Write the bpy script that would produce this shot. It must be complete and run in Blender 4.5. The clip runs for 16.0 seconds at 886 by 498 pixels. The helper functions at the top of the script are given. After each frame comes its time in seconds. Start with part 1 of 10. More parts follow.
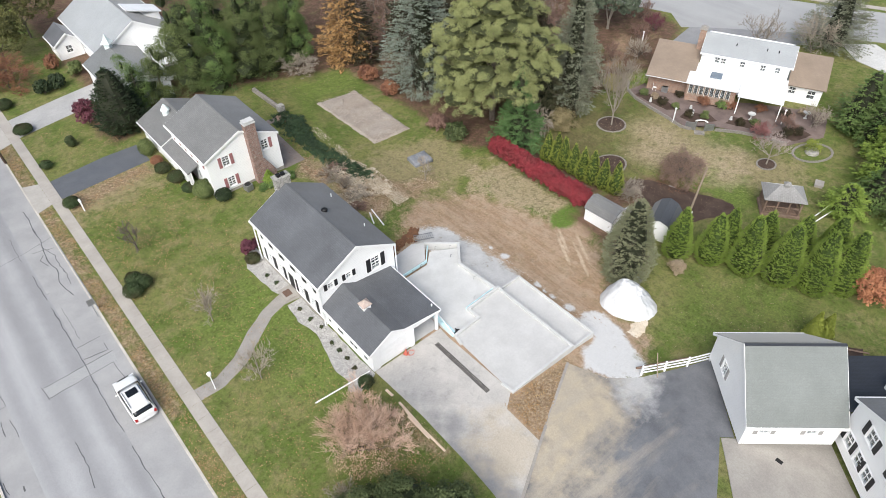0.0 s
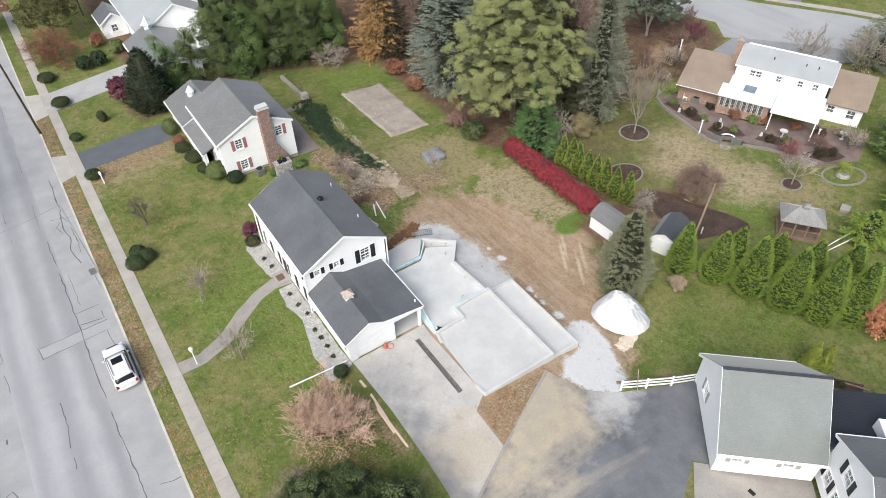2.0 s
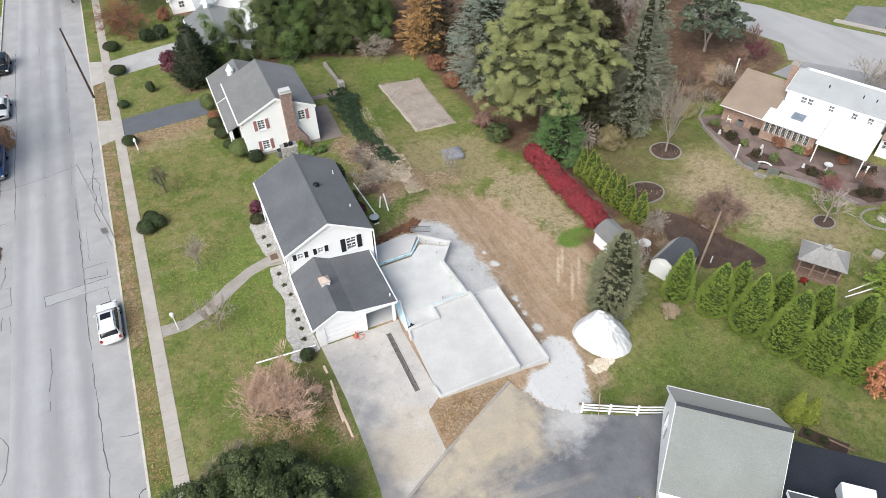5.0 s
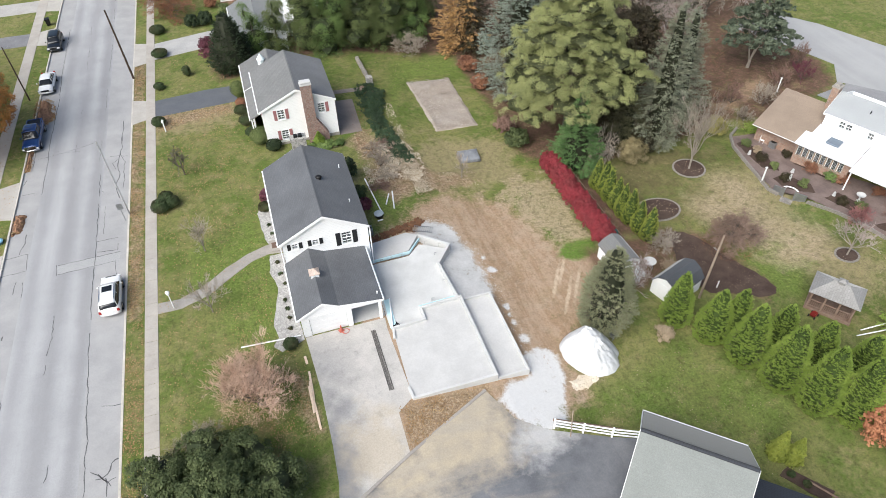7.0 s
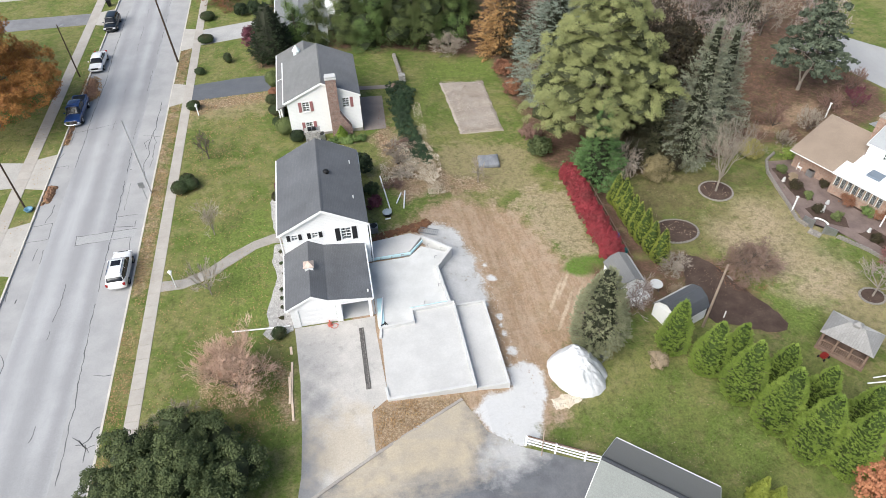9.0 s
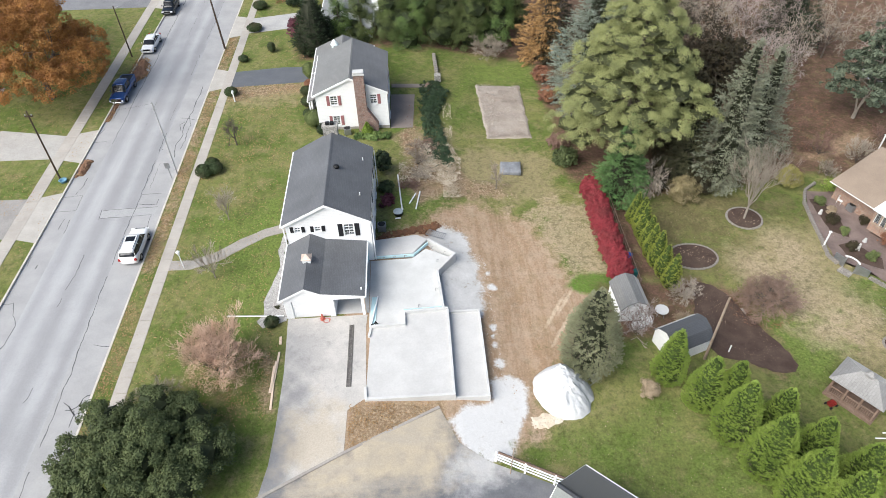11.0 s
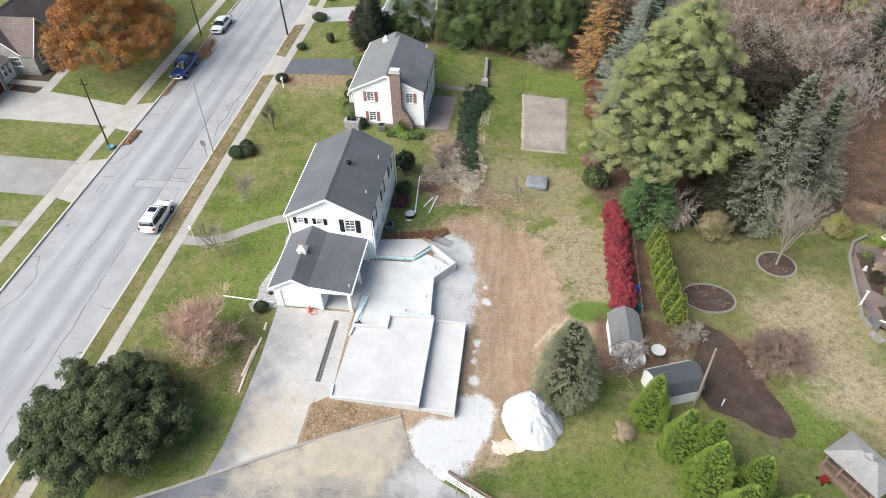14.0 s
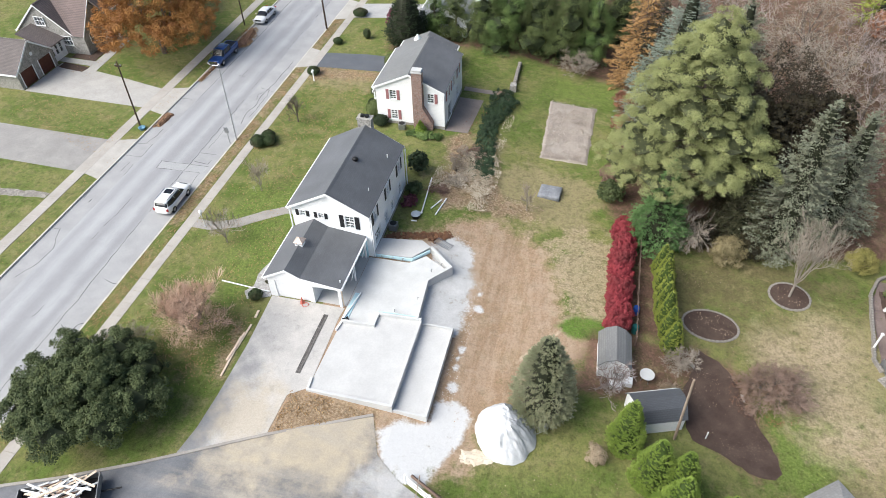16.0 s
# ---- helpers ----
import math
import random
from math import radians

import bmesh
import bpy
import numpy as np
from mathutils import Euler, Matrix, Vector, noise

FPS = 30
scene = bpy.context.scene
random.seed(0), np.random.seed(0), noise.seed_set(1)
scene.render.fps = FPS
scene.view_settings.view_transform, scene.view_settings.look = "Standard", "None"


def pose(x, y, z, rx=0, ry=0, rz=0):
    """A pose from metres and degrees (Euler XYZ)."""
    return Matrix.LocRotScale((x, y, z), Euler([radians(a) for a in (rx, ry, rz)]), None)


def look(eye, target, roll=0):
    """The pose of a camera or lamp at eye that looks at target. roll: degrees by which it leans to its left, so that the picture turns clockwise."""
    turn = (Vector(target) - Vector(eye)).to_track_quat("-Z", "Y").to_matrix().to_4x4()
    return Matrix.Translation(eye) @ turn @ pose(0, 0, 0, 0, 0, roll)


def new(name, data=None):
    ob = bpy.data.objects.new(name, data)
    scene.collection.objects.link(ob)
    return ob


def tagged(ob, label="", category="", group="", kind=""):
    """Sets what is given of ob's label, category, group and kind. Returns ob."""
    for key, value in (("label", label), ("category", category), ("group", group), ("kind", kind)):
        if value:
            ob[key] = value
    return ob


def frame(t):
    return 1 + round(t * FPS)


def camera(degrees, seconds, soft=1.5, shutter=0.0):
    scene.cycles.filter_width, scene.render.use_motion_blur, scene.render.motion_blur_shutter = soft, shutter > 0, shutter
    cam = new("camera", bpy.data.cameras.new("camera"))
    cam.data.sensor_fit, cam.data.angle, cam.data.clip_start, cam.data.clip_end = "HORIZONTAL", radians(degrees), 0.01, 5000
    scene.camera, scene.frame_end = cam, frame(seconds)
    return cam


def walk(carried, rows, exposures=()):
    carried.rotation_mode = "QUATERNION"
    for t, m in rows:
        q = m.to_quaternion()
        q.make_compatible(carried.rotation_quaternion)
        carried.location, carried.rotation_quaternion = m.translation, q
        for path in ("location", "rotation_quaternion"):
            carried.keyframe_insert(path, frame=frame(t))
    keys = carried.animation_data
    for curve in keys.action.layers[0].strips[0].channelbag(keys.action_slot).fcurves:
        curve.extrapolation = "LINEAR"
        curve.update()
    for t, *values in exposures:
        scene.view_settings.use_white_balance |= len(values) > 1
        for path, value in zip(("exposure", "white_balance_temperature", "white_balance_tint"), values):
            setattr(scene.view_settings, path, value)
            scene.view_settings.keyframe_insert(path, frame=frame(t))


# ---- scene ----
cam = camera(67.3, 16.0, 0.75)
PATH = [
    (0.0, (-16.152, -28.829, 44.06), (13.15, 6.975, 0.0), -1.616),
    (0.5, (-15.136, -29.623, 43.993), (13.172, 6.868, 0.0), -1.621),
    (1.0, (-13.979, -30.513, 43.907), (13.172, 6.739, 0.0), -1.629),
    (1.5, (-12.951, -31.259, 43.849), (13.172, 6.602, 0.0), -1.615),
    (2.0, (-11.764, -32.103, 43.791), (13.205, 6.448, 0.0), -1.605),
    (2.5, (-10.647, -32.818, 43.743), (13.294, 6.323, 0.0), -1.628),
    (3.0, (-9.377, -33.584, 43.714), (13.393, 6.212, 0.0), -1.62),
    (3.5, (-8.245, -34.244, 43.699), (13.469, 6.133, 0.0), -1.645),
    (4.0, (-6.996, -34.891, 43.708), (13.562, 6.069, 0.0), -1.654),
    (6.5, (-0.575, -37.319, 43.707), (13.886, 6.109, 0.0), -1.582),
    (7.0, (0.754, -37.667, 43.694), (13.942, 6.178, 0.0), -1.576),
    (7.5, (2.121, -37.98, 43.679), (14.013, 6.263, 0.0), -1.582),
    (8.0, (3.529, -38.197, 43.694), (14.069, 6.39, 0.0), -1.574),
    (8.5, (4.871, -38.357, 43.701), (13.984, 6.562, 0.0), -1.547),
    (9.0, (6.256, -38.459, 43.699), (13.896, 6.721, 0.0), -1.559),
    (11.5, (13.176, -38.32, 43.655), (13.457, 7.469, 0.0), -1.586),
    (12.0, (14.499, -38.131, 43.639), (13.352, 7.637, 0.0), -1.596),
    (12.5, (15.847, -37.911, 43.62), (13.289, 7.776, 0.0), -1.62),
    (13.0, (17.186, -37.63, 43.617), (13.265, 7.986, 0.0), -1.602),
    (13.5, (18.534, -37.3, 43.617), (13.269, 8.193, 0.0), -1.583),
    (14.0, (19.86, -36.923, 43.63), (13.257, 8.399, 0.0), -1.606),
    (14.5, (21.141, -36.558, 43.63), (13.197, 8.569, 0.0), -1.597),
    (15.0, (22.415, -36.171, 43.652), (13.105, 8.679, 0.0), -1.598),
    (15.5, (23.721, -35.802, 43.662), (13.062, 8.773, 0.0), -1.597),
    (16.0, (25.073, -35.46, 43.681), (13.192, 8.842, 0.0), -1.616),
]
walk(cam, [(t, look(eye, target, roll)) for t, eye, target, roll in PATH], [(0, 0.10, 6550, 8), (4, 0.13, 6550, 8), (8, 0.23, 6550, 7.5), (16, 0.37, 6500, 7.5)])

# ---- world, sun ----
SUN_FROM = Vector((-0.56, -0.42, 0.71)).normalized()
world = bpy.data.worlds.new("sky")
scene.world = world
world.use_nodes = True
wn = world.node_tree
sky = wn.nodes.new("ShaderNodeTexSky")
sky.sky_type = "NISHITA"
sky.sun_disc = False
sky.sun_elevation = math.asin(SUN_FROM.z)
sky.sun_rotation = math.atan2(SUN_FROM.x, SUN_FROM.y)
sky.air_density, sky.dust_density, sky.ozone_density = 1.0, 3.0, 1.0
wn.links.new(sky.outputs[0], wn.nodes["Background"].inputs[0])
wn.nodes["Background"].inputs[1].default_value = 0.132
sun = new("sun", bpy.data.lights.new("sun", "SUN"))
sun.data.energy, sun.data.angle, sun.data.color = 3.9, radians(52), (1.0, 0.995, 0.985)
sun.matrix_basis = look(SUN_FROM * 100, (0, 0, 0))


# ---- materials ----
def nodes_of(name):
    m = bpy.data.materials.new(name)
    m.use_nodes = True
    nt = m.node_tree
    return m, nt, nt.nodes["Principled BSDF"]


def add(nt, kind, **values):
    n = nt.nodes.new("ShaderNode" + kind)
    for key, value in values.items():
        n.inputs[key].default_value = value
    return n


def noise_tex(nt, vec, scale, detail=4.0, rough=0.6):
    n = add(nt, "TexNoise", Scale=scale, Detail=detail, Roughness=rough)
    nt.links.new(vec, n.inputs["Vector"])
    return n.outputs["Fac"]


def ramp(nt, fac, lo, hi, a=0.0, b=1.0):
    n = add(nt, "MapRange")
    n.inputs[1].default_value, n.inputs[2].default_value, n.inputs[3].default_value, n.inputs[4].default_value = lo, hi, a, b
    nt.links.new(fac, n.inputs[0])
    return n.outputs[0]


def mix(nt, fac, a, b, blend="MIX"):
    n = nt.nodes.new("ShaderNodeMix")
    n.data_type, n.blend_type = "RGBA", blend
    for value, sock in ((fac, n.inputs[0]), (a, n.inputs[6]), (b, n.inputs[7])):
        if isinstance(value, (tuple, float, int)):
            sock.default_value = (*value, 1.0) if isinstance(value, tuple) else value
        else:
            nt.links.new(value, sock)
    return n.outputs[2]


def calc(nt, op, a, b=0.0):
    n = nt.nodes.new("ShaderNodeMath")
    n.operation = op
    for value, sock in ((a, n.inputs[0]), (b, n.inputs[1])):
        if isinstance(value, (float, int)):
            sock.default_value = value
        else:
            nt.links.new(value, sock)
    return n.outputs[0]


def bumped(nt, bsdf, height, strength, distance):
    n = add(nt, "Bump", Strength=strength, Distance=distance)
    nt.links.new(height, n.inputs["Height"])
    nt.links.new(n.outputs[0], bsdf.inputs["Normal"])


def coords(nt, world_space=False):
    if world_space:
        return nt.nodes.new("ShaderNodeNewGeometry").outputs["Position"]
    return nt.nodes.new("ShaderNodeTexCoord").outputs["Object"]


def surface(name, c1, c2, big=0.6, fine=9.0, rough=0.9, bump=0.3, metal=0.0, vary=0.25, world_space=False, distance=0.02, spec=0.3):
    """A worn surface: two colours in large patches, fine grain and relief."""
    m, nt, bsdf = nodes_of(name)
    vec = coords(nt, world_space)
    patch = ramp(nt, noise_tex(nt, vec, big), 0.35, 0.65)
    grain = noise_tex(nt, vec, fine, 6.0, 0.7)
    base = mix(nt, patch, c1, c2)
    shade = ramp(nt, grain, 0.25, 0.75, 1.0 - vary, 1.0 + vary)
    col = add(nt, "VectorMath")
    col.operation = "SCALE"
    nt.links.new(base, col.inputs[0])
    nt.links.new(shade, col.inputs["Scale"])
    nt.links.new(col.outputs[0], bsdf.inputs["Base Color"])
    bsdf.inputs["Roughness"].default_value, bsdf.inputs["Metallic"].default_value = rough, metal
    bsdf.inputs["Specular IOR Level"].default_value = spec
    if bump:
        bumped(nt, bsdf, grain, bump, distance)
    return m


def spread(nt, vec, cx, cy, rx, ry, turn=0.0, ragged=0.5, scale=0.5, edge=0.5):
    """1 inside an ellipse on the plan with a ragged rim, 0 outside."""
    mp = add(nt, "Mapping")
    mp.vector_type = "TEXTURE"
    mp.inputs["Location"].default_value = (cx, cy, 0)
    mp.inputs["Rotation"].default_value = (0, 0, radians(turn))
    mp.inputs["Scale"].default_value = (rx, ry, 1000)
    nt.links.new(vec, mp.inputs["Vector"])
    ln = add(nt, "VectorMath")
    ln.operation = "LENGTH"
    nt.links.new(mp.outputs[0], ln.inputs[0])
    n = noise_tex(nt, vec, scale, 6.0, 0.65)
    d = calc(nt, "ADD", ln.outputs["Value"], ramp(nt, n, 0.3, 0.7, -ragged, ragged))
    return ramp(nt, d, 1.0 + edge / 2, 1.0 - edge / 2)


def shingle(name, c1, c2, along="y", row=0.16, wide=0.36, stain=0.2, gap=0.45):
    """Asphalt shingles in courses; along: the local axis of the ridge."""
    m, nt, bsdf = nodes_of(name)
    vec = coords(nt)
    sp = nt.nodes.new("ShaderNodeSeparateXYZ")
    nt.links.new(vec, sp.inputs[0])
    cb = nt.nodes.new("ShaderNodeCombineXYZ")
    a, b = ("Y", "X") if along == "y" else ("X", "Y")
    nt.links.new(sp.outputs[a], cb.inputs[0])
    nt.links.new(calc(nt, "MULTIPLY", sp.outputs[b], 1.12), cb.inputs[1])
    br = nt.nodes.new("ShaderNodeTexBrick")
    br.inputs["Scale"].default_value = 1.0
    br.inputs["Mortar Size"].default_value = 0.018
    br.inputs["Brick Width"].default_value, br.inputs["Row Height"].default_value = wide, row
    br.inputs["Color1"].default_value, br.inputs["Color2"].default_value = (*c1, 1), (*c2, 1)
    br.inputs["Mortar"].default_value = (*[c * gap for c in c1], 1)
    nt.links.new(cb.outputs[0], br.inputs["Vector"])
    big = ramp(nt, noise_tex(nt, vec, 0.35, 5.0), 0.3, 0.7, 1 - stain, 1 + stain)
    fine = ramp(nt, noise_tex(nt, vec, 14.0, 3.0), 0.3, 0.7, 0.85, 1.15)
    col = add(nt, "VectorMath")
    col.operation = "SCALE"
    nt.links.new(br.outputs["Color"], col.inputs[0])
    nt.links.new(calc(nt, "MULTIPLY", big, fine), col.inputs["Scale"])
    nt.links.new(col.outputs[0], bsdf.inputs["Base Color"])
    bsdf.inputs["Roughness"].default_value = 0.66
    bsdf.inputs["Specular IOR Level"].default_value = 0.5
    bsdf.inputs["Sheen Weight"].default_value = 0.55
    bsdf.inputs["Sheen Roughness"].default_value = 0.35
    bumped(nt, bsdf, br.outputs["Fac"], -0.6, 0.012)
    return m


def siding(name, c, step=0.18, grime=0.10):
    """Painted lap boards: a shadow line under each board, faint grime."""
    m, nt, bsdf = nodes_of(name)
    vec = coords(nt)
    sp = nt.nodes.new("ShaderNodeSeparateXYZ")
    nt.links.new(vec, sp.inputs[0])
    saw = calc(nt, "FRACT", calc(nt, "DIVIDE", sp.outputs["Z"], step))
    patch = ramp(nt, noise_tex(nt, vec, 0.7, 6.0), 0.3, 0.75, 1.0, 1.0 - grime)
    # shadow line at each lap, multiplied into the base colour
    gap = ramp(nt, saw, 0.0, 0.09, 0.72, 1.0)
    col = add(nt, "VectorMath")
    col.operation = "SCALE"
    col.inputs[0].default_value = c
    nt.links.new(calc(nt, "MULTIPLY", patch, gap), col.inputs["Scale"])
    nt.links.new(col.outputs[0], bsdf.inputs["Base Color"])
    bsdf.inputs["Roughness"].default_value = 0.55
    bumped(nt, bsdf, saw, -0.5, 0.02)
    return m


def masonry(name, c1, c2, mortar, wide, row):
    m, nt, bsdf = nodes_of(name)
    vec = coords(nt)
    sp = nt.nodes.new("ShaderNodeSeparateXYZ")
    nt.links.new(vec, sp.inputs[0])
    cb = nt.nodes.new("ShaderNodeCombineXYZ")
    nt.links.new(calc(nt, "ADD", sp.outputs["X"], sp.outputs["Y"]), cb.inputs[0])
    nt.links.new(sp.outputs["Z"], cb.inputs[1])
    br = nt.nodes.new("ShaderNodeTexBrick")
    br.inputs["Scale"].default_value = 1.0
    br.inputs["Mortar Size"].default_value = 0.012
    br.inputs["Brick Width"].default_value, br.inputs["Row Height"].default_value = wide, row
    br.inputs["Color1"].default_value, br.inputs["Color2"].default_value, br.inputs["Mortar"].default_value = (*c1, 1), (*c2, 1), (*mortar, 1)
    nt.links.new(cb.outputs[0], br.inputs["Vector"])
    big = ramp(nt, noise_tex(nt, vec, 2.5, 5.0), 0.3, 0.7, 0.75, 1.2)
    col = add(nt, "VectorMath")
    col.operation = "SCALE"
    nt.links.new(br.outputs["Color"], col.inputs[0])
    nt.links.new(big, col.inputs["Scale"])
    nt.links.new(col.outputs[0], bsdf.inputs["Base Color"])
    bsdf.inputs["Roughness"].default_value = 0.9
    bumped(nt, bsdf, br.outputs["Fac"], -0.7, 0.02)
    return m


def fieldstone(name, c1, c2, scale=3.0):
    m, nt, bsdf = nodes_of(name)
    vec = coords(nt)
    vo = nt.nodes.new("ShaderNodeTexVoronoi")
    vo.inputs["Scale"].default_value = scale
    nt.links.new(vec, vo.inputs["Vector"])
    ed = nt.nodes.new("ShaderNodeTexVoronoi")
    ed.feature = "DISTANCE_TO_EDGE"
    ed.inputs["Scale"].default_value = scale
    nt.links.new(vec, ed.inputs["Vector"])
    sp = nt.nodes.new("ShaderNodeSeparateColor")
    nt.links.new(vo.outputs["Color"], sp.inputs[0])
    joint = ramp(nt, ed.outputs["Distance"], 0.0, 0.06)
    col = mix(nt, joint, tuple(c * 0.55 for c in c1), mix(nt, sp.outputs[0], c1, c2))
    nt.links.new(col, bsdf.inputs["Base Color"])
    bsdf.inputs["Roughness"].default_value = 0.9
    bumped(nt, bsdf, joint, 0.8, 0.03)
    return m


def foliage(name, c1, c2, c3=None, rough=0.65):
    """Leaves: every leaf or sprig takes its own shade between the colours."""
    m, nt, bsdf = nodes_of(name)
    geo = nt.nodes.new("ShaderNodeNewGeometry")
    vec = geo.outputs["Position"]
    clump = ramp(nt, noise_tex(nt, vec, 2.6, 2.0), 0.36, 0.64, 0.0, 0.62)
    col = mix(nt, calc(nt, "ADD", clump, calc(nt, "MULTIPLY", geo.outputs["Random Per Island"], 0.38)), c1, c2)
    patch = ramp(nt, noise_tex(nt, vec, 0.55, 3.0), 0.42, 0.68)
    col = mix(nt, patch, col, c3 or tuple(0.7 * c for c in c1))
    nt.links.new(col, bsdf.inputs["Base Color"])
    bsdf.inputs["Roughness"].default_value = rough
    bsdf.inputs["Specular IOR Level"].default_value = 0.25
    return m


def paint(name, c, rough=0.35, metal=0.0, coat=0.0):
    m = surface(name, c, tuple(0.93 * v for v in c), 3.0, 40.0, rough, 0.0, metal, 0.04, spec=0.5)
    m.node_tree.nodes["Principled BSDF"].inputs["Coat Weight"].default_value = coat
    return m


def glass_mat(name, tint=(0.85, 0.9, 0.92)):
    m, nt, bsdf = nodes_of(name)
    bsdf.inputs["Base Color"].default_value = (*tint, 1)
    bsdf.inputs["Roughness"].default_value = 0.04
    bsdf.inputs["Transmission Weight"].default_value = 0.9
    bsdf.inputs["IOR"].default_value = 1.45
    return m


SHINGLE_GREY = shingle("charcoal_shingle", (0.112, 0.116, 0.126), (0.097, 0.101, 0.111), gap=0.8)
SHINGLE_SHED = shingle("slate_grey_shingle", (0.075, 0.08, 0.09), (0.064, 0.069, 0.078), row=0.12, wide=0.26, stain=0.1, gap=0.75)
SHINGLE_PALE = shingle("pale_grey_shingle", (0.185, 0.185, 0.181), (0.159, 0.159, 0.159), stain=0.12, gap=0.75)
SHINGLE_BARN = shingle("grey_green_shingle", (0.185, 0.2, 0.192), (0.174, 0.189, 0.183), stain=0.1, gap=0.93)
SHINGLE_NAVY_SHADE = shingle("dark_blue_shaded_shingle", (0.022, 0.027, 0.038), (0.018, 0.021, 0.031))
SHINGLE_TAN = shingle("tan_shingle", (0.281, 0.218, 0.167), (0.259, 0.2, 0.152), stain=0.14, gap=0.8)
SHINGLE_BROWN = shingle("brown_shingle", (0.118, 0.092, 0.089), (0.092, 0.073, 0.07))
SHINGLE_BROWN_X = shingle("brown_shingle_cross", (0.141, 0.092, 0.085), (0.111, 0.074, 0.07), along="x")
SHINGLE_CEDAR = shingle("weathered_shake", (0.281, 0.274, 0.266), (0.244, 0.237, 0.229), row=0.22, wide=0.3, stain=0.25, gap=0.75)
SHINGLE_LIGHT = shingle("light_grey_shingle", (0.35, 0.365, 0.375), (0.33, 0.345, 0.355), stain=0.08, gap=0.9)
SHINGLE_LIGHT_X = shingle("light_grey_shingle_cross", (0.2, 0.207, 0.207), (0.178, 0.185, 0.185), along="x", stain=0.1)
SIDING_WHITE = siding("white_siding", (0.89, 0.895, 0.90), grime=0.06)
WHITE = surface("white_paint", (0.85, 0.855, 0.86), (0.81, 0.815, 0.82), 1.5, 20, 0.5, 0.05, vary=0.05)
WHITE_ROOF = surface("white_membrane", (0.80, 0.81, 0.82), (0.74, 0.75, 0.77), 0.8, 8, 0.6, 0.05, vary=0.05)
BLACK_PAINT = surface("black_shutter_paint", (0.018, 0.018, 0.021), (0.024, 0.024, 0.026), 2, 20, 0.5, 0.05)
RED_PAINT = surface("faded_red_shutter_paint", (0.30, 0.125, 0.13), (0.36, 0.18, 0.18), 3, 20, 0.6, 0.05)
GLASS = glass_mat("window_glass")
DARK_ROOM = surface("dark_room_backing", (0.028, 0.03, 0.032), (0.056, 0.056, 0.058), 2.5, 8, 0.9, 0)
BRICK = masonry("red_brick", (0.27, 0.15, 0.12), (0.185, 0.095, 0.075), (0.30, 0.265, 0.24), 0.22, 0.075)
BRICK_TAN = masonry("orange_brick", (0.336, 0.2, 0.136), (0.288, 0.16, 0.112), (0.336, 0.288, 0.256), 0.22, 0.075)
STONE = fieldstone("grey_fieldstone", (0.295, 0.283, 0.262), (0.41, 0.394, 0.365), 3.2)
STONE_SMALL = fieldstone("stone_edging", (0.221, 0.201, 0.18), (0.353, 0.324, 0.291), 4.0)
METAL_GREY = surface("galvanised_metal", (0.336, 0.344, 0.352), (0.272, 0.28, 0.288), 2, 15, 0.45, 0.05, 0.7)
PALE_METAL = surface("pale_grey_pole_paint", (0.40, 0.40, 0.41), (0.34, 0.34, 0.35), 2, 15, 0.5, 0.05)
COPPER = surface("weathered_copper", (0.52, 0.40, 0.34), (0.58, 0.48, 0.42), 3, 15, 0.5, 0.1, 0.3)
VERDIGRIS = surface("pale_verdigris", (0.62, 0.72, 0.72), (0.75, 0.80, 0.80), 3, 15, 0.5, 0.1)
BLACK_METAL = surface("black_metal", (0.016, 0.016, 0.018), (0.024, 0.024, 0.024), 4, 20, 0.45, 0.05, 0.3)
RUBBER = surface("tyre_rubber", (0.014, 0.014, 0.015), (0.021, 0.021, 0.021), 5, 30, 0.8, 0.1)
POLE_WOOD = surface("weathered_pole_wood", (0.058, 0.04, 0.029), (0.084, 0.06, 0.044), 1.0, 14, 0.9, 0.4)
PALE_POLE = surface("bleached_pole_wood", (0.272, 0.2, 0.152), (0.336, 0.272, 0.216), 1.0, 14, 0.9, 0.4)
LUMBER = surface("fresh_lumber", (0.70, 0.54, 0.41), (0.76, 0.62, 0.49), 2.0, 16, 0.8, 0.2)
DECK_WOOD = surface("weathered_deck_wood", (0.2, 0.132, 0.1), (0.264, 0.188, 0.148), 2.0, 16, 0.85, 0.3)
BARK = surface("grey_bark", (0.104, 0.084, 0.068), (0.152, 0.128, 0.108), 2.0, 16, 0.95, 0.6)
BARK_PALE = surface("pale_bark", (0.24, 0.208, 0.176), (0.32, 0.28, 0.24), 2.0, 16, 0.95, 0.4)
TWIG_PINK = foliage("pinkish_twigs", (0.582, 0.406, 0.304), (0.476, 0.313, 0.23), (0.617, 0.458, 0.362))
TWIG_GREY = foliage("grey_twigs", (0.291, 0.247, 0.198), (0.406, 0.353, 0.296), (0.22, 0.181, 0.145))
TWIG_RED = foliage("red_brown_twigs", (0.194, 0.115, 0.093), (0.274, 0.172, 0.137), (0.159, 0.101, 0.084))
TWIG_MAUVE = foliage("mauve_twigs", (0.335, 0.274, 0.252), (0.441, 0.37, 0.343), (0.255, 0.208, 0.189))
SPRUCE = foliage("grey_green_needles", (0.195, 0.205, 0.118), (0.315, 0.32, 0.20), (0.15, 0.162, 0.09))
SPRUCE_PALE = foliage("silvery_blue_needles", (0.20, 0.235, 0.19), (0.31, 0.36, 0.30), (0.16, 0.19, 0.145))
SPRUCE_BLUE = foliage("blue_grey_needles", (0.166, 0.18, 0.126), (0.294, 0.314, 0.228), (0.138, 0.142, 0.09))
PINE = foliage("yellow_green_needles", (0.255, 0.275, 0.112), (0.37, 0.388, 0.17), (0.18, 0.198, 0.08))
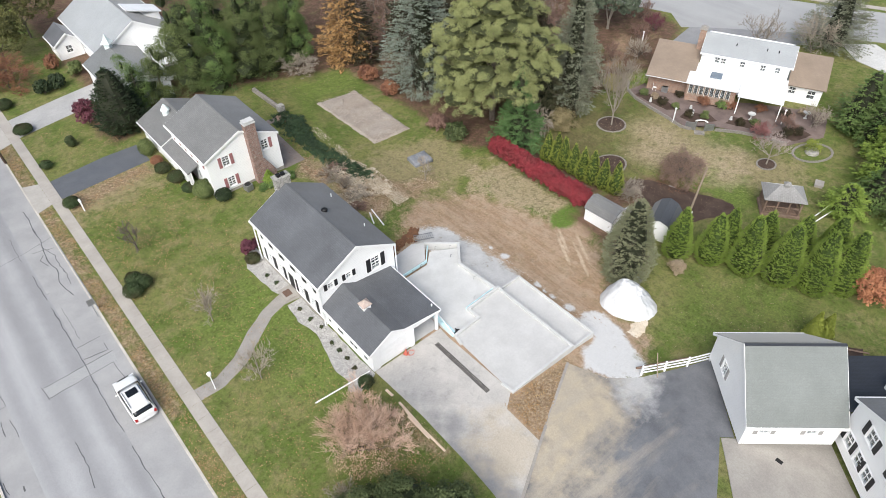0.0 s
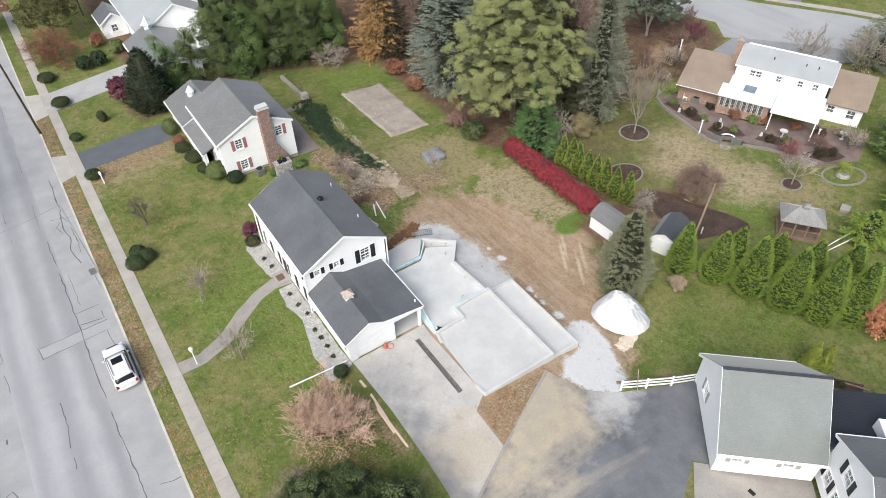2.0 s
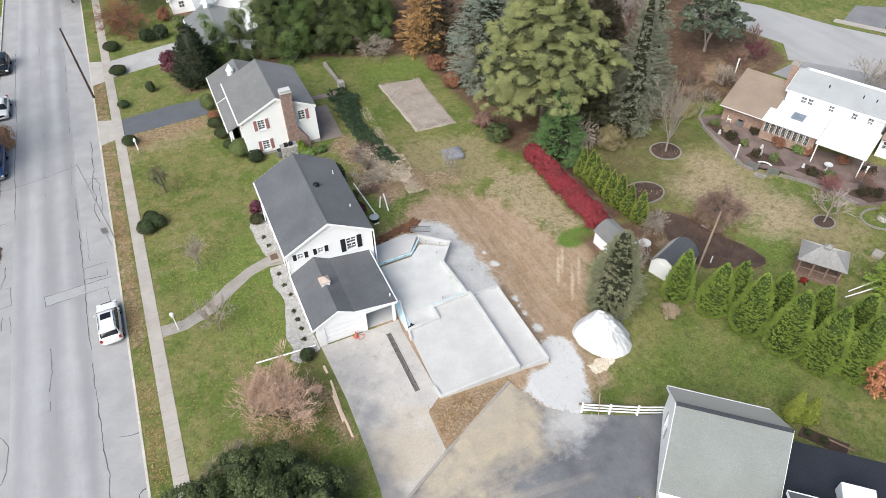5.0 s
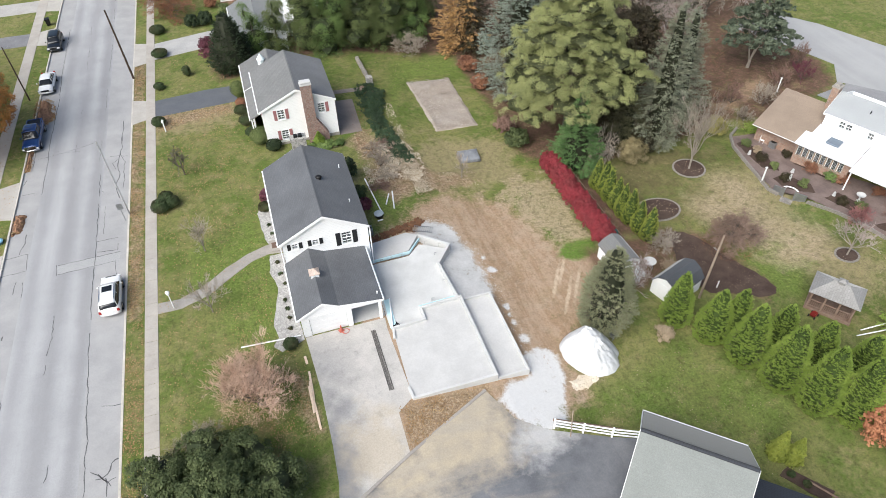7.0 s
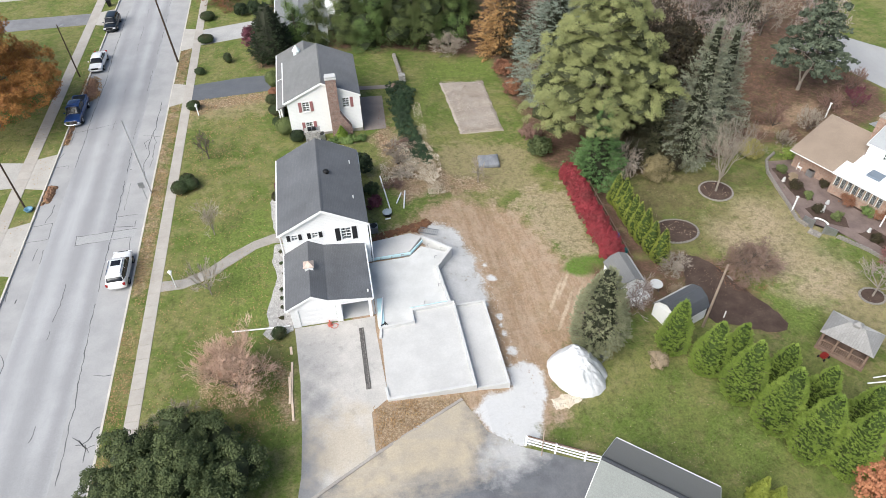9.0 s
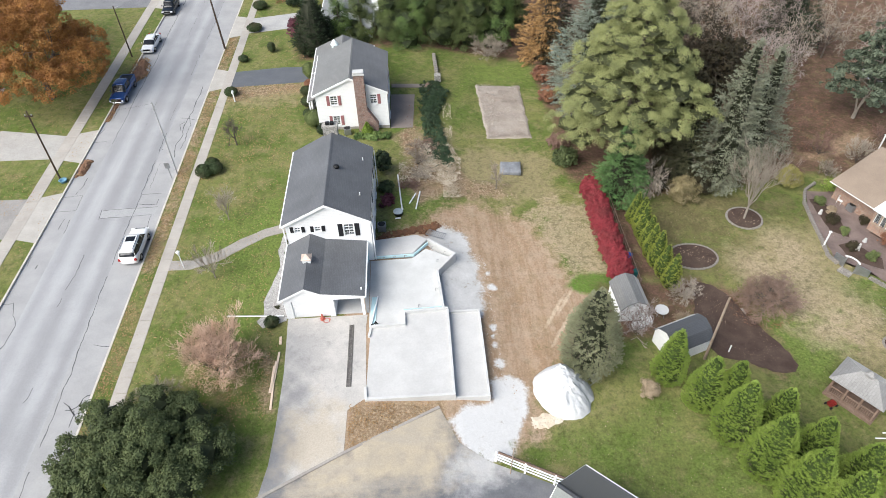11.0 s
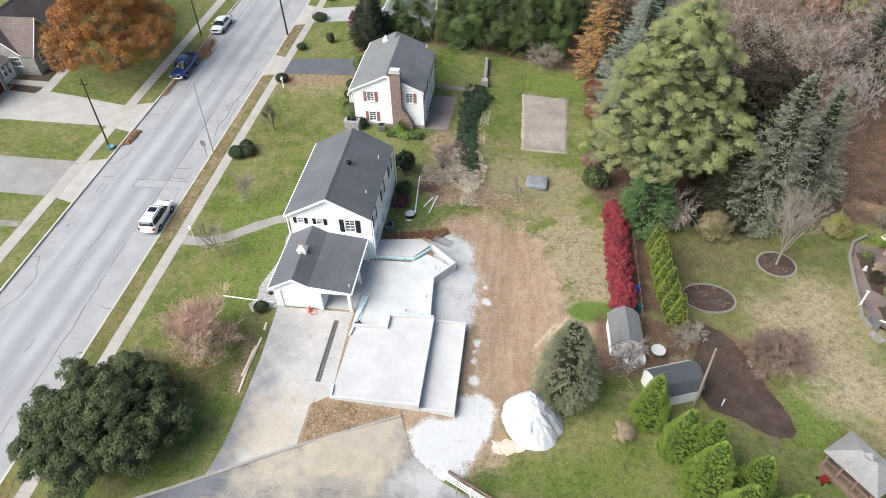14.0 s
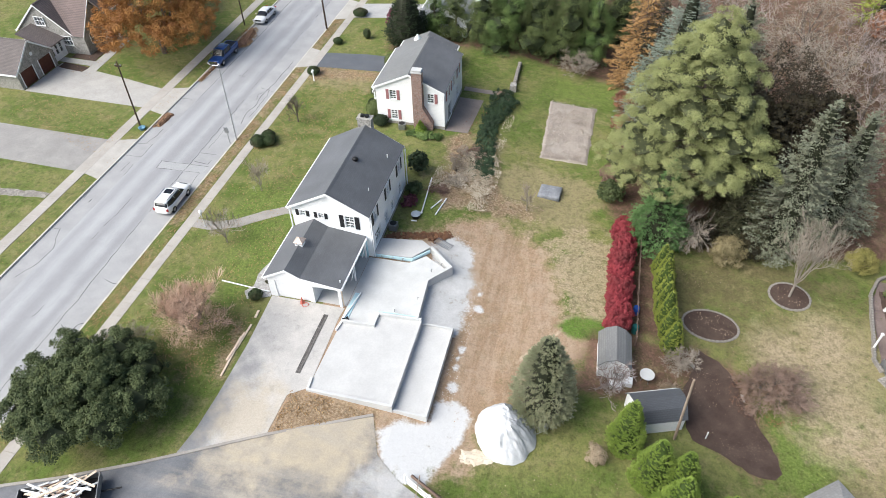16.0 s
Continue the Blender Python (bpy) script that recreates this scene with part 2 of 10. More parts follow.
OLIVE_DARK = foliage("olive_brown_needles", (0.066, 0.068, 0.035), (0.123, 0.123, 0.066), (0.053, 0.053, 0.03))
FIR = foliage("deep_green_needles", (0.074, 0.15, 0.046), (0.172, 0.281, 0.103), (0.055, 0.112, 0.036))
CONIFER_DARK = foliage("dark_green_needles", (0.022, 0.038, 0.017), (0.05, 0.071, 0.031), (0.017, 0.028, 0.015))
ARB = foliage("bright_arborvitae", (0.178, 0.256, 0.045), (0.277, 0.365, 0.075), (0.157, 0.229, 0.042))
# core colour with the shade inside the arborvitae put into it
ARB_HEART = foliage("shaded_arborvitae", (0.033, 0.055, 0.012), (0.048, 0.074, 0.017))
ARB_YELLOW = foliage("yellow_arborvitae", (0.217, 0.256, 0.045), (0.31, 0.341, 0.072), (0.178, 0.217, 0.042))
HOLLY = foliage("dark_holly_leaves", (0.054, 0.076, 0.029), (0.117, 0.14, 0.057), (0.043, 0.061, 0.023))
EVERGREEN = foliage("mid_green_leaves", (0.091, 0.118, 0.041), (0.18, 0.216, 0.079), (0.066, 0.089, 0.031))
BOXWOOD = foliage("boxwood_leaves", (0.035, 0.057, 0.022), (0.061, 0.088, 0.035), (0.066, 0.053, 0.027))
OLIVE_LEAF = foliage("olive_fading_leaves", (0.061, 0.066, 0.022), (0.15, 0.142, 0.044), (0.049, 0.053, 0.02))
MAPLE = foliage("orange_maple_leaves", (0.285, 0.128, 0.04), (0.45, 0.225, 0.062), (0.235, 0.098, 0.034))
LARCH = foliage("rusty_orange_needles", (0.326, 0.187, 0.074), (0.494, 0.307, 0.123), (0.258, 0.143, 0.059))
RED_LEAF = foliage("crimson_leaves", (0.202, 0.024, 0.034), (0.315, 0.051, 0.061), (0.192, 0.04, 0.043))
ORANGE_LEAF = foliage("orange_red_leaves", (0.37, 0.15, 0.079), (0.512, 0.247, 0.132), (0.299, 0.115, 0.066))
RUSSET = foliage("russet_leaves", (0.211, 0.097, 0.057), (0.335, 0.159, 0.088), (0.167, 0.079, 0.053))
PURPLE_LEAF = foliage("purple_leaves", (0.115, 0.035, 0.053), (0.176, 0.061, 0.079))
TAN_GRASS = foliage("dry_tan_stems", (0.318, 0.247, 0.167), (0.441, 0.353, 0.255), (0.247, 0.189, 0.123))
IVY = foliage("ivy_leaves", (0.031, 0.06, 0.03), (0.066, 0.106, 0.051), (0.027, 0.044, 0.024))
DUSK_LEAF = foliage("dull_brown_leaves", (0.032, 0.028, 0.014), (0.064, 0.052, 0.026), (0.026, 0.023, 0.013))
YELLOW_LEAF = foliage("yellow_leaves", (0.264, 0.238, 0.071), (0.37, 0.326, 0.106), (0.176, 0.167, 0.053))
LITTER = foliage("fallen_leaf_litter", (0.26, 0.152, 0.072), (0.43, 0.30, 0.155), (0.31, 0.19, 0.092))
LITTER_PALE = foliage("pale_dry_litter", (0.353, 0.264, 0.186), (0.529, 0.432, 0.326), (0.299, 0.203, 0.137))
CONCRETE = surface("new_concrete", (0.531, 0.524, 0.514), (0.47, 0.464, 0.456), 0.5, 6, 0.85, 0.1, vary=0.07)
CONCRETE_WHITE = surface("chalky_concrete", (0.574, 0.574, 0.566), (0.492, 0.492, 0.484), 0.5, 6, 0.85, 0.1, vary=0.05)
CONCRETE_OLD = surface("old_concrete", (0.368, 0.344, 0.312), (0.304, 0.28, 0.256), 0.5, 7, 0.9, 0.25, vary=0.14)
SIDEWALK = surface("sidewalk_concrete", (0.424, 0.392, 0.356), (0.36, 0.332, 0.3), 0.5, 8, 0.9, 0.2, vary=0.12, world_space=True)
KERB = surface("kerb_concrete", (0.572, 0.541, 0.489), (0.437, 0.406, 0.364), 0.6, 8, 0.9, 0.3, vary=0.18)
FOAM_BLUE = surface("pale_blue_foam_board", (0.56, 0.76, 0.80), (0.50, 0.70, 0.75), 1.2, 20, 0.7, 0.05, vary=0.05)
TARP_WHITE = surface("white_plastic_sheet", (0.632, 0.637, 0.651), (0.558, 0.563, 0.572), 0.9, 6, 0.42, 0.35, vary=0.06, distance=0.08)
TARP_GREY = surface("grey_tarp", (0.17, 0.178, 0.195), (0.25, 0.258, 0.275), 1.5, 7, 0.6, 0.4, distance=0.05)
MULCH = surface("brown_mulch", (0.059, 0.038, 0.03), (0.09, 0.062, 0.049), 0.7, 14, 0.95, 0.8, vary=0.4, world_space=True, distance=0.04)
WOODCHIP = surface("pale_wood_chips", (0.4, 0.352, 0.308), (0.32, 0.276, 0.24), 0.6, 12, 0.95, 0.9, vary=0.3, world_space=True, distance=0.06)
TAR = surface("crack_sealer_tar", (0.08, 0.08, 0.084), (0.136, 0.136, 0.14), 2.0, 12, 0.7, 0.1)
TERRACOTTA = surface("orange_red_plastic", (0.52, 0.15, 0.11), (0.46, 0.12, 0.09), 4, 20, 0.5, 0)
BLUE_PLASTIC = surface("light_blue_plastic", (0.128, 0.272, 0.368), (0.112, 0.24, 0.336), 4, 20, 0.5, 0)
SAND = surface("yellow_sand", (0.56, 0.46, 0.34), (0.62, 0.55, 0.45), 0.8, 10, 0.95, 0.5, vary=0.15, world_space=True)


# ---- mesh helpers ----
def put(name, me, material, parent=None, label="", m=None):
    ob = new(name, me)
    if material and not me.materials:
        me.materials.append(material)
    if parent:
        ob.parent = parent
    if m is not None:
        ob.matrix_basis = m
    if label:
        tagged(ob, label)
    return ob


def part(name, bm, material, parent=None, label="", m=None, smooth=False):
    bmesh.ops.recalc_face_normals(bm, faces=bm.faces)
    me = bpy.data.meshes.new(name)
    bm.to_mesh(me)
    bm.free()
    if smooth:
        me.shade_smooth()
    return put(name, me, material, parent, label, m)


def pydata(name, verts, faces, material, parent=None, label="", m=None, smooth=False):
    me = bpy.data.meshes.new(name)
    me.from_pydata([tuple(v) for v in verts], [], [tuple(f) for f in faces])
    me.update()
    if smooth:
        me.shade_smooth()
    return put(name, me, material, parent, label, m)


def thing(name, x, y, z, rz=0.0, label="", category="", group="", kind=""):
    ob = new(name)
    ob.empty_display_size = 0.3
    ob.matrix_basis = pose(x, y, z, 0, 0, rz)
    return tagged(ob, label, category, group, kind)


def box(bm, x0, x1, y0, y1, z0, z1, m=None):
    vs = [bm.verts.new((m @ Vector(p)) if m else p) for p in
          ((x0, y0, z0), (x1, y0, z0), (x1, y1, z0), (x0, y1, z0), (x0, y0, z1), (x1, y0, z1), (x1, y1, z1), (x0, y1, z1))]
    for f in ((3, 2, 1, 0), (4, 5, 6, 7), (0, 1, 5, 4), (1, 2, 6, 5), (2, 3, 7, 6), (3, 0, 4, 7)):
        bm.faces.new([vs[i] for i in f])
    return vs


def boxes(*rows):
    bm = bmesh.new()
    for r in rows:
        box(bm, *r)
    return bm


def extrude(bm, pts, shift):
    """A solid between the outline pts and the same outline moved by shift."""
    a = [bm.verts.new(p) for p in pts]
    b = [bm.verts.new(Vector(p) + Vector(shift)) for p in pts]
    bm.faces.new(a)
    bm.faces.new(list(reversed(b)))
    for i in range(len(a)):
        j = (i + 1) % len(a)
        bm.faces.new((a[j], a[i], b[i], b[j]))


def rod(bm, p, q, r0, r1=None, sides=8):
    p, q = Vector(p), Vector(q)
    r1 = r0 if r1 is None else r1
    turn = (q - p).to_track_quat("Z", "Y").to_matrix()
    rings = []
    for c, r in ((p, r0), (q, r1)):
        rings.append([bm.verts.new(c + turn @ Vector((r * math.cos(2 * math.pi * k / sides), r * math.sin(2 * math.pi * k / sides), 0))) for k in range(sides)])
    for k in range(sides):
        j = (k + 1) % sides
        bm.faces.new((rings[0][k], rings[0][j], rings[1][j], rings[1][k]))
    bm.faces.new(list(reversed(rings[0])))
    bm.faces.new(rings[1])


def lathe(bm, profile, sides=16, centre=(0, 0, 0)):
    """A turned body from rows (radius, height)."""
    c = Vector(centre)
    rings = [[bm.verts.new(c + Vector((r * math.cos(2 * math.pi * k / sides), r * math.sin(2 * math.pi * k / sides), z))) for k in range(sides)] for r, z in profile]
    for a, b in zip(rings, rings[1:]):
        for k in range(sides):
            j = (k + 1) % sides
            bm.faces.new((a[k], a[j], b[j], b[k]))
    bm.faces.new(list(reversed(rings[0])))
    bm.faces.new(rings[-1])


def oval(cx, cy, rx, ry, turn=0, n=28):
    c, s_ = math.cos(radians(turn)), math.sin(radians(turn))
    return [(cx + rx * math.cos(a) * c - ry * math.sin(a) * s_, cy + rx * math.cos(a) * s_ + ry * math.sin(a) * c) for a in np.linspace(0, 2 * math.pi, n, endpoint=False)]


# ---- the lie of the land ----
KNOTS_X = [-3000, -14, 0, 7, 14, 20, 30, 45, 52, 90, 3000]
KNOTS_Z = [-0.1, -0.1, 0, 0, -0.6, -1.6, -2.1, -2.55, -2.65, -2.65, -2.65]
ROAD_L, ROAD_R = -26.2, -14.85


def land(x):
    return float(np.interp(x, KNOTS_X, KNOTS_Z))


def inside(px, py, poly):
    """Signed distance in metres of points from a polygon's rim, positive inside."""
    poly = np.asarray(poly, float)
    best = np.full(px.shape, 1e9)
    odd = np.zeros(px.shape, bool)
    for (ax, ay), (bx, by) in zip(poly, np.roll(poly, -1, 0)):
        dx, dy = bx - ax, by - ay
        t = np.clip(((px - ax) * dx + (py - ay) * dy) / (dx * dx + dy * dy + 1e-9), 0, 1)
        best = np.minimum(best, np.hypot(px - ax - t * dx, py - ay - t * dy))
        if ay != by:
            odd ^= ((ay > py) != (by > py)) & (px < (bx - ax) * (py - ay) / (by - ay) + ax)
    return np.where(odd, best, -best)


def soft(d, width):
    return np.clip(d / width + 0.5, 0, 1)


gx = np.unique(np.concatenate([[-3000, -900, -300, -150, -100], np.arange(-75, 110.01, 0.5), np.arange(10, 32, 0.25), [ROAD_L, ROAD_L + 0.06, ROAD_R - 0.06, ROAD_R], [130, 180, 300, 900, 3000]]))
gy = np.unique(np.concatenate([[-3000, -900, -300, -120], np.arange(-50, 100.01, 0.5), np.arange(-16, 18, 0.25), [130, 180, 300, 900, 3000]]))
GX, GY = np.meshgrid(gx, gy)
GZ = np.interp(GX, KNOTS_X, KNOTS_Z)
GZ[(GX > ROAD_L + 0.03) & (GX < ROAD_R - 0.03)] = -0.6
DIRT = [(7.4, 9.4), (10, 10.6), (12.5, 12.5), (14.2, 14.8), (17, 15.3), (20, 14.2), (23, 12.6), (24.6, 8), (25.4, 5), (29.2, 4.4), (29.8, 2), (27.5, 0), (24, -4.5),
        (21.6, -7.5), (20.2, -12.2), (18, -13.2), (16.5, -11), (15, -5), (14, 0), (12, 8)]
STRAW = [(22.5, 14), (26, 16), (29.2, 15.5), (30, 6), (28.5, 4.8), (25.2, 5), (24, 9)]
masks = {
    "dirt": np.maximum(soft(inside(GX, GY, DIRT), 3.8), soft(inside(GX, GY, [(4.6, -0.2), (7.2, 9.6), (17, 9.6), (17.8, -9), (16.5, -14.2), (13.6, -12.9), (12.3, -9.9), (5, -13.6)]), 0.6)),
    "straw": soft(inside(GX, GY, STRAW), 3.0),
    "dust": np.maximum.reduce([soft(inside(GX, GY, [(11.6, 9.6), (13.6, 11.2), (15.5, 10.5), (16.7, 6.4), (16.9, 1.0), (16.7, -0.4), (12.6, -0.4), (12.6, 8.6)]), 1.0)]),
    "gravel": np.maximum.reduce([soft(inside(GX, GY, [(16.6, -7.2), (18.2, -6.6), (19.4, -7.4), (19.3, -9.5), (18.0, -12.0), (17.2, -14.2), (15.6, -14.4), (14.2, -13.4), (12.9, -10.9), (14.4, -9.6), (16.4, -9.2)]), 0.9)]
                                + [np.clip(1.25 - np.hypot((GX - x) / 0.8, GY - y) / r, 0, 1) for x, y, r in ((17.4, -1.6, 0.5), (17.3, -3.5, 0.45), (17.5, -5.4, 0.75), (17.9, 3.2, 0.6), (17.6, 5.0, 0.4), (17.2, -2.6, 0.3))]),
    "tuft": soft(inside(GX, GY, [(24.8, 3.4), (26.3, 4.9), (29.3, 4.9), (29.1, 2.7), (26.5, 2.3)]), 1.2),
    "lush": np.maximum.reduce([soft(inside(GX, GY, p), 2.5) for p in (
        [(-9, 14), (-2.6, 17), (-2.2, 10), (-4, 11), (-9, 8)], [(-6, 9.6), (-2.2, 10.5), (-1.8, 1), (-4, -2), (-7, 3)],
        [(24.6, 3.6), (26.3, 4.8), (29.3, 4.8), (29.1, 2.6), (26.5, 2.4)], [(15, 30), (19, 46), (28, 46), (27, 41), (19, 41)],
        [(9, 12.8), (9, 17), (12.6, 17), (13, 13.6)], [(38, -2), (44, -8), (48, -5), (50, 0), (44, -1)])] + [0.55 * soft(inside(GX, GY, [(21, -13), (29, -9), (38, -18), (32, -23), (24, -16.5)]), 4.0)]),
    "dry": np.maximum.reduce([soft(inside(GX, GY, p), 5) for p in (
        [(44, 9), (54, 11), (54, 4), (48, 2), (55, -7), (50, -11), (45, -3), (41, 5)], [(-12, 34.5), (-3, 35.5), (-2, 40), (-11, 39)],
        [(13, 16), (26, 16), (27, 24), (19, 26), (13, 22)], [(9, 20), (13, 30), (16, 28), (15, 20)])]),
    # back lawn toned brown-green, with the grove's shade put into the colour
    "shaded_lawn": soft(inside(GX, GY, [(33, 17), (56, 16), (54, 10), (46, 9), (42, 3), (38, 2), (35, 6)]), 5) * 0.6,
    "litter": np.maximum.reduce([soft(inside(GX, GY, p), 1.8) for p in (
        [(9.5, 20), (12, 24), (15.5, 22), (17.5, 19), (20, 18.5), (21.5, 17), (17, 15.8), (14, 16.5), (11.5, 14)],
        [(-11.9, 36.5), (-3, 38), (-3, 40), (-12, 40)], [(-1.9, -4), (-0.8, -4), (-0.7, -9.5), (-1.6, -9)], [(5.4, -9.2), (12.6, -9.3), (12.6, -10), (5.4, -13.4)],
        [(9, 27.5), (12, 30), (12, 24), (10, 23)])]) * 0.9,
    "wood": np.maximum.reduce([soft(inside(GX, GY, p), 2.5) for p in (
        [(-2, 49.2), (14, 49.2), (20, 48.6), (28, 46.5), (28.5, 25), (28, 20), (32, 16.5), (44, 17.2), (57, 19.5), (60, 26), (110, 80), (-2, 100)], [(57, 19.5), (60, 26), (66, 40), (73, 38), (76.5, 28), (74, 22.3), (69, 20.4), (62, 17.2)], [(35, 4), (37, 3.5), (40.5, 1.5), (42.3, -5.8), (41, -7.2), (38.5, -6), (35.4, -2)],
        [(30, 4), (34.4, 4), (34.2, 16.5), (31, 18)], [(31, 4), (35.5, 3.5), (35.5, -1.5), (31, -2.5)], [(-6, 60), (4, 52), (4, 48), (-4, 46)], [(27.6, 3.4), (31.6, 3.4), (31.4, -2.8), (27, -3)])]),
}
masks["litter"] = np.maximum(masks["litter"], 0.62 * soft(inside(GX, GY, [(-14.8, 6), (-13.3, 6), (-13.3, 60), (-14.8, 60)]), 0.6))
ground_me = bpy.data.meshes.new("ground")
ny, nx = GX.shape
idx = np.arange(nx * ny).reshape(ny, nx)
quads = np.stack([idx[:-1, :-1], idx[:-1, 1:], idx[1:, 1:], idx[1:, :-1]], -1).reshape(-1, 4)
ground_me.from_pydata(np.stack([GX, GY, GZ], -1).reshape(-1, 3).tolist(), [], quads.tolist())
for key, value in masks.items():
    ground_me.attributes.new(key, "FLOAT", "POINT").data.foreach_set("value", value.reshape(-1).astype(np.float32))


def ground_material():
    m, nt, bsdf = nodes_of("lawn_and_earth")
    vec = coords(nt, True)
    big, mid, fine = noise_tex(nt, vec, 0.17, 6.0, 0.65), noise_tex(nt, vec, 0.7, 6.0, 0.7), noise_tex(nt, vec, 5.0, 6.0, 0.75)

    bare = []

    def mask(key, spread_=0.9):
        a = nt.nodes.new("ShaderNodeAttribute")
        a.attribute_name = key
        noisy = calc(nt, "ADD", a.outputs["Fac"], ramp(nt, mid, 0.25, 0.75, -spread_ / 2, spread_ / 2))
        noisy = calc(nt, "ADD", noisy, ramp(nt, fine, 0.3, 0.7, -0.15, 0.15))
        return calc(nt, "MULTIPLY", ramp(nt, noisy, 0.25, 0.75), ramp(nt, a.outputs["Fac"], 0.0, 0.12))

    micro = noise_tex(nt, vec, 16.0, 3.0, 0.7)
    st = add(nt, "Mapping")
    st.inputs["Rotation"].default_value = (0, 0, radians(9))
    st.inputs["Scale"].default_value = (1.0, 0.16, 1.0)
    nt.links.new(vec, st.inputs["Vector"])
    streak = noise_tex(nt, st.outputs[0], 1.3, 6.0, 0.7)
    grass = mix(nt, ramp(nt, big, 0.43, 0.57), (0.120, 0.168, 0.038), (0.205, 0.212, 0.074))
    grass = mix(nt, ramp(nt, mid, 0.49, 0.70), grass, (0.265, 0.238, 0.112))
    grass = mix(nt, calc(nt, "MULTIPLY", ramp(nt, fine, 0.52, 0.66), 0.45), grass, (0.085, 0.112, 0.028))
    col = mix(nt, mask("dry"), grass, mix(nt, ramp(nt, fine, 0.35, 0.65), (0.36, 0.295, 0.175), (0.25, 0.225, 0.105)))
    col = mix(nt, calc(nt, "MULTIPLY", mask("shaded_lawn", 1.2), 0.75), col, mix(nt, ramp(nt, fine, 0.35, 0.65), (0.19, 0.15, 0.078), (0.135, 0.14, 0.05)))
    col = mix(nt, calc(nt, "MULTIPLY", mask("lush", 0.7), 0.85), col, mix(nt, ramp(nt, fine, 0.35, 0.65), (0.12, 0.178, 0.036), (0.178, 0.232, 0.058)))
    for cx, cy, rx, ry, turn in ((37.6, 1.6, 0.5, 1.6, 30), (39.9, -0.1, 1.7, 0.35, 0), (46.5, -3.4, 2.6, 1.5, -20), (43.5, 4.6, 1.8, 3.0, 20), (47.5, 7.0, 2.0, 3.4, 0), (47.6, 0.2, 3.6, 3.0, 0), (50.0, -2.2, 2.4, 1.6, 20)):
        col = mix(nt, calc(nt, "MULTIPLY", spread(nt, vec, cx, cy, rx, ry, turn, 0.6, 0.7, 1.2), 0.7), col, (0.44, 0.345, 0.235))
    # darker brown-green soil patches, the grove's shade included in the tint
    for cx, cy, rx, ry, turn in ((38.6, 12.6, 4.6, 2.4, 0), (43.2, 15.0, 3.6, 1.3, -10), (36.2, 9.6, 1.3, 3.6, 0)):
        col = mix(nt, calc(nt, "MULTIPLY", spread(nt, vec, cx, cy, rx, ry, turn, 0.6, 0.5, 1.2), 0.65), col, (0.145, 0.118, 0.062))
    for cx, cy, rx, ry, turn in ((62.0, 24.5, 4.2, 1.2, 25), (58.0, 22.6, 2.6, 0.8, 10)):
        bare.append(calc(nt, "MULTIPLY", spread(nt, vec, cx, cy, rx, ry, turn, 0.6, 0.5, 1.0), 0.75))
    earth = mix(nt, ramp(nt, streak, 0.40, 0.60), (0.42, 0.305, 0.215), (0.335, 0.23, 0.15))
    earth = mix(nt, calc(nt, "MULTIPLY", ramp(nt, mid, 0.5, 0.72), 0.6), earth, (0.49, 0.385, 0.295))
    earth = mix(nt, calc(nt, "MULTIPLY", ramp(nt, micro, 0.60, 0.72), 0.5), earth, (0.27, 0.165, 0.09))
    for cx, cy, ry, turn in ((24.3, 1.5, 1.6, -32), (23.2, 0.4, 2.2, -32), (24.9, -0.6, 1.9, -32), (23.5, -1.6, 2.2, -32)):
        earth = mix(nt, calc(nt, "MULTIPLY", spread(nt, vec, cx, cy, 0.16, ry, turn, 0.5, 2.2, 0.8), 0.75), earth, (0.58, 0.465, 0.345))
    col = mix(nt, mask("dirt"), col, earth)
    stalk = mix(nt, ramp(nt, micro, 0.38, 0.62), (0.54, 0.43, 0.305), (0.36, 0.275, 0.18))
    col = mix(nt, calc(nt, "MULTIPLY", mask("straw", 1.8), 0.7), col, stalk)
    col = mix(nt, mask("tuft", 0.8), col, mix(nt, ramp(nt, fine, 0.35, 0.65), (0.115, 0.20, 0.035), (0.16, 0.24, 0.055)))
    col = mix(nt, mask("litter"), col, mix(nt, ramp(nt, fine, 0.4, 0.6), (0.25, 0.165, 0.10), (0.40, 0.305, 0.205)))
    col = mix(nt, mask("wood", 0.6), col, mix(nt, ramp(nt, mid, 0.35, 0.65), (0.115, 0.068, 0.05), (0.2, 0.122, 0.088)))
    for b in bare:
        col = mix(nt, b, col, (0.40, 0.275, 0.185))
    dusty = mix(nt, ramp(nt, mid, 0.35, 0.65), (0.47, 0.465, 0.46), (0.58, 0.575, 0.57))
    col = mix(nt, mask("dust", 1.0), col, dusty)
    col = mix(nt, mask("gravel", 1.0), col, mix(nt, ramp(nt, micro, 0.4, 0.6), (0.60, 0.595, 0.59), (0.67, 0.665, 0.66)))
    loose = calc(nt, "MAXIMUM", mask("gravel", 1.0), calc(nt, "MAXIMUM", mask("dust", 1.0), calc(nt, "MULTIPLY", mask("dirt"), 0.6)))
    mottle = calc(nt, "MULTIPLY", ramp(nt, noise_tex(nt, vec, 1.6, 6.0, 0.75), 0.47, 0.64), ramp(nt, loose, 0.0, 1.0, 0.55, 0.0))
    col = mix(nt, mottle, col, (0.075, 0.082, 0.03))
    tan = calc(nt, "MULTIPLY", ramp(nt, noise_tex(nt, vec, 0.45, 7.0, 0.75), 0.53, 0.66), ramp(nt, loose, 0.0, 1.0, 0.5, 0.0))
    col = mix(nt, tan, col, (0.29, 0.24, 0.125))
    grain = calc(nt, "MULTIPLY", ramp(nt, fine, 0.28, 0.72, -0.42, 0.40), ramp(nt, loose, 0.0, 1.0, 1.0, 0.2))
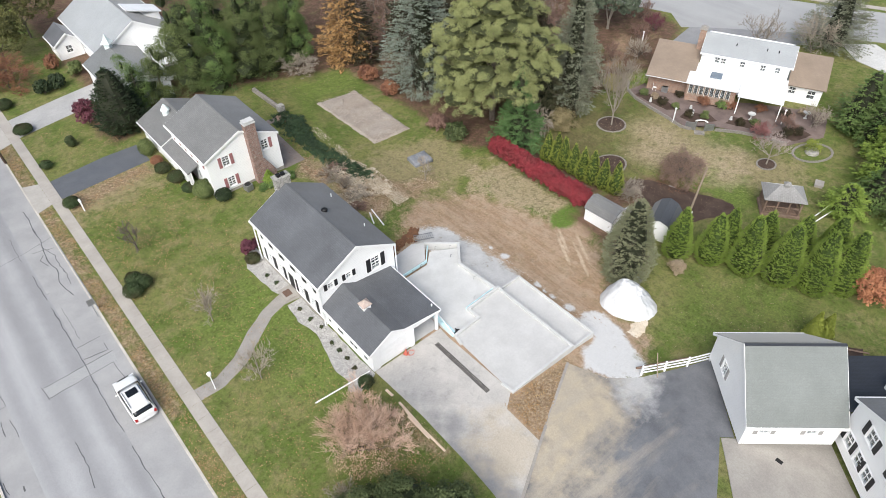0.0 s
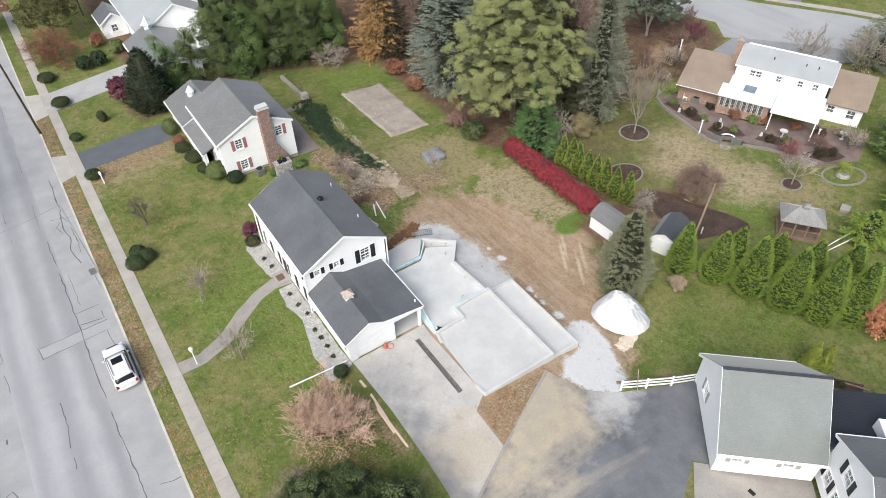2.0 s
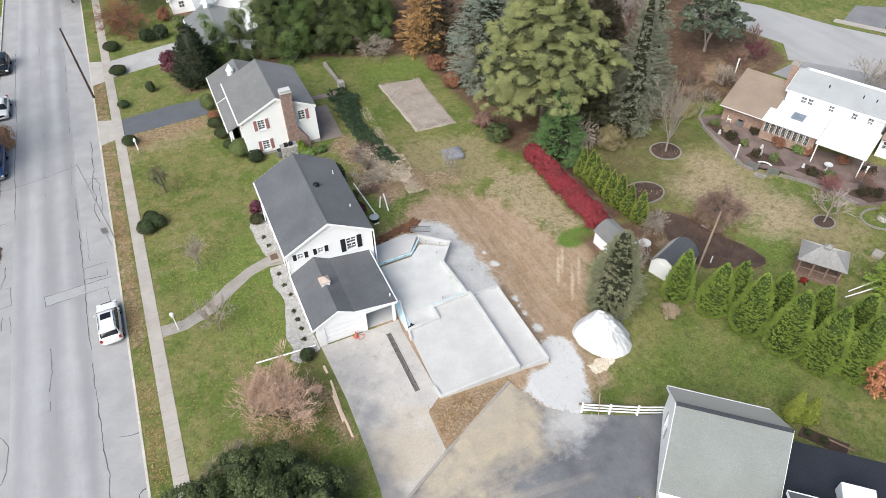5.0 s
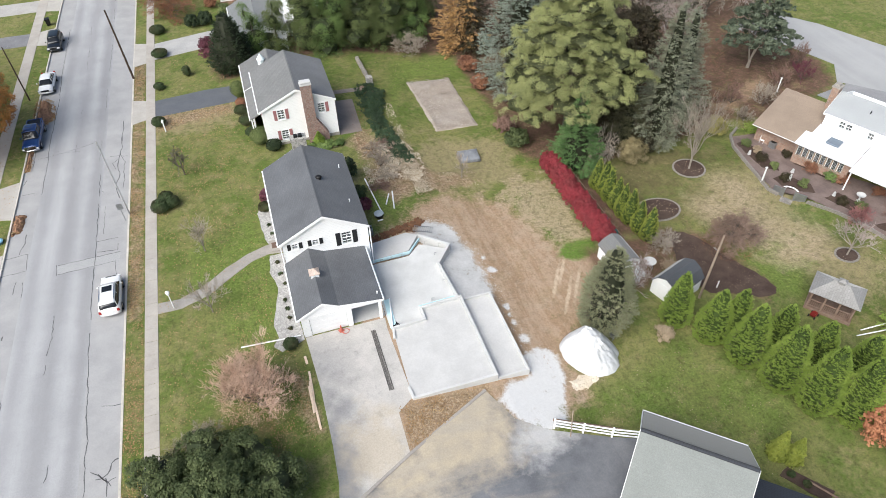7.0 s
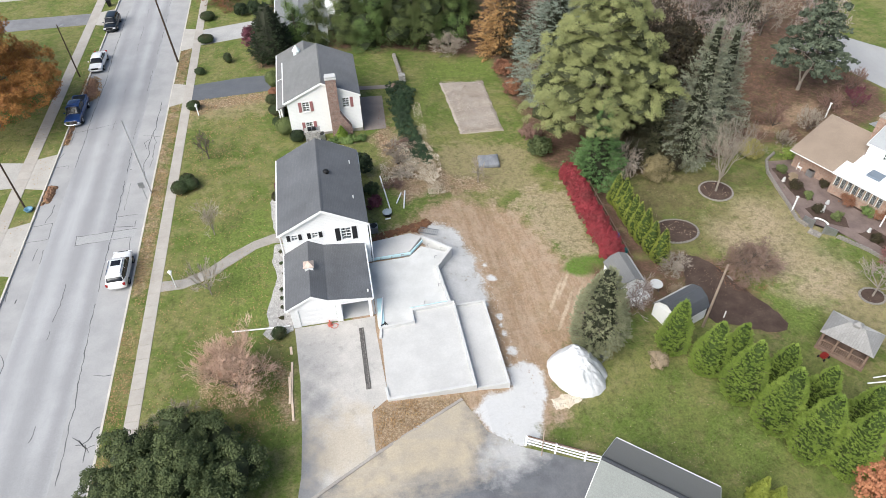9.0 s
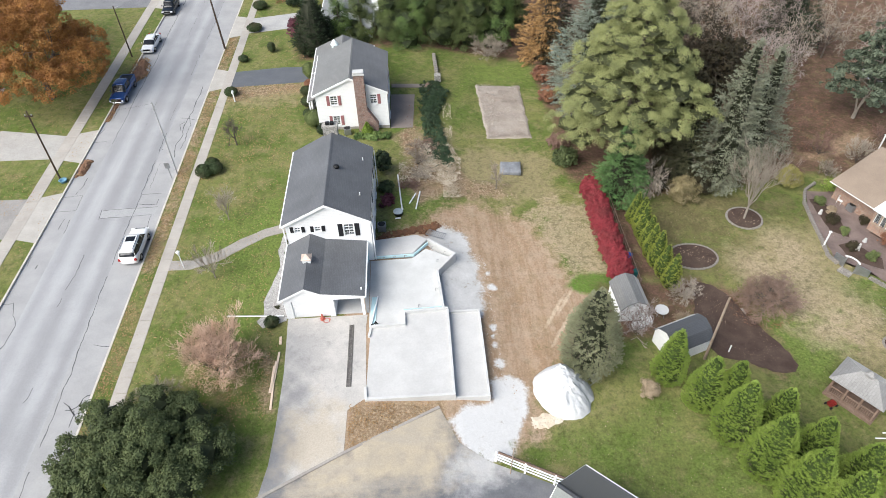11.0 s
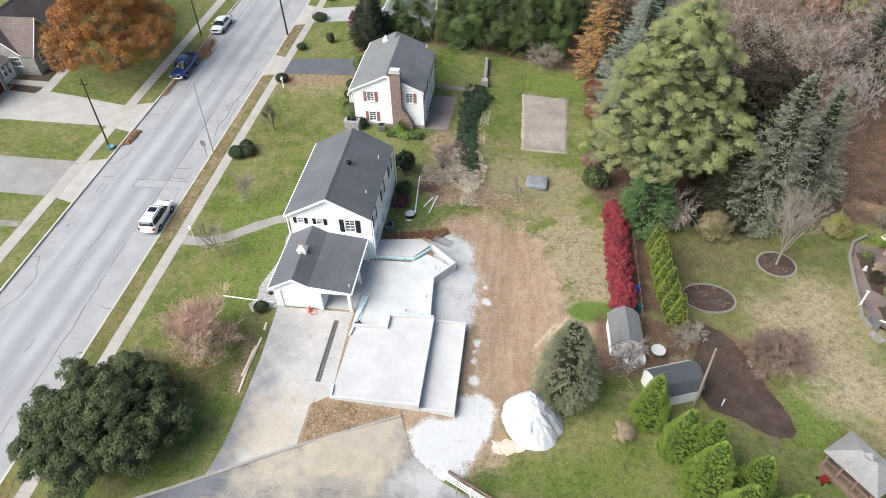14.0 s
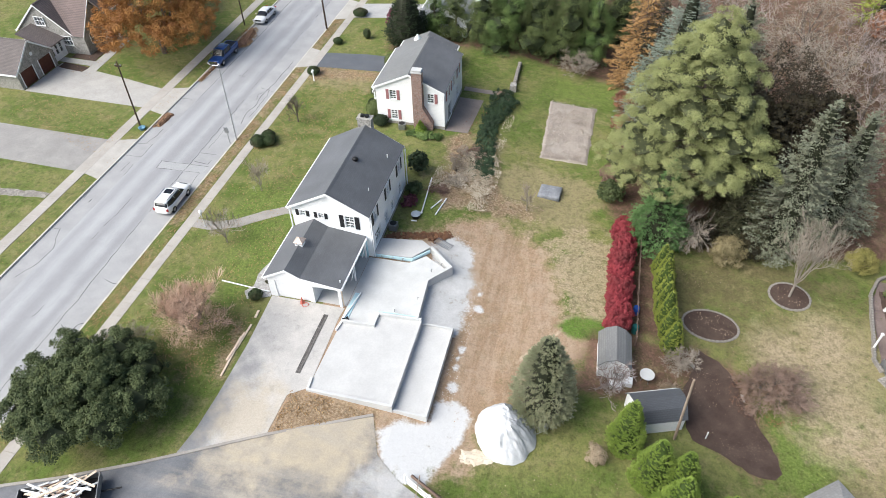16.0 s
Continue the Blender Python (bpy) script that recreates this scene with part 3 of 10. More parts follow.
    grain = calc(nt, "ADD", grain, calc(nt, "MULTIPLY", ramp(nt, micro, 0.28, 0.72, -0.24, 0.24), ramp(nt, loose, 0.0, 1.0, 1.0, 0.2)))
    sc = add(nt, "VectorMath")
    sc.operation = "SCALE"
    nt.links.new(col, sc.inputs[0])
    nt.links.new(calc(nt, "MULTIPLY", calc(nt, "ADD", grain, 1.0), 0.91), sc.inputs["Scale"])
    nt.links.new(sc.outputs[0], bsdf.inputs["Base Color"])
    bsdf.inputs["Roughness"].default_value = 0.95
    bsdf.inputs["Specular IOR Level"].default_value = 0.15
    bumped(nt, bsdf, fine, 0.8, 0.10)
    nt.links.new(ramp(nt, loose, 0.0, 1.0, 0.7, 0.12), nt.nodes["Bump"].inputs["Strength"])
    return m


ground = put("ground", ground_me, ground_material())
tagged(ground, "patchy autumn lawn with bare brown earth and leaf litter", "ground", kind="structure")


def sheet(name, outline, material, up=0.03, label="", category="", kind="structure", ragged=0.0, parent=None, skirt=0.25, level=None):
    """A paved or strewn area laid on the land: outline on the plan, up metres proud of it."""
    pts = [Vector((x, y, 0)) for x, y in outline]
    if ragged:
        fresh = []
        for a, b in zip(pts, pts[1:] + pts[:1]):
            n = max(1, int((b - a).length / 0.5))
            side = Vector((-(b - a).y, (b - a).x, 0)).normalized()
            for k in range(n):
                p = a.lerp(b, k / n)
                fresh.append(p + side * ragged * (noise.noise(p * 0.9) + 0.6 * noise.noise(p * 2.7)))
        pts = fresh
    bm = bmesh.new()
    bm.faces.new([bm.verts.new(p) for p in pts])
    bmesh.ops.triangulate(bm, faces=bm.faces)
    for kx in KNOTS_X[1:-1]:
        bmesh.ops.bisect_plane(bm, geom=bm.verts[:] + bm.edges[:] + bm.faces[:], plane_co=(kx, 0, 0), plane_no=(1, 0, 0))
    bmesh.ops.recalc_face_normals(bm, faces=bm.faces)
    if sum(f.normal.z for f in bm.faces) < 0:
        bmesh.ops.reverse_faces(bm, faces=bm.faces)
    rim = [e for e in bm.edges if e.is_boundary]
    out = bmesh.ops.extrude_edge_only(bm, edges=rim)
    low = {v for v in out["geom"] if isinstance(v, bmesh.types.BMVert)}
    for v in bm.verts:
        base = land(v.co.x) if level is None else level
        v.co.z = base + up - (skirt if v in low else 0)
    me = bpy.data.meshes.new(name)
    bm.to_mesh(me)
    bm.free()
    ob = put(name, me, material, parent)
    return tagged(ob, label, category, kind=kind)


# ---- road, kerbs, pavements ----
def road_material(name, light, dark, bands=()):
    m, nt, bsdf = nodes_of(name)
    vec = coords(nt, True)
    st = add(nt, "Mapping")
    st.inputs["Scale"].default_value = (1.0, 0.06, 1.0)
    nt.links.new(vec, st.inputs["Vector"])
    lanes = ramp(nt, noise_tex(nt, st.outputs[0], 0.45, 4.0), 0.35, 0.65)
    patch = ramp(nt, noise_tex(nt, vec, 0.16, 6.0), 0.4, 0.65)
    fine = noise_tex(nt, vec, 10.0, 6.0, 0.8)
    col = mix(nt, calc(nt, "MULTIPLY", lanes, 0.8), light, dark)
    col = mix(nt, calc(nt, "MULTIPLY", patch, 0.5), col, tuple(1.12 * c for c in light))
    for x, half, much in bands:
        col = mix(nt, calc(nt, "MULTIPLY", spread(nt, vec, x, 30, half, 300, 0, 0.5, 0.25, 1.4), much), col, tuple(0.78 * c for c in dark))
    sc = add(nt, "VectorMath")
    sc.operation = "SCALE"
    nt.links.new(col, sc.inputs[0])
    nt.links.new(ramp(nt, fine, 0.25, 0.75, 0.86, 1.14), sc.inputs["Scale"])
    nt.links.new(sc.outputs[0], bsdf.inputs["Base Color"])
    bsdf.inputs["Roughness"].default_value = 0.85
    bumped(nt, bsdf, fine, 0.25, 0.01)
    return m


ROAD = road_material("worn_pale_asphalt", (0.385, 0.385, 0.394), (0.283, 0.283, 0.291), ((-20.7, 0.75, 0.55), (-18.35, 0.6, 0.6), (-23.2, 0.5, 0.4)))
road = part("road", boxes((ROAD_L + 0.02, ROAD_R - 0.02, -60, 400, -0.55, -0.23)), ROAD)
tagged(road, "worn pale grey asphalt street with sealed cracks", "road", kind="structure")
for x0, x1, nm in ((ROAD_R - 0.08, ROAD_R + 0.1, "kerb_east"), (ROAD_L - 0.1, ROAD_L + 0.08, "kerb_west")):
    bm = bmesh.new()
    y = -60.0
    while y < 130:
        box(bm, x0, x1, y, y + 2.98, -0.5, -0.07)
        y += 3.0
    tagged(part(nm, bm, KERB), "low weathered concrete kerb along the street", "kerb", kind="structure")

SLAB_Y = 1.5


def pavement(name, x0, x1, y0, y1, up):
    base = tagged(new(name), "narrow concrete slab pavement beside the street", "pavement", kind="structure")
    me = bpy.data.meshes.new("slab")
    bm = boxes((x0 + 0.008, x1 - 0.008, 0.012, SLAB_Y - 0.012, -0.12, 0.0))
    bmesh.ops.bevel(bm, geom=bm.edges[:], offset=0.012, segments=1, affect="EDGES")
    bm.to_mesh(me)
    bm.free()
    rng = random.Random(7)
    for k in range(int((y1 - y0) / SLAB_Y)):
        put("slab", me, SIDEWALK, base, m=pose(0, y0 + k * SLAB_Y, up + rng.uniform(-0.006, 0.006)))
    return base


pavement("pavement_east", -13.22, -12.1, -40, 100, -0.055)
pavement("pavement_west", -29.7, -28.3, -30, 120, -0.055)


def crack(bm, pts, width=0.06, wobble=0.12, z=-0.221, seed=1):
    """A jagged tar line on the road through the plan points."""
    rng = random.Random(seed + int(pts[0][0] * 31 + pts[0][1] * 7))
    line = []
    for a, b in zip(pts, pts[1:]):
        a, b = Vector((*a, 0)), Vector((*b, 0))
        n = max(2, int((b - a).length / 0.45))
        line += [a.lerp(b, k / n) for k in range(n)]
    line.append(Vector((*pts[-1], 0)))
    jag = min(wobble, 0.10)
    line = [p + Vector((noise.noise(p * 0.5) * (wobble * 0.7 if wobble > 0.35 else wobble * 0.22) + rng.uniform(-jag, jag) * 0.55, rng.uniform(-jag, jag), 0)) for p in line]
    rows = []
    for k, p in enumerate(line):
        d = line[min(k + 1, len(line) - 1)] - line[max(k - 1, 0)]
        s = Vector((-d.y, d.x, 0)).normalized() * width * 0.85 * (0.25 + 0.75 * abs(noise.noise(p * 1.1)) + rng.uniform(0, 0.2))
        rows.append((bm.verts.new((*(p + s).xy, z)), bm.verts.new((*(p - s).xy, z))))
    for a, b in zip(rows, rows[1:]):
        if noise.noise(a[0].co * 0.3) > (-0.28 if width > 0.055 else -0.1):
            bm.faces.new((a[0], a[1], b[1], b[0]))


bm = bmesh.new()
# long joints and cracks of the east lane
for pts, w, wob in (
        (((-18.0, 30), (-17.9, 21), (-17.85, 16.6), (-17.9, 14.6), (-17.8, 8.4), (-17.72, 4.4), (-17.6, 0.8), (-17.5, -2.5), (-17.3, -4.6), (-17.4, -6.0), (-17.25, -8.4), (-17.3, -16), (-17.2, -30)), 0.075, 0.3),
        (((-17.75, 26.7), (-17.3, 26.5), (-17.23, 22.6), (-17.25, 19.4)), 0.045, 0.12), (((-18.2, 37), (-18.25, 32.7)), 0.04, 0.1), (((-18.1, 44), (-17.9, 62), (-18.1, 84)), 0.045, 0.2),
        (((-15.8, 41.2), (-15.9, 37.3), (-15.96, 34.9), (-16.2, 31.5), (-16.0, 29.2), (-16.35, 27.2), (-15.9, 25.0), (-15.85, 20.7)), 0.105, 0.4),
        (((-16.1, 33.6), (-15.5, 31.5), (-15.7, 29.6), (-15.4, 28.2), (-15.7, 26.6)), 0.07, 0.4), (((-16.4, 30.5), (-16.8, 31.7), (-16.3, 32.3)), 0.08, 0.25), (((-17.1, 33.2), (-15.2, 32.8)), 0.06, 0.15),
        (((-15.95, 15.0), (-15.8, 12.7)), 0.05, 0.1), (((-16.5, -1.8), (-15.05, -2.05)), 0.06, 0.1)):
    crack(bm, pts, w, wob)
# cracks of the middle and by the near kerb
for pts, w, wob in (
        (((-20.9, 45), (-20.9, 39.7)), 0.05, 0.1), (((-20.98, 37.3), (-20.9, 32.0)), 0.05, 0.1), (((-20.9, 9.5), (-20.85, 6.8), (-21.05, 4.9), (-21.05, 2.8)), 0.065, 0.15), (((-19.9, -5.9), (-19.9, -6.6), (-20.1, -7.3)), 0.07, 0.12),
        (((-15.0, -6.8), (-15.5, -7.1), (-15.76, -8.0), (-16.5, -8.2)), 0.09, 0.3), (((-16.9, -7.5), (-15.9, -8.35), (-15.5, -8.9)), 0.08, 0.3), (((-15.8, -8.2), (-15.7, -9.8), (-15.9, -11)), 0.08, 0.3), (((-16.4, -7.7), (-15.7, -8.6), (-15.2, -8.4)), 0.07, 0.3),
        (((-23.1, 36.5), (-22.6, 35.8), (-20.0, 35.4)), 0.035, 0.12), (((-21.0, 56), (-21.1, 70)), 0.04, 0.12), (((-20.8, -12), (-20.6, -18)), 0.05, 0.12)):
    crack(bm, pts, w, wob)
# cracks and sawn squares of the west parking lane
for pts, w, wob in (
        (((-24.2, 70), (-24.15, 56), (-23.85, 48), (-24.0, 38.3), (-23.85, 34), (-23.85, 28.8), (-23.95, 26.6)), 0.065, 0.3), (((-26.1, 28.8), (-24.65, 28.85), (-24.55, 26.4), (-26.1, 26.5)), 0.06, 0.06), (((-24.6, 25.7), (-24.65, 23.8), (-24.55, 20.6), (-24.9, 19.0)), 0.085, 0.3),
        (((-26.1, 18.6), (-24.1, 18.8), (-24.0, 16.3), (-26.1, 16.2)), 0.055, 0.06), (((-24.05, 14.8), (-24.0, 12.8)), 0.06, 0.1), (((-24.7, 15.0), (-24.75, 12.8), (-25.3, 11.7)), 0.07, 0.2), (((-25.3, 10.8), (-24.85, 10.5), (-24.9, 9.0), (-24.95, 7.8)), 0.085, 0.3),
        (((-25.25, 10.7), (-25.3, 9.9), (-25.3, 9.2)), 0.08, 0.25), (((-26.0, 10), (-25.85, 8.4)), 0.07, 0.2), (((-26.1, 3.4), (-25.2, 3.5), (-24.4, 1.7), (-24.0, 0.9), (-24.05, -1.2), (-24.9, -3.3)), 0.06, 0.15),
        (((-26.1, 23.0), (-24.7, 23.2)), 0.06, 0.1), (((-26.05, 30.5), (-25.3, 33), (-25.4, 37)), 0.06, 0.25)):
    crack(bm, pts, w, wob)
for pts in (((-21.2, 16.1), (-15.55, 16.25)), ((-21.15, 14.8), (-15.9, 15.0)), ((-21.3, 16.2), (-21.15, 14.7)), ((-17.75, 18.45), (-15.8, 18.5), (-15.8, 16.6), (-17.7, 16.85))):
    crack(bm, pts, 0.065, 0.03)
tagged(part("road_cracks", bm, TAR), "dark sealed cracks and patch joints in the asphalt", "crack sealer", kind="stuff")

patch_mat = surface("patched_asphalt", (0.336, 0.336, 0.34), (0.36, 0.36, 0.36), 0.7, 9, 0.85, 0.2, world_space=True)
tagged(part("road_patch", boxes((-21.2, -15.6, 14.85, 16.15, -0.3, -0.2225)), patch_mat), "grey rectangular asphalt patch across the street", "road patch", kind="structure")
gutter_mat = surface("kerbside_concrete", (0.368, 0.364, 0.364), (0.312, 0.31, 0.312), 0.4, 8, 0.88, 0.08, vary=0.08, world_space=True)
tagged(part("parking_strip", boxes((ROAD_L + 0.1, -23.95, -30, 130, -0.3, -0.226)), gutter_mat), "pale cracked concrete parking strip", "road", kind="structure")
tagged(part("parking_strip", boxes((-17.72, ROAD_R - 0.09, -30, 130, -0.3, -0.226)), gutter_mat), "pale cracked parking strip along the kerb", "road", kind="structure")

# street behind the far garden
sheet("back_street", [(80, 43), (84, 37.5), (88.5, 27), (95.5, 16), (102, 3), (112, -20), (104, -24), (93.5, -4), (86.4, 8.4), (78.5, 18.2), (74.5, 22.5), (77.5, 26.5), (74, 36), (71, 41)],
      road_material("back_street_asphalt", (0.361, 0.361, 0.361), (0.295, 0.295, 0.299)), 0.05, "pale grey residential street behind the gardens", "road")
sheet("back_driveway", [(69.7, 20.6), (75.4, 21.6), (78.4, 18.3), (86, 8.6), (83, 6.6), (72, 15)], surface("back_drive_asphalt", (0.288, 0.288, 0.292), (0.24, 0.24, 0.248), 0.4, 8, world_space=True), 0.06,
      "grey asphalt driveway beside the tan-roofed house", "driveway")
sheet("back_pavement", [(89.4, 28.4), (90.4, 29), (97.5, 17.5), (104, 4), (103, 3.4), (96.4, 16.8)], SIDEWALK, 0.07, "narrow concrete pavement along the back street", "pavement")
sheet("far_driveway", [(90, 27.5), (97, 31), (101, 28), (93, 22.4)], surface("far_drive", (0.216, 0.216, 0.224), (0.176, 0.176, 0.184), 0.4, 8, world_space=True), 0.06, "dark asphalt driveway across the back street", "driveway")

sheet("far_driveway", [(86.8, 3.5), (90.1, 0.0), (87.6, -5.0), (81.7, -7.6), (82.8, -4.7), (83.4, -0.3)], surface("white_far_drive", (0.60, 0.595, 0.58), (0.52, 0.515, 0.505), 0.4, 8, world_space=True), 0.08, "pale concrete driveway off the back street", "driveway")

# ---- driveways, paths, strewn areas ----
def drive_material():
    m, nt, bsdf = nodes_of("stained_grey_driveway")
    vec = coords(nt, True)
    fine = noise_tex(nt, vec, 8.0, 6.0, 0.75)
    patch = ramp(nt, noise_tex(nt, vec, 0.45, 6.0, 0.6), 0.35, 0.65)
    col = mix(nt, patch, (0.62, 0.59, 0.555), (0.50, 0.475, 0.45))
    dark = spread(nt, vec, 0.0, -13.6, 1.7, 6.4, -8, 0.6, 0.4, 1.2)
    col = mix(nt, calc(nt, "MULTIPLY", dark, 0.8), col, (0.20, 0.205, 0.22))
    worn = spread(nt, vec, 1.6, -3.2, 1.6, 2.4, 10, 0.7, 0.6, 1.2)
    col = mix(nt, calc(nt, "MULTIPLY", worn, 0.5), col, (0.36, 0.35, 0.345))
    sandy = spread(nt, vec, 3.2, -12.2, 2.4, 3.0, 0, 0.6, 0.5, 0.9)
    col = mix(nt, calc(nt, "MULTIPLY", sandy, 0.7), col, (0.55, 0.47, 0.36))
    stain = ramp(nt, noise_tex(nt, vec, 1.1, 5.0, 0.6), 0.56, 0.72)
    col = mix(nt, calc(nt, "MULTIPLY", stain, 0.42), col, (0.24, 0.235, 0.23))
    sc = add(nt, "VectorMath")
    sc.operation = "SCALE"
    nt.links.new(col, sc.inputs[0])
    nt.links.new(ramp(nt, fine, 0.25, 0.75, 0.70, 0.96), sc.inputs["Scale"])
    nt.links.new(sc.outputs[0], bsdf.inputs["Base Color"])
    bsdf.inputs["Roughness"].default_value = 0.88
    bumped(nt, bsdf, fine, 0.25, 0.015)
    return m


def lot_material():
    m, nt, bsdf = nodes_of("dusty_dark_asphalt")
    vec = coords(nt, True)
    fine = noise_tex(nt, vec, 8.0, 6.0, 0.75)
    patch = ramp(nt, noise_tex(nt, vec, 0.35, 6.0, 0.65), 0.35, 0.65)
    col = mix(nt, patch, (0.135, 0.14, 0.155), (0.215, 0.22, 0.235))
    sandy = spread(nt, vec, 8.4, -13.5, 6.0, 3.2, 26, 0.6, 0.4, 0.9)
    col = mix(nt, sandy, col, mix(nt, ramp(nt, noise_tex(nt, vec, 0.9, 5.0), 0.35, 0.65), (0.54, 0.455, 0.335), (0.46, 0.40, 0.315)))
    st = add(nt, "Mapping")
    st.inputs["Rotation"].default_value = (0, 0, radians(-42))
    st.inputs["Scale"].default_value = (0.12, 1.0, 1.0)
    nt.links.new(vec, st.inputs["Vector"])
    tracks = ramp(nt, noise_tex(nt, st.outputs[0], 0.9, 4.0), 0.45, 0.68)
    chalk = spread(nt, vec, 15.2, -14.2, 2.4, 1.5, 40, 0.6, 0.6, 1.2)
    col = mix(nt, calc(nt, "MULTIPLY", chalk, 0.85), col, (0.62, 0.61, 0.60))
    near = spread(nt, vec, 7.4, -16.2, 7.6, 5.2, 26, 0.4, 0.4, 1.0)
    col = mix(nt, calc(nt, "MULTIPLY", calc(nt, "MULTIPLY", tracks, near), 0.75), col, (0.46, 0.41, 0.34))
    sc = add(nt, "VectorMath")
    sc.operation = "SCALE"
    nt.links.new(col, sc.inputs[0])
    nt.links.new(ramp(nt, fine, 0.25, 0.75, 0.70, 0.96), sc.inputs["Scale"])
    nt.links.new(sc.outputs[0], bsdf.inputs["Base Color"])
    bsdf.inputs["Roughness"].default_value = 0.85
    bumped(nt, bsdf, fine, 0.25, 0.015)
    return m


CURB_LINE = [(12.3, -9.75), (5.1, -13.45), (-2.6, -17.55), (-7.8, -20.0), (-11.6, -21.5)]
sheet("driveway", [(-0.25, -0.35), (6.6, -0.35), (6.5, -1.6), (6.7, -8.8), (5.3, -9.8), (5.2, -13.4), (-0.6, -16.5), (-0.15, -14.0), (0.0, -11.0), (0.05, -6.0), (-0.15, -2.0)], drive_material(), 0.025,
      "stained grey driveway leading up to the garage", "driveway")
sheet("asphalt_lot", CURB_LINE + [(-14.9, -22.8), (-14.9, -38), (2, -44), (9, -34), (11.2, -24.3), (16.0, -21.6), (16.9, -22.3), (22.6, -16.9), (15.7, -14.3), (13.6, -12.8)], lot_material(), 0.03,
      "dark asphalt yard dusted with yellow sand", "driveway")
sheet("concrete_pad", [(16.0, -21.7), (22.4, -27.1), (14.5, -36), (7.5, -29)], CONCRETE_OLD, 0.06, "stained old concrete parking pad", "concrete pad")
tagged(part("drain_grate", boxes((17.35, 17.85, -25.75, -25.25, land(17.6) + 0.04, land(17.6) + 0.072)), BLACK_METAL), "small dark square drain cover in the concrete", "drain cover")
bm = bmesh.new()
for a, b in zip(CURB_LINE, CURB_LINE[1:]):
    a, b = Vector((*a, land(a[0]))), Vector((*b, land(b[0])))
    s = Vector((-(b - a).y, (b - a).x, 0)).normalized() * 0.11
    extrude(bm, [a + s, b + s, b - s, a - s], (0, 0, 0.12))
tagged(part("lot_kerb", bm, CONCRETE_OLD), "old concrete kerb between driveway and asphalt yard", "kerb", kind="structure")
def mound(name, outline, material, top, rough, label, category, step=0.16, rim=0.8, seed=0.0, base=None):
    """Loose stuff heaped on the land inside an outline, lumpy and with a crumbled rim."""
    a = np.array(outline, float)
    xs = np.arange(a[:, 0].min() - rim, a[:, 0].max() + rim, step)
    ys = np.arange(a[:, 1].min() - rim, a[:, 1].max() + rim, step)
    X, Y = np.meshgrid(xs, ys)
    D = inside(X, Y, outline)
    Z = np.zeros_like(X)
    for i in range(X.shape[0]):
        for k in range(X.shape[1]):
            p = Vector((X[i, k], Y[i, k], seed))
            d = D[i, k] / rim + 0.45 * noise.noise(p * 0.8) + 0.3 * noise.noise(p * 2.6)
            Z[i, k] = (land(X[i, k]) - 0.05 if base is None else base) + min(max(d + 0.15, 0.0), 1.0) * top + (rough * (noise.noise(p * 3.2) + 0.9 * noise.noise(p * 8.5)) if d > 0 else -0.02)
    idx = np.arange(X.size).reshape(X.shape)
    q = np.stack([idx[:-1, :-1], idx[:-1, 1:], idx[1:, 1:], idx[1:, :-1]], -1).reshape(-1, 4)
    keep = (D.reshape(-1)[q] > -rim).any(1)
    ob = pydata(name, np.stack([X, Y, Z], -1).reshape(-1, 3), q[keep], material)
    return tagged(ob, label, category, kind="stuff")


mound("wood_chip_bed", [(19.6, 40.0), (25.5, 39.8), (25.3, 27.6), (19.9, 27.5)], WOODCHIP, 0.2, 0.035, "rectangular bed of pale wood chips in the lawn", "mulch bed", 0.10, 0.4)
STONE_BED = fieldstone("white_river_stone", (0.361, 0.348, 0.336), (0.525, 0.508, 0.488), 5.5)
sheet("stone_bed", [(-0.3, 19.6), (-1.3, 19.4), (-2.3, 17.2), (-2.0, 13.2), (-1.8, 12.4), (-0.5, 12.4)], STONE_BED, 0.05, "bed of pale river stones along the white house", "stone bed", ragged=0.12)
sheet("stone_bed", [(-0.5, 10.6), (-1.9, 10.6), (-2.1, 8.4), (-1.7, 6.2), (-2.1, 4.2), (-2.6, 1.8), (-2.4, 0.4), (-2.9, -0.4), (-2.3, -1.2), (-0.4, -0.5)], STONE_BED, 0.05, "bed of pale river stones along the white house", "stone bed", ragged=0.12)
PATH_MAT = surface("gravelly_path", (0.336, 0.312, 0.288), (0.28, 0.26, 0.24), 0.8, 10, 0.93, 0.5, vary=0.2, world_space=True)
sheet("front_path", [(-12.1, 7.8), (-10.2, 7.7), (-8.0, 8.7), (-6.0, 10.3), (-3.8, 11.6), (-2.0, 12.2), (-0.5, 12.3), (-0.5, 10.7), (-2.0, 10.9), (-3.6, 10.4), (-5.4, 9.1), (-7.6, 7.4), (-10.0, 6.5), (-12.1, 6.5)], PATH_MAT, 0.04,
      "curving grey path from the pavement to the front door", "path", ragged=0.05)
DRIVE_BLUE = surface("sealed_blue_grey_asphalt", (0.1, 0.108, 0.124), (0.12, 0.126, 0.14), 0.5, 8, 0.8, 0.2, vary=0.12, world_space=True)
sheet("neighbour_driveway", [(-12.1, 39.8), (-2.2, 40.2), (-2.2, 44.2), (-6.0, 44.4), (-12.1, 43.8)], DRIVE_BLUE, 0.03, "dark blue-grey asphalt driveway with leaves along it", "driveway")
APRON = surface("driveway_apron", (0.448, 0.424, 0.392), (0.384, 0.36, 0.328), 0.6, 8, 0.9, 0.2, vary=0.1, world_space=True)
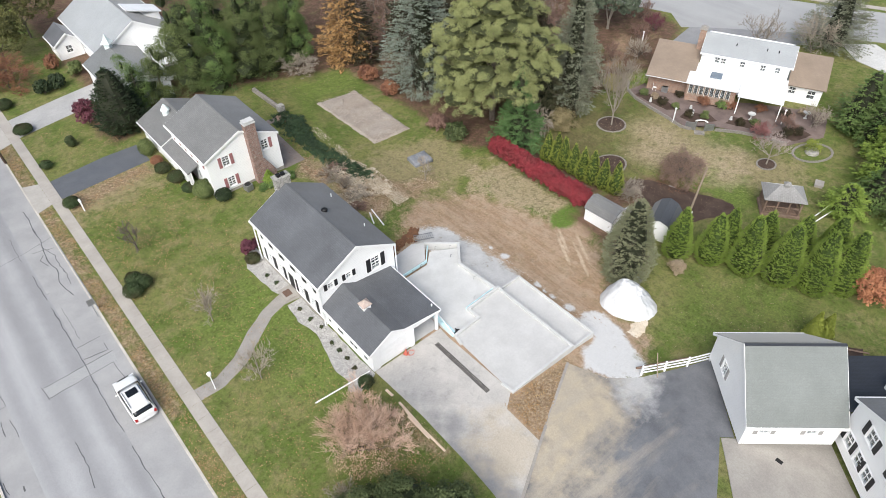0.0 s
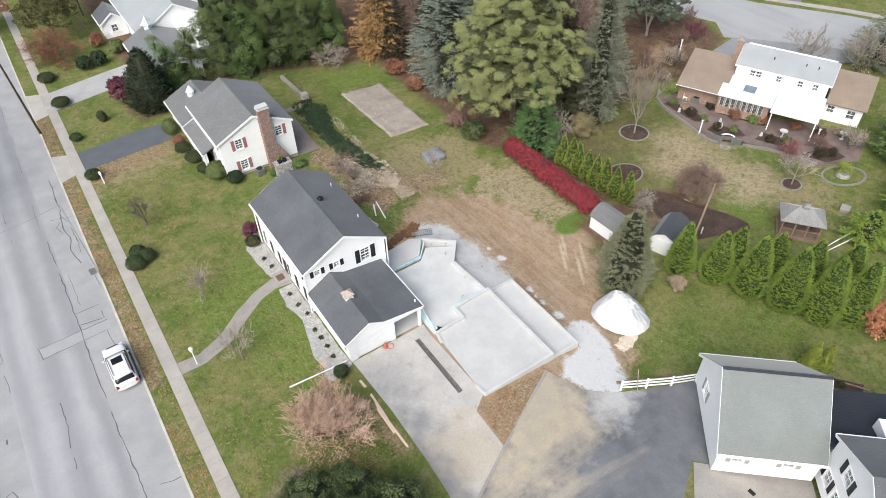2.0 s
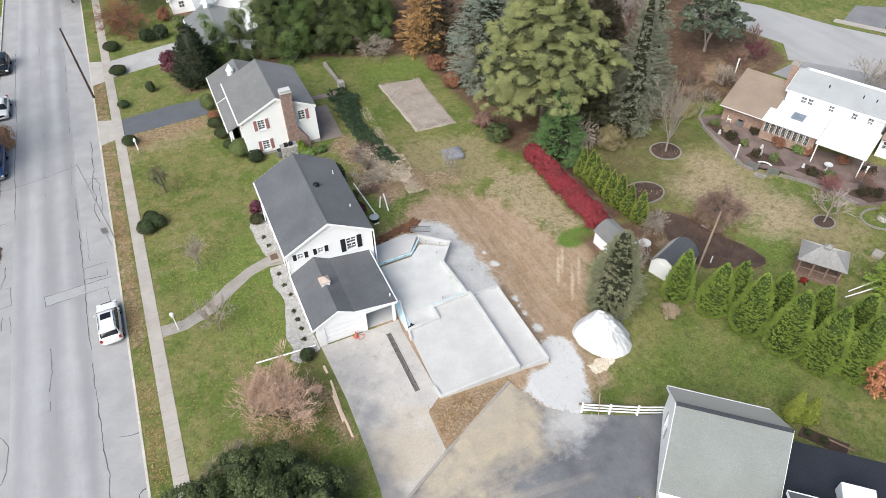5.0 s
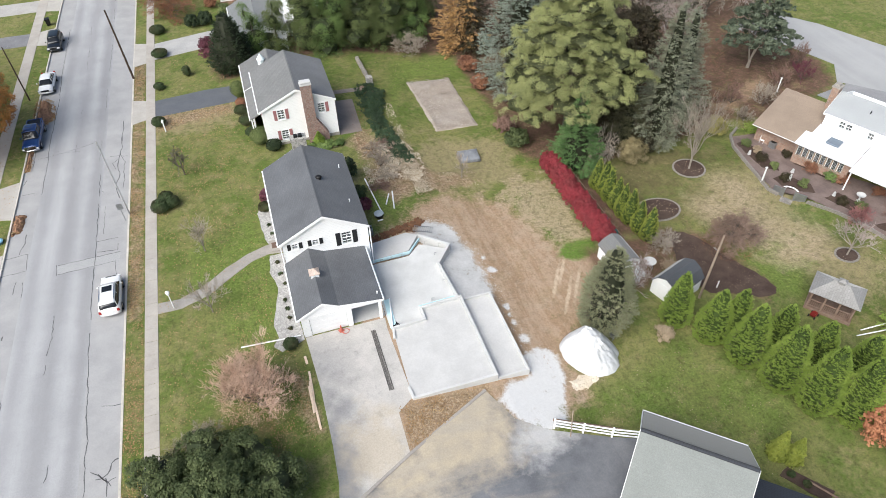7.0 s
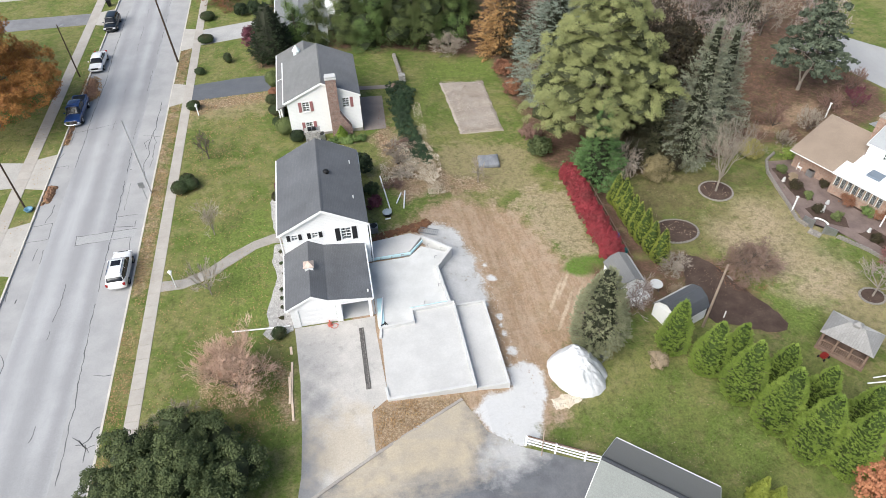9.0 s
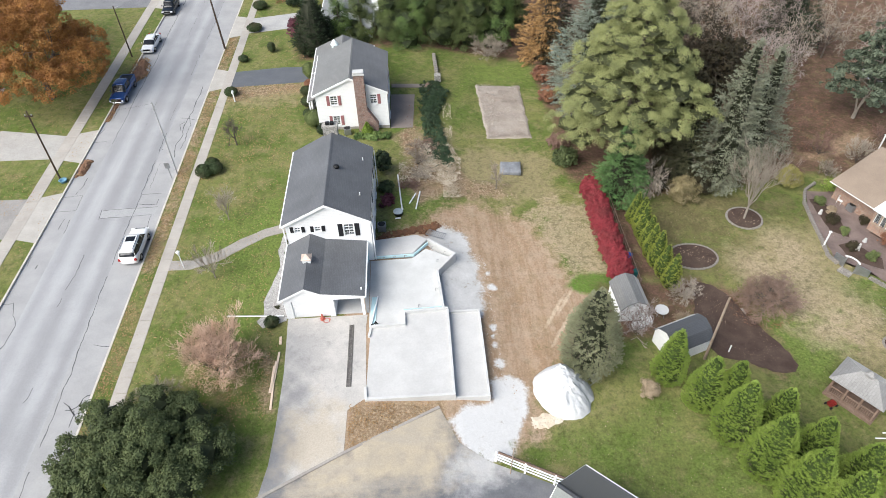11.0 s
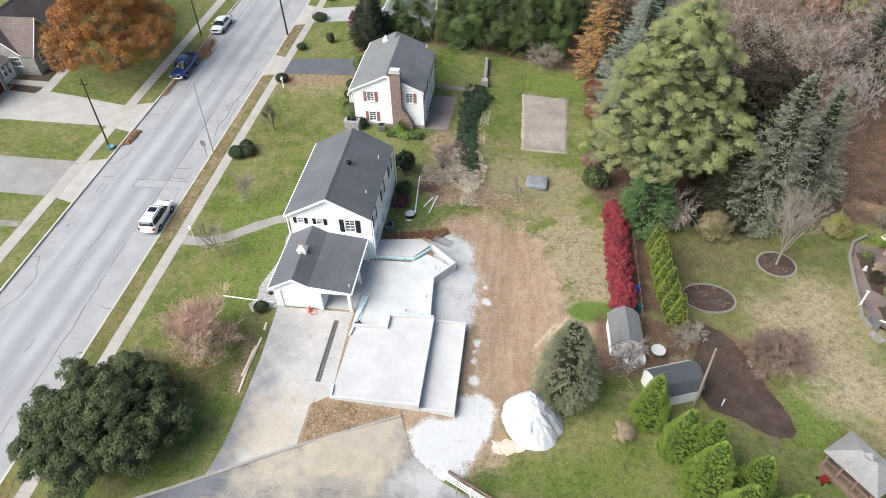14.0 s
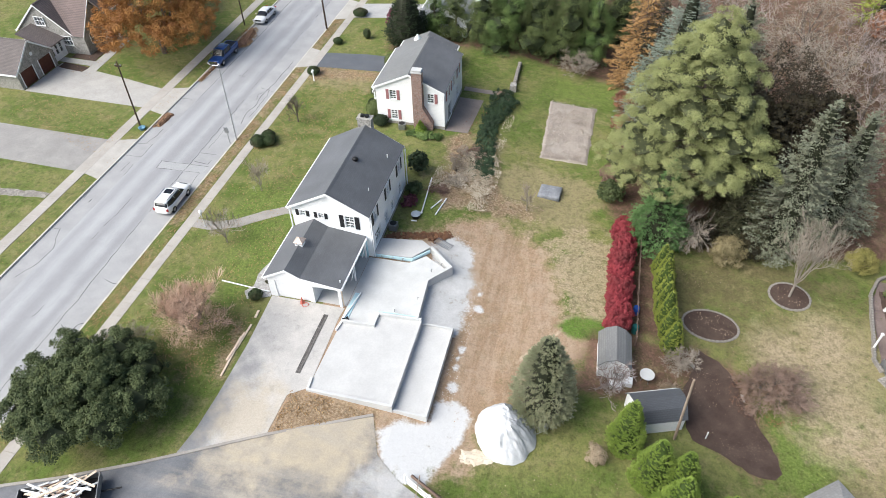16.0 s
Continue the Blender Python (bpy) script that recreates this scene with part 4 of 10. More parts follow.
for y0, y1, nm in ((39.6, 44.2, "east"), (54.6, 60.6, "east"), (-27, -22.0, "east")):
    sheet("driveway_apron", [(-14.8, y0 - 0.6), (-13.22, y0), (-13.22, y1), (-14.8, y1 + 0.6)], APRON, 0.035, "pale concrete driveway apron at the kerb", "driveway apron")
sheet("far_house_driveway", [(-12.1, 55.2), (-5.0, 56.4), (2, 58.5), (3.0, 62.6), (-5.0, 61.5), (-12.1, 60.2)], surface("pale_concrete_drive", (0.416, 0.408, 0.4), (0.352, 0.348, 0.344), 0.5, 8, world_space=True), 0.03,
      "pale grey concrete driveway", "driveway")
PALE_DRIVE = surface("pale_west_drive", (0.416, 0.4, 0.376), (0.36, 0.344, 0.324), 0.5, 8, world_space=True)
sheet("stone_house_driveway", [(-47.2, 26.0), (-29.7, 25.6), (-29.7, 30.2), (-37.0, 31.8), (-47.2, 33.6)], PALE_DRIVE, 0.03, "pale concrete driveway before two garage doors", "driveway")
sheet("west_driveway", [(-60, 13.0), (-29.7, 12.2), (-29.7, 18.4), (-60, 19.2)], surface("grey_west_drive", (0.32, 0.304, 0.288), (0.264, 0.252, 0.24), 0.5, 8, world_space=True), 0.03, "weathered grey driveway across the street", "driveway")
sheet("west_driveway", [(-60, 66.5), (-29.7, 66.0), (-29.7, 70), (-60, 71)], surface("dark_west_drive", (0.176, 0.176, 0.188), (0.216, 0.216, 0.224), 0.5, 8, world_space=True), 0.03, "dark grey driveway across the street", "driveway")
sheet("west_driveway", [(-60, 78), (-29.7, 78), (-29.7, 82.5), (-60, 83)], PALE_DRIVE, 0.03, "pale concrete driveway across the street", "driveway")
for y0, y1 in ((25.2, 30.6), (12.0, 18.6), (65.6, 70.2), (77.8, 82.6)):
    sheet("driveway_apron", [(-28.3, y0), (-26.25, y0 - 0.6), (-26.25, y1 + 0.6), (-28.3, y1)], APRON, 0.035, "pale concrete driveway apron at the kerb", "driveway apron")
sheet("stone_house_walk", [(-42.5, 31.2), (-41.0, 31.0), (-41.8, 42.4), (-43.2, 42.4)], PALE_DRIVE, 0.035, "narrow concrete walk to the stone house door", "path")
sheet("stone_house_walk", [(-48.0, 34.0), (-42.4, 33.6), (-42.5, 34.9), (-48.0, 35.1)], PALE_DRIVE, 0.04, "short concrete walk to the stone house side door", "path")
for pts in ([(-46.9, 32.4), (-42.8, 31.9), (-42.6, 33.2), (-46.9, 33.8)], [(-46.9, 35.3), (-43.0, 35.0), (-43.3, 41.0), (-44.5, 40.9), (-44.5, 36.4), (-46.9, 36.4)]):
    sheet("planting_bed", pts, MULCH, 0.06, "dark mulched bed before the stone house", "planting bed", ragged=0.1)
sheet("crazy_path", [(-40, 6.4), (-29.8, 7.2), (-29.8, 8.2), (-40, 7.4)], STONE_SMALL, 0.03, "narrow pale stone path across the lawn", "path", ragged=0.2)
PATIO = surface("grey_brown_patio", (0.208, 0.176, 0.16), (0.256, 0.216, 0.196), 0.6, 9, 0.9, 0.3, vary=0.14, world_space=True)
sheet("neighbour_patio", [(8.6, 28.6), (11.2, 28.9), (11.6, 36.4), (8.6, 36.2)], PATIO, 0.05, "grey-brown concrete patio behind the white house", "patio")
sheet("neighbour_path", [(8.7, 38.0), (14.5, 38.3), (14.5, 39.2), (8.7, 38.9)], PATIO, 0.04, "narrow grey path to garden steps", "path", ragged=0.05)
BRICK_PATIO = surface("plum_brick_paving", (0.144, 0.108, 0.098), (0.216, 0.164, 0.148), 0.6, 9, 0.9, 0.4, vary=0.2, world_space=True)
sheet("garden_patio", [(53.6, 16.2), (52.4, 13), (52.0, 8.4), (51.8, 5.8), (54.2, 3.8), (56.3, -0.3), (57.2, -4.6), (62, -6.6), (67.5, -4.4), (64.6, 0.4), (60.6, 6.0), (58.2, 10.4), (56.6, 15.8)], BRICK_PATIO, 0.035,
      "plum-brown brick terrace with planted beds", "patio", ragged=0.1)
for pts in ([(53.3, 14.8), (53.2, 9.8), (54.6, 8.6), (55.0, 11.6), (54.6, 14.6)], [(53.0, 7.6), (53.2, 5.8), (55.6, 4.0), (56.2, 5.4), (54.4, 7.8)], [(57.0, 9.2), (59.2, 4.2), (60.2, 4.4), (58.0, 9.4)],
            [(56.0, 3.0), (57.6, -0.4), (59.4, 0.2), (58.0, 3.2)], [(57.8, -2.2), (58.6, -4.8), (61.4, -5.4), (61.6, -3.0)]):
    sheet("planting_bed", pts, MULCH, 0.07, "dark mulched planting bed in the terrace", "planting bed", ragged=0.2)
sheet("mulched_ground", [(37.0, 3.8), (39.4, 2.2), (40.2, -0.4), (41.5, -3.2), (42.4, -5.2), (42.5, -6.4), (42.0, -7.0), (41.2, -7.2), (40.2, -6.9), (38.8, -6.2), (36.2, -5.2), (35.2, -2.0)], MULCH, 0.04, "broad bed of bare dark mulch by the shed", "mulch bed", ragged=0.25)


# ---- houses ----
MESHES = {}


def shared(key, make):
    if key not in MESHES:
        bm = make()
        bmesh.ops.recalc_face_normals(bm, faces=bm.faces)
        me = bpy.data.meshes.new(key[0])
        bm.to_mesh(me)
        bm.free()
        MESHES[key] = me
    return MESHES[key]


def wall_bm(length, height, thick, openings, top=None):
    """A wall along +X with its outer face at y = 0 and holes (u, z, w, h) right through it; top: outline points (u, z) above the height."""
    us = sorted({0.0, length, *[u + s * w / 2 for u, z, w, h in openings for s in (-1, 1)]})
    zs = sorted({0.0, height, *[max(0.0, z + s * h / 2) for u, z, w, h in openings for s in (-1, 1)]})
    solid = {}
    for i in range(len(us) - 1):
        for k in range(len(zs) - 1):
            cu, cz = (us[i] + us[i + 1]) / 2, (zs[k] + zs[k + 1]) / 2
            solid[i, k] = not any(abs(cu - u) < w / 2 and abs(cz - z) < h / 2 for u, z, w, h in openings)
    bm = bmesh.new()
    cache = {}

    def v(i, k, y):
        if (i, k, y) not in cache:
            cache[i, k, y] = bm.verts.new((us[i], y, zs[k]))
        return cache[i, k, y]

    for (i, k), full in solid.items():
        if not full:
            continue
        for y in (0.0, thick):
            bm.faces.new((v(i, k, y), v(i + 1, k, y), v(i + 1, k + 1, y), v(i, k + 1, y)))
        for di, dk, a, b in ((-1, 0, (i, k), (i, k + 1)), (1, 0, (i + 1, k), (i + 1, k + 1)), (0, -1, (i, k), (i + 1, k)), (0, 1, (i, k + 1), (i + 1, k + 1))):
            if not solid.get((i + di, k + dk), False):
                bm.faces.new((v(*a, 0.0), v(*b, 0.0), v(*b, thick), v(*a, thick)))
    if top:
        extrude(bm, [(u, 0.0, z) for u, z in top], (0, thick, 0))
    return bm


def window(parent, m, w, h, cols=2, rows=2, shutters=None, shutter_w=0.38, trim=None, sill=True, label="", flush=False):
    """A window in a hole w x h: trim, bars and pane; m stands at the hole's centre on the outer wall face, -Y outwards."""
    trim = trim or WHITE

    def frame_():
        bm = bmesh.new()
        t, d = 0.09, 0.05
        for r in ((-w / 2 - t, w / 2 + t, -d, 0.02, h / 2, h / 2 + t), (-w / 2 - t, w / 2 + t, -d, 0.02, -h / 2 - t, -h / 2), (-w / 2 - t, -w / 2, -d, 0.02, -h / 2, h / 2), (w / 2, w / 2 + t, -d, 0.02, -h / 2, h / 2)):
            box(bm, *r)
        return bm

    def bars_():
        bm = bmesh.new()
        for k in range(1, cols):
            u = -w / 2 + w * k / cols
            box(bm, u - 0.018, u + 0.018, 0.04, 0.075, -h / 2, h / 2)
        for k in range(1, rows):
            z = -h / 2 + h * k / rows
            s = 0.035 if rows % 2 == 0 and k == rows // 2 else 0.018
            box(bm, -w / 2, w / 2, 0.036, 0.08, z - s, z + s)
        box(bm, -w / 2, -w / 2 + 0.04, 0.04, 0.08, -h / 2, h / 2)
        box(bm, w / 2 - 0.04, w / 2, 0.04, 0.08, -h / 2, h / 2)
        return bm

    key = (round(w, 2), round(h, 2), cols, rows)
    if flush:
        m = m @ pose(0, -0.11, 0)
    win = put("window", shared(("window_frame", *key), frame_), trim, parent, label, m)
    if win.data.materials[0] != trim:
        win.data = win.data.copy()
        win.data.materials[0] = trim
    put("muntins", shared(("muntins", *key), bars_), WHITE, win)
    put("pane", shared(("pane", *key), lambda: boxes((-w / 2, w / 2, 0.082, 0.094, -h / 2, h / 2))), GLASS, win)
    # added dark panel behind the pane, in place of the unlit room
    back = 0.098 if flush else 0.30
    put("room_backing", shared(("room_backing", back, *key), lambda: boxes((-w / 2 - 0.02, w / 2 + 0.02, back, back + 0.01, -h / 2 - 0.02, h / 2 + 0.02))), DARK_ROOM, win)
    if sill:
        put("sill", shared(("sill", *key), lambda: boxes((-w / 2 - 0.12, w / 2 + 0.12, -0.09, -0.051, -h / 2 - 0.12, -h / 2 - 0.06))), trim, win)
    if shutters:
        def shut_():
            bm = boxes((-shutter_w / 2, shutter_w / 2, -0.045, -0.004, -h / 2 - 0.05, h / 2 + 0.05))
            for z0, z1 in ((-h / 2 + 0.03, -0.04), (0.04, h / 2 - 0.03)):
                box(bm, -shutter_w / 2 + 0.06, shutter_w / 2 - 0.06, -0.06, -0.046, z0, z1)
            return bm
        for s in (-1, 1):
            put("shutter", shared(("shutter", round(h, 2), shutter_w, shutters.name), shut_), shutters, parent, m=m @ pose(s * (w / 2 + 0.11 + shutter_w / 2), 0, 0))
    return win


SIDES = {"S": lambda x0, x1, y0, y1: pose(x0, y0, 0), "E": lambda x0, x1, y0, y1: pose(x1, y0, 0, 0, 0, 90),
         "N": lambda x0, x1, y0, y1: pose(x1, y1, 0, 0, 0, 180), "W": lambda x0, x1, y0, y1: pose(x0, y1, 0, 0, 0, 270)}


def body(parent, x0, x1, y0, y1, z0, height, siding_, wins=None, ridge=None, thick=0.2, shutters=None, trim=None, skip="", gables="SN", name="wall"):
    """Four walls (sides S, E, N, W) with their windows (u, z, w, h, cols, rows, shutter); ridge (x, z) gives the S and N gables."""
    wins = wins or {}
    for side in "SENW":
        if side in skip:
            continue
        m = SIDES[side](x0, x1, y0, y1) @ pose(0, 0, z0)
        length = x1 - x0 if side in "SN" else y1 - y0
        top = None
        if side in "EW":
            m = m @ pose(thick, 0, 0)
            length -= 2 * thick
        elif ridge and side in gables:
            rx = ridge[0] - x0 if side == "S" else x1 - ridge[0]
            top = [(0, height + 0.001), (length, height + 0.001), (rx, ridge[1] - z0)]
        rows = wins.get(side, ())
        off = thick if side in "EW" else 0.0
        holes = [(r[0] - off, r[1], r[2], r[3]) for r in rows]
        part(name, wall_bm(length, height, thick, [h for h in holes if h[1] + h[3] / 2 < height], top), siding_, parent, m=m)
        for r in rows:
            if len(r) > 4:
                window(parent, m @ pose(r[0] - off, 0, r[1]), r[2], r[3], r[4], r[5], shutters if len(r) > 6 and r[6] else None, r[7] if len(r) > 7 else 0.38, trim, flush=r[1] + r[3] / 2 >= height)


def slope(parent, name, a, b, c, d, material, thick=0.14, label=""):
    """One roof plane: the corners of its upper face, given a solid thickness below."""
    n = (Vector(b) - Vector(a)).cross(Vector(d) - Vector(a)).normalized()
    if n.z < 0:
        n = -n
    bm = bmesh.new()
    extrude(bm, [a, b, c, d], -n * thick)
    return part(name, bm, material, parent, label)


def gable_roof(parent, xl, xr, y0, y1, ze, xm, zm, material, zer=None, fascia=True, material_r=None, ridge_cap=True, right_gutter=True):
    """A pitched roof with its ridge along Y at xm, zm; eaves at xl and xr, white rakes and gutters."""
    zer = ze if zer is None else zer
    slope(parent, "roof_slope", (xl, y0, ze), (xm, y0, zm), (xm, y1, zm), (xl, y1, ze), material)
    slope(parent, "roof_slope", (xm, y0, zm), (xr, y0, zer), (xr, y1, zer), (xm, y1, zm), material_r or material)
    if ridge_cap:
        bm = bmesh.new()
        extrude(bm, [(xm - 0.16, y0, zm - 0.055), (xm, y0, zm + 0.03), (xm + 0.16, y0, zm - 0.055), (xm, y0, zm - 0.03)], (0, y1 - y0, 0))
        part("ridge_cap", bm, material, parent)
    if fascia:
        for x, z, s in ((xl, ze, -1), (xr, zer, 1))[:2 if right_gutter else 1]:
            bm = boxes((x - 0.02 if s > 0 else x - 0.12, x + 0.12 if s > 0 else x + 0.02, y0, y1, z - 0.22, z - 0.045))
            part("gutter", bm, WHITE, parent)
        for y in (y0 - 0.035, y1 + 0.003):
            for ax, az, bx, bz in ((xl, ze, xm, zm), (xm, zm, xr, zer)):
                bm = bmesh.new()
                extrude(bm, [(ax, y, az - 0.02), (bx, y, bz - 0.02), (bx, y, bz - 0.28), (ax, y, az - 0.28)], (0, 0.032, 0))
                part("rake_board", bm, WHITE, parent)


def downspout(parent, x, y, z0, z1):
    part("downspout", boxes((x - 0.05, x + 0.05, y - 0.04, y + 0.04, z0, z1)), WHITE, parent)


def roof_vent(parent, x, y, z, r=0.22):
    bm = bmesh.new()
    lathe(bm, ((r, 0), (r * 0.95, 0.12), (r * 1.15, 0.14), (r * 0.9, 0.26), (0.05, 0.32)), 14, (x, y, z))
    part("roof_vent", bm, BLACK_METAL, parent, smooth=True)


# the white house with the attached garage
h1 = thing("house", 0, 0, 0, 0, "white two-storey house with charcoal shingle roof and black shutters", "house")
upper = [(u, 4.0, 0.85, 1.25, 2, 4, True) for u in (1.7, 3.5, 5.4, 7.3, 9.1)]
lower = [(u, 1.45, 0.95, 1.35, 2, 4, True) for u in (1.8, 3.6, 7.2, 9.0)]
body(h1, -0.45, 7.1, 6.4, 17.2, 0, 5.0, SIDING_WHITE, {
    "W": upper + lower + [(5.4, 1.06, 1.0, 2.1)],
    "S": [(1.05, 4.25, 0.5, 0.55, 2, 2, True, 0.3), (2.85, 4.25, 0.5, 0.55, 2, 2, True, 0.3), (5.6, 3.95, 0.85, 1.35, 2, 4, True, 0.42)],
    "E": [(1.4, 4.0, 0.8, 1.2, 2, 4, True), (5.2, 4.0, 0.8, 1.2, 2, 4, True), (8.9, 4.0, 0.8, 1.2, 2, 4, True), (1.6, 1.5, 1.5, 1.3, 3, 2), (4.2, 1.4, 0.9, 1.4, 2, 4), (6.2, 1.4, 0.9, 1.4, 2, 4), (8.8, 1.4, 0.9, 1.4, 2, 4)],
    "N": [(2.0, 4.0, 0.85, 1.25, 2, 4, True), (5.6, 4.0, 0.85, 1.25, 2, 4, True)]}, (3.32, 6.95), shutters=BLACK_PAINT)
gable_roof(h1, -0.75, 7.2, 6.15, 17.45, 4.95, 3.32, 7.15, SHINGLE_GREY, zer=5.05, right_gutter=False)
roof_vent(h1, 4.05, 12.0, 6.72, 0.26)
for x, y, z in ((6.3, 14.6, 5.55), (6.2, 9.2, 5.55)):
    bm = bmesh.new()
    rod(bm, (x, y, z - 0.1), (x, y, z + 0.35), 0.05)
    part("vent_pipe", bm, WHITE, h1)
part("front_door", boxes((-0.42, -0.36, 11.32, 12.28, 0.05, 2.08)), BLACK_PAINT, h1, "dark front door")
part("doorstep", boxes((-1.7, -0.46, 11.0, 12.6, 0.0, 0.16)), CONCRETE_OLD, h1, "worn concrete doorstep")
part("doormat", boxes((-1.5, -0.8, 11.4, 12.2, 0.161, 0.18)), surface("brown_mat", (0.128, 0.08, 0.06), (0.16, 0.104, 0.08), 3, 20), h1)
part("foundation_band", boxes((-0.47, 7.12, 6.42, 17.22, -0.6, 0.35)), CONCRETE_OLD, h1, "grey concrete house base")
for x, y in ((-0.62, 6.3), (-0.62, 17.3), (7.25, 6.34), (7.25, 17.3)):
    downspout(h1, x, y, 0.1, 4.8)
bm = boxes((2.5, 3.9, 17.23, 18.0, 0, 7.7), (2.42, 3.98, 17.15, 18.08, 7.7, 7.85))
part("chimney", bm, STONE, h1, "grey fieldstone chimney")
part("flue", boxes((2.8, 3.15, 17.45, 17.8, 7.85, 8.1), (3.25, 3.6, 17.45, 17.8, 7.85, 8.1)), BLACK_METAL, h1)

# garage wing with open bay, one roof with a steep and a shallow part
g1 = thing("garage", 0, 0, 0, 0, "white attached garage with charcoal roof and open side bay", "garage")
ridge_x, ridge_z, knee_x, knee_z, low_x, low_z = 1.65, 3.72, 2.95, 3.0, 6.6, 2.52
front = wall_bm(6.75, 2.3, 0.18, [(2.2, 1.06, 3.1, 2.12), (5.35, 1.05, 2.3, 2.1)],
                [(0, 2.301), (6.75, 2.301), (6.75, low_z - 0.2), (knee_x + 0.3, knee_z - 0.18), (ridge_x + 0.3, ridge_z - 0.18), (0, 2.5)])
part("front_wall", front, SIDING_WHITE, g1, m=pose(-0.3, -0.3, 0))
part("side_wall", wall_bm(6.5, 2.4, 0.18, [(1.2, 1.45, 0.8, 1.1), (3.0, 1.45, 0.8, 1.1), (5.0, 1.45, 0.8, 1.1)]), SIDING_WHITE, g1, m=SIDES["W"](-0.3, 0, 0, 6.38))
for u in (1.2, 3.0, 5.0):
    window(g1, SIDES["W"](-0.3, 0, 0, 6.38) @ pose(u, 0, 1.45), 0.8, 1.1, 2, 4, BLACK_PAINT)
part("inner_wall", boxes((3.75, 3.93, -0.1, 6.38, 0, 2.7)), SIDING_WHITE, g1)
part("bay_back_wall", boxes((3.94, 6.6, 6.2, 6.38, 0, 2.5)), FOAM_BLUE, g1, "pale blue foam board wall")
part("bay_floor", boxes((3.94, 6.7, -0.1, 6.2, -0.3, 0.03)), CONCRETE, g1)
slope(g1, "roof_slope", (-0.62, -0.42, 2.42), (ridge_x, -0.42, ridge_z), (ridge_x, 6.39, ridge_z), (-0.62, 6.39, 2.42), SHINGLE_GREY)
slope(g1, "roof_slope", (ridge_x, -0.42, ridge_z), (knee_x, -0.42, knee_z), (knee_x, 6.39, knee_z), (ridge_x, 6.39, ridge_z), SHINGLE_GREY)
slope(g1, "roof_slope", (knee_x, -0.42, knee_z), (low_x, -0.42, low_z), (low_x, 6.39, low_z), (knee_x, 6.39, knee_z), SHINGLE_GREY)
for ax, az, bx, bz in ((-0.62, 2.42, ridge_x, ridge_z), (ridge_x, ridge_z, knee_x, knee_z), (knee_x, knee_z, low_x, low_z)):
    bm = bmesh.new()
    extrude(bm, [(ax, -0.46, az - 0.02), (bx, -0.46, bz - 0.02), (bx, -0.46, bz - 0.26), (ax, -0.46, az - 0.26)], (0, 0.035, 0))
    part("rake_board", bm, WHITE, g1)
part("gutter", boxes((-0.74, -0.6, -0.42, 6.3, 2.2, 2.38)), WHITE, g1)
part("gutter", boxes((6.58, 6.72, -0.42, 6.2, 2.3, 2.48)), WHITE, g1)
bm = bmesh.new()
for k in range(4):
    box(bm, 0.37, 3.43, -0.22, -0.17, 0.02 + k * 0.525, 0.02 + k * 0.525 + 0.51)
    for j in range(4):
        box(bm, 0.5 + j * 0.74, 1.06 + j * 0.74, -0.235, -0.221, 0.1 + k * 0.525, 0.42 + k * 0.525)
part("garage_door", bm, WHITE, g1, "white panelled garage door")
for y in (-0.2, 3.0, 6.0):
    part("post", boxes((6.38, 6.52, y, y + 0.14, 0, 2.36)), LUMBER if y < 0 else WHITE, g1, "raw lumber post" if y < 0 else "")
for y in (2.2, 5.2):
    bm = bmesh.new()
    rod(bm, (6.45, y, 0.9), (6.6, y + 0.85, 2.3), 0.05)
    part("brace", bm, WHITE, g1)
bm = boxes((1.3, 2.0, 2.75, 3.4, 3.3, 3.95))
cup = part("cupola", bm, WHITE, g1, "small cupola with a copper roof")
bm = bmesh.new()
extrude(bm, [(1.2, 2.65, 3.95), (2.1, 2.65, 3.95), (2.1, 3.5, 3.95), (1.2, 3.5, 3.95)], (0, 0, 0.05))
apex = bm.verts.new((1.65, 3.07, 4.4))
ring = [bm.verts.new(p) for p in ((1.2, 2.65, 4.001), (2.1, 2.65, 4.001), (2.1, 3.5, 4.001), (1.2, 3.5, 4.001))]
for k in range(4):
    bm.faces.new((ring[k], ring[(k + 1) % 4], apex))
part("cupola_roof", bm, COPPER, cup)
for y in (0.3,):
    bm = bmesh.new()
    rod(bm, (6.3, y, 2.45), (6.3, y, 2.8), 0.07)
    part("vent_pipe", bm, WHITE, g1)

# the next white house, with red shutters and a brick chimney
h2 = thing("house", 0, 0, 0, 0, "white two-storey house with grey roof, red shutters and brick chimney", "house")
body(h2, 0.35, 8.5, 28.7, 37.9, 0, 4.75, SIDING_WHITE, {
    "S": [(2.05, 3.85, 0.75, 1.15, 2, 4, True, 0.34), (2.1, 1.25, 0.75, 1.15, 2, 4, True, 0.34), (6.55, 3.85, 0.75, 1.15, 2, 4)],
    "W": [(u, 3.9, 0.8, 1.1, 2, 4, True, 0.34) for u in (1.8, 4.6, 7.4)] + [(6.2, 1.5, 1.0, 1.3, 2, 2), (8.0, 1.4, 0.8, 1.3, 2, 4)],
    "E": [(1.6, 3.8, 0.75, 1.1, 2, 4, True, 0.34), (4.0, 3.8, 0.75, 1.1, 2, 4, True, 0.34), (7.0, 3.8, 0.75, 1.1, 2, 4, True, 0.34), (2.4, 1.2, 1.6, 1.9, 2, 1), (6.4, 1.4, 0.9, 1.2, 2, 2)],
    "N": [(2.0, 3.9, 0.75, 1.1, 2, 4), (6.0, 3.9, 0.75, 1.1, 2, 4)]}, (4.4, 6.55), shutters=RED_PAINT)
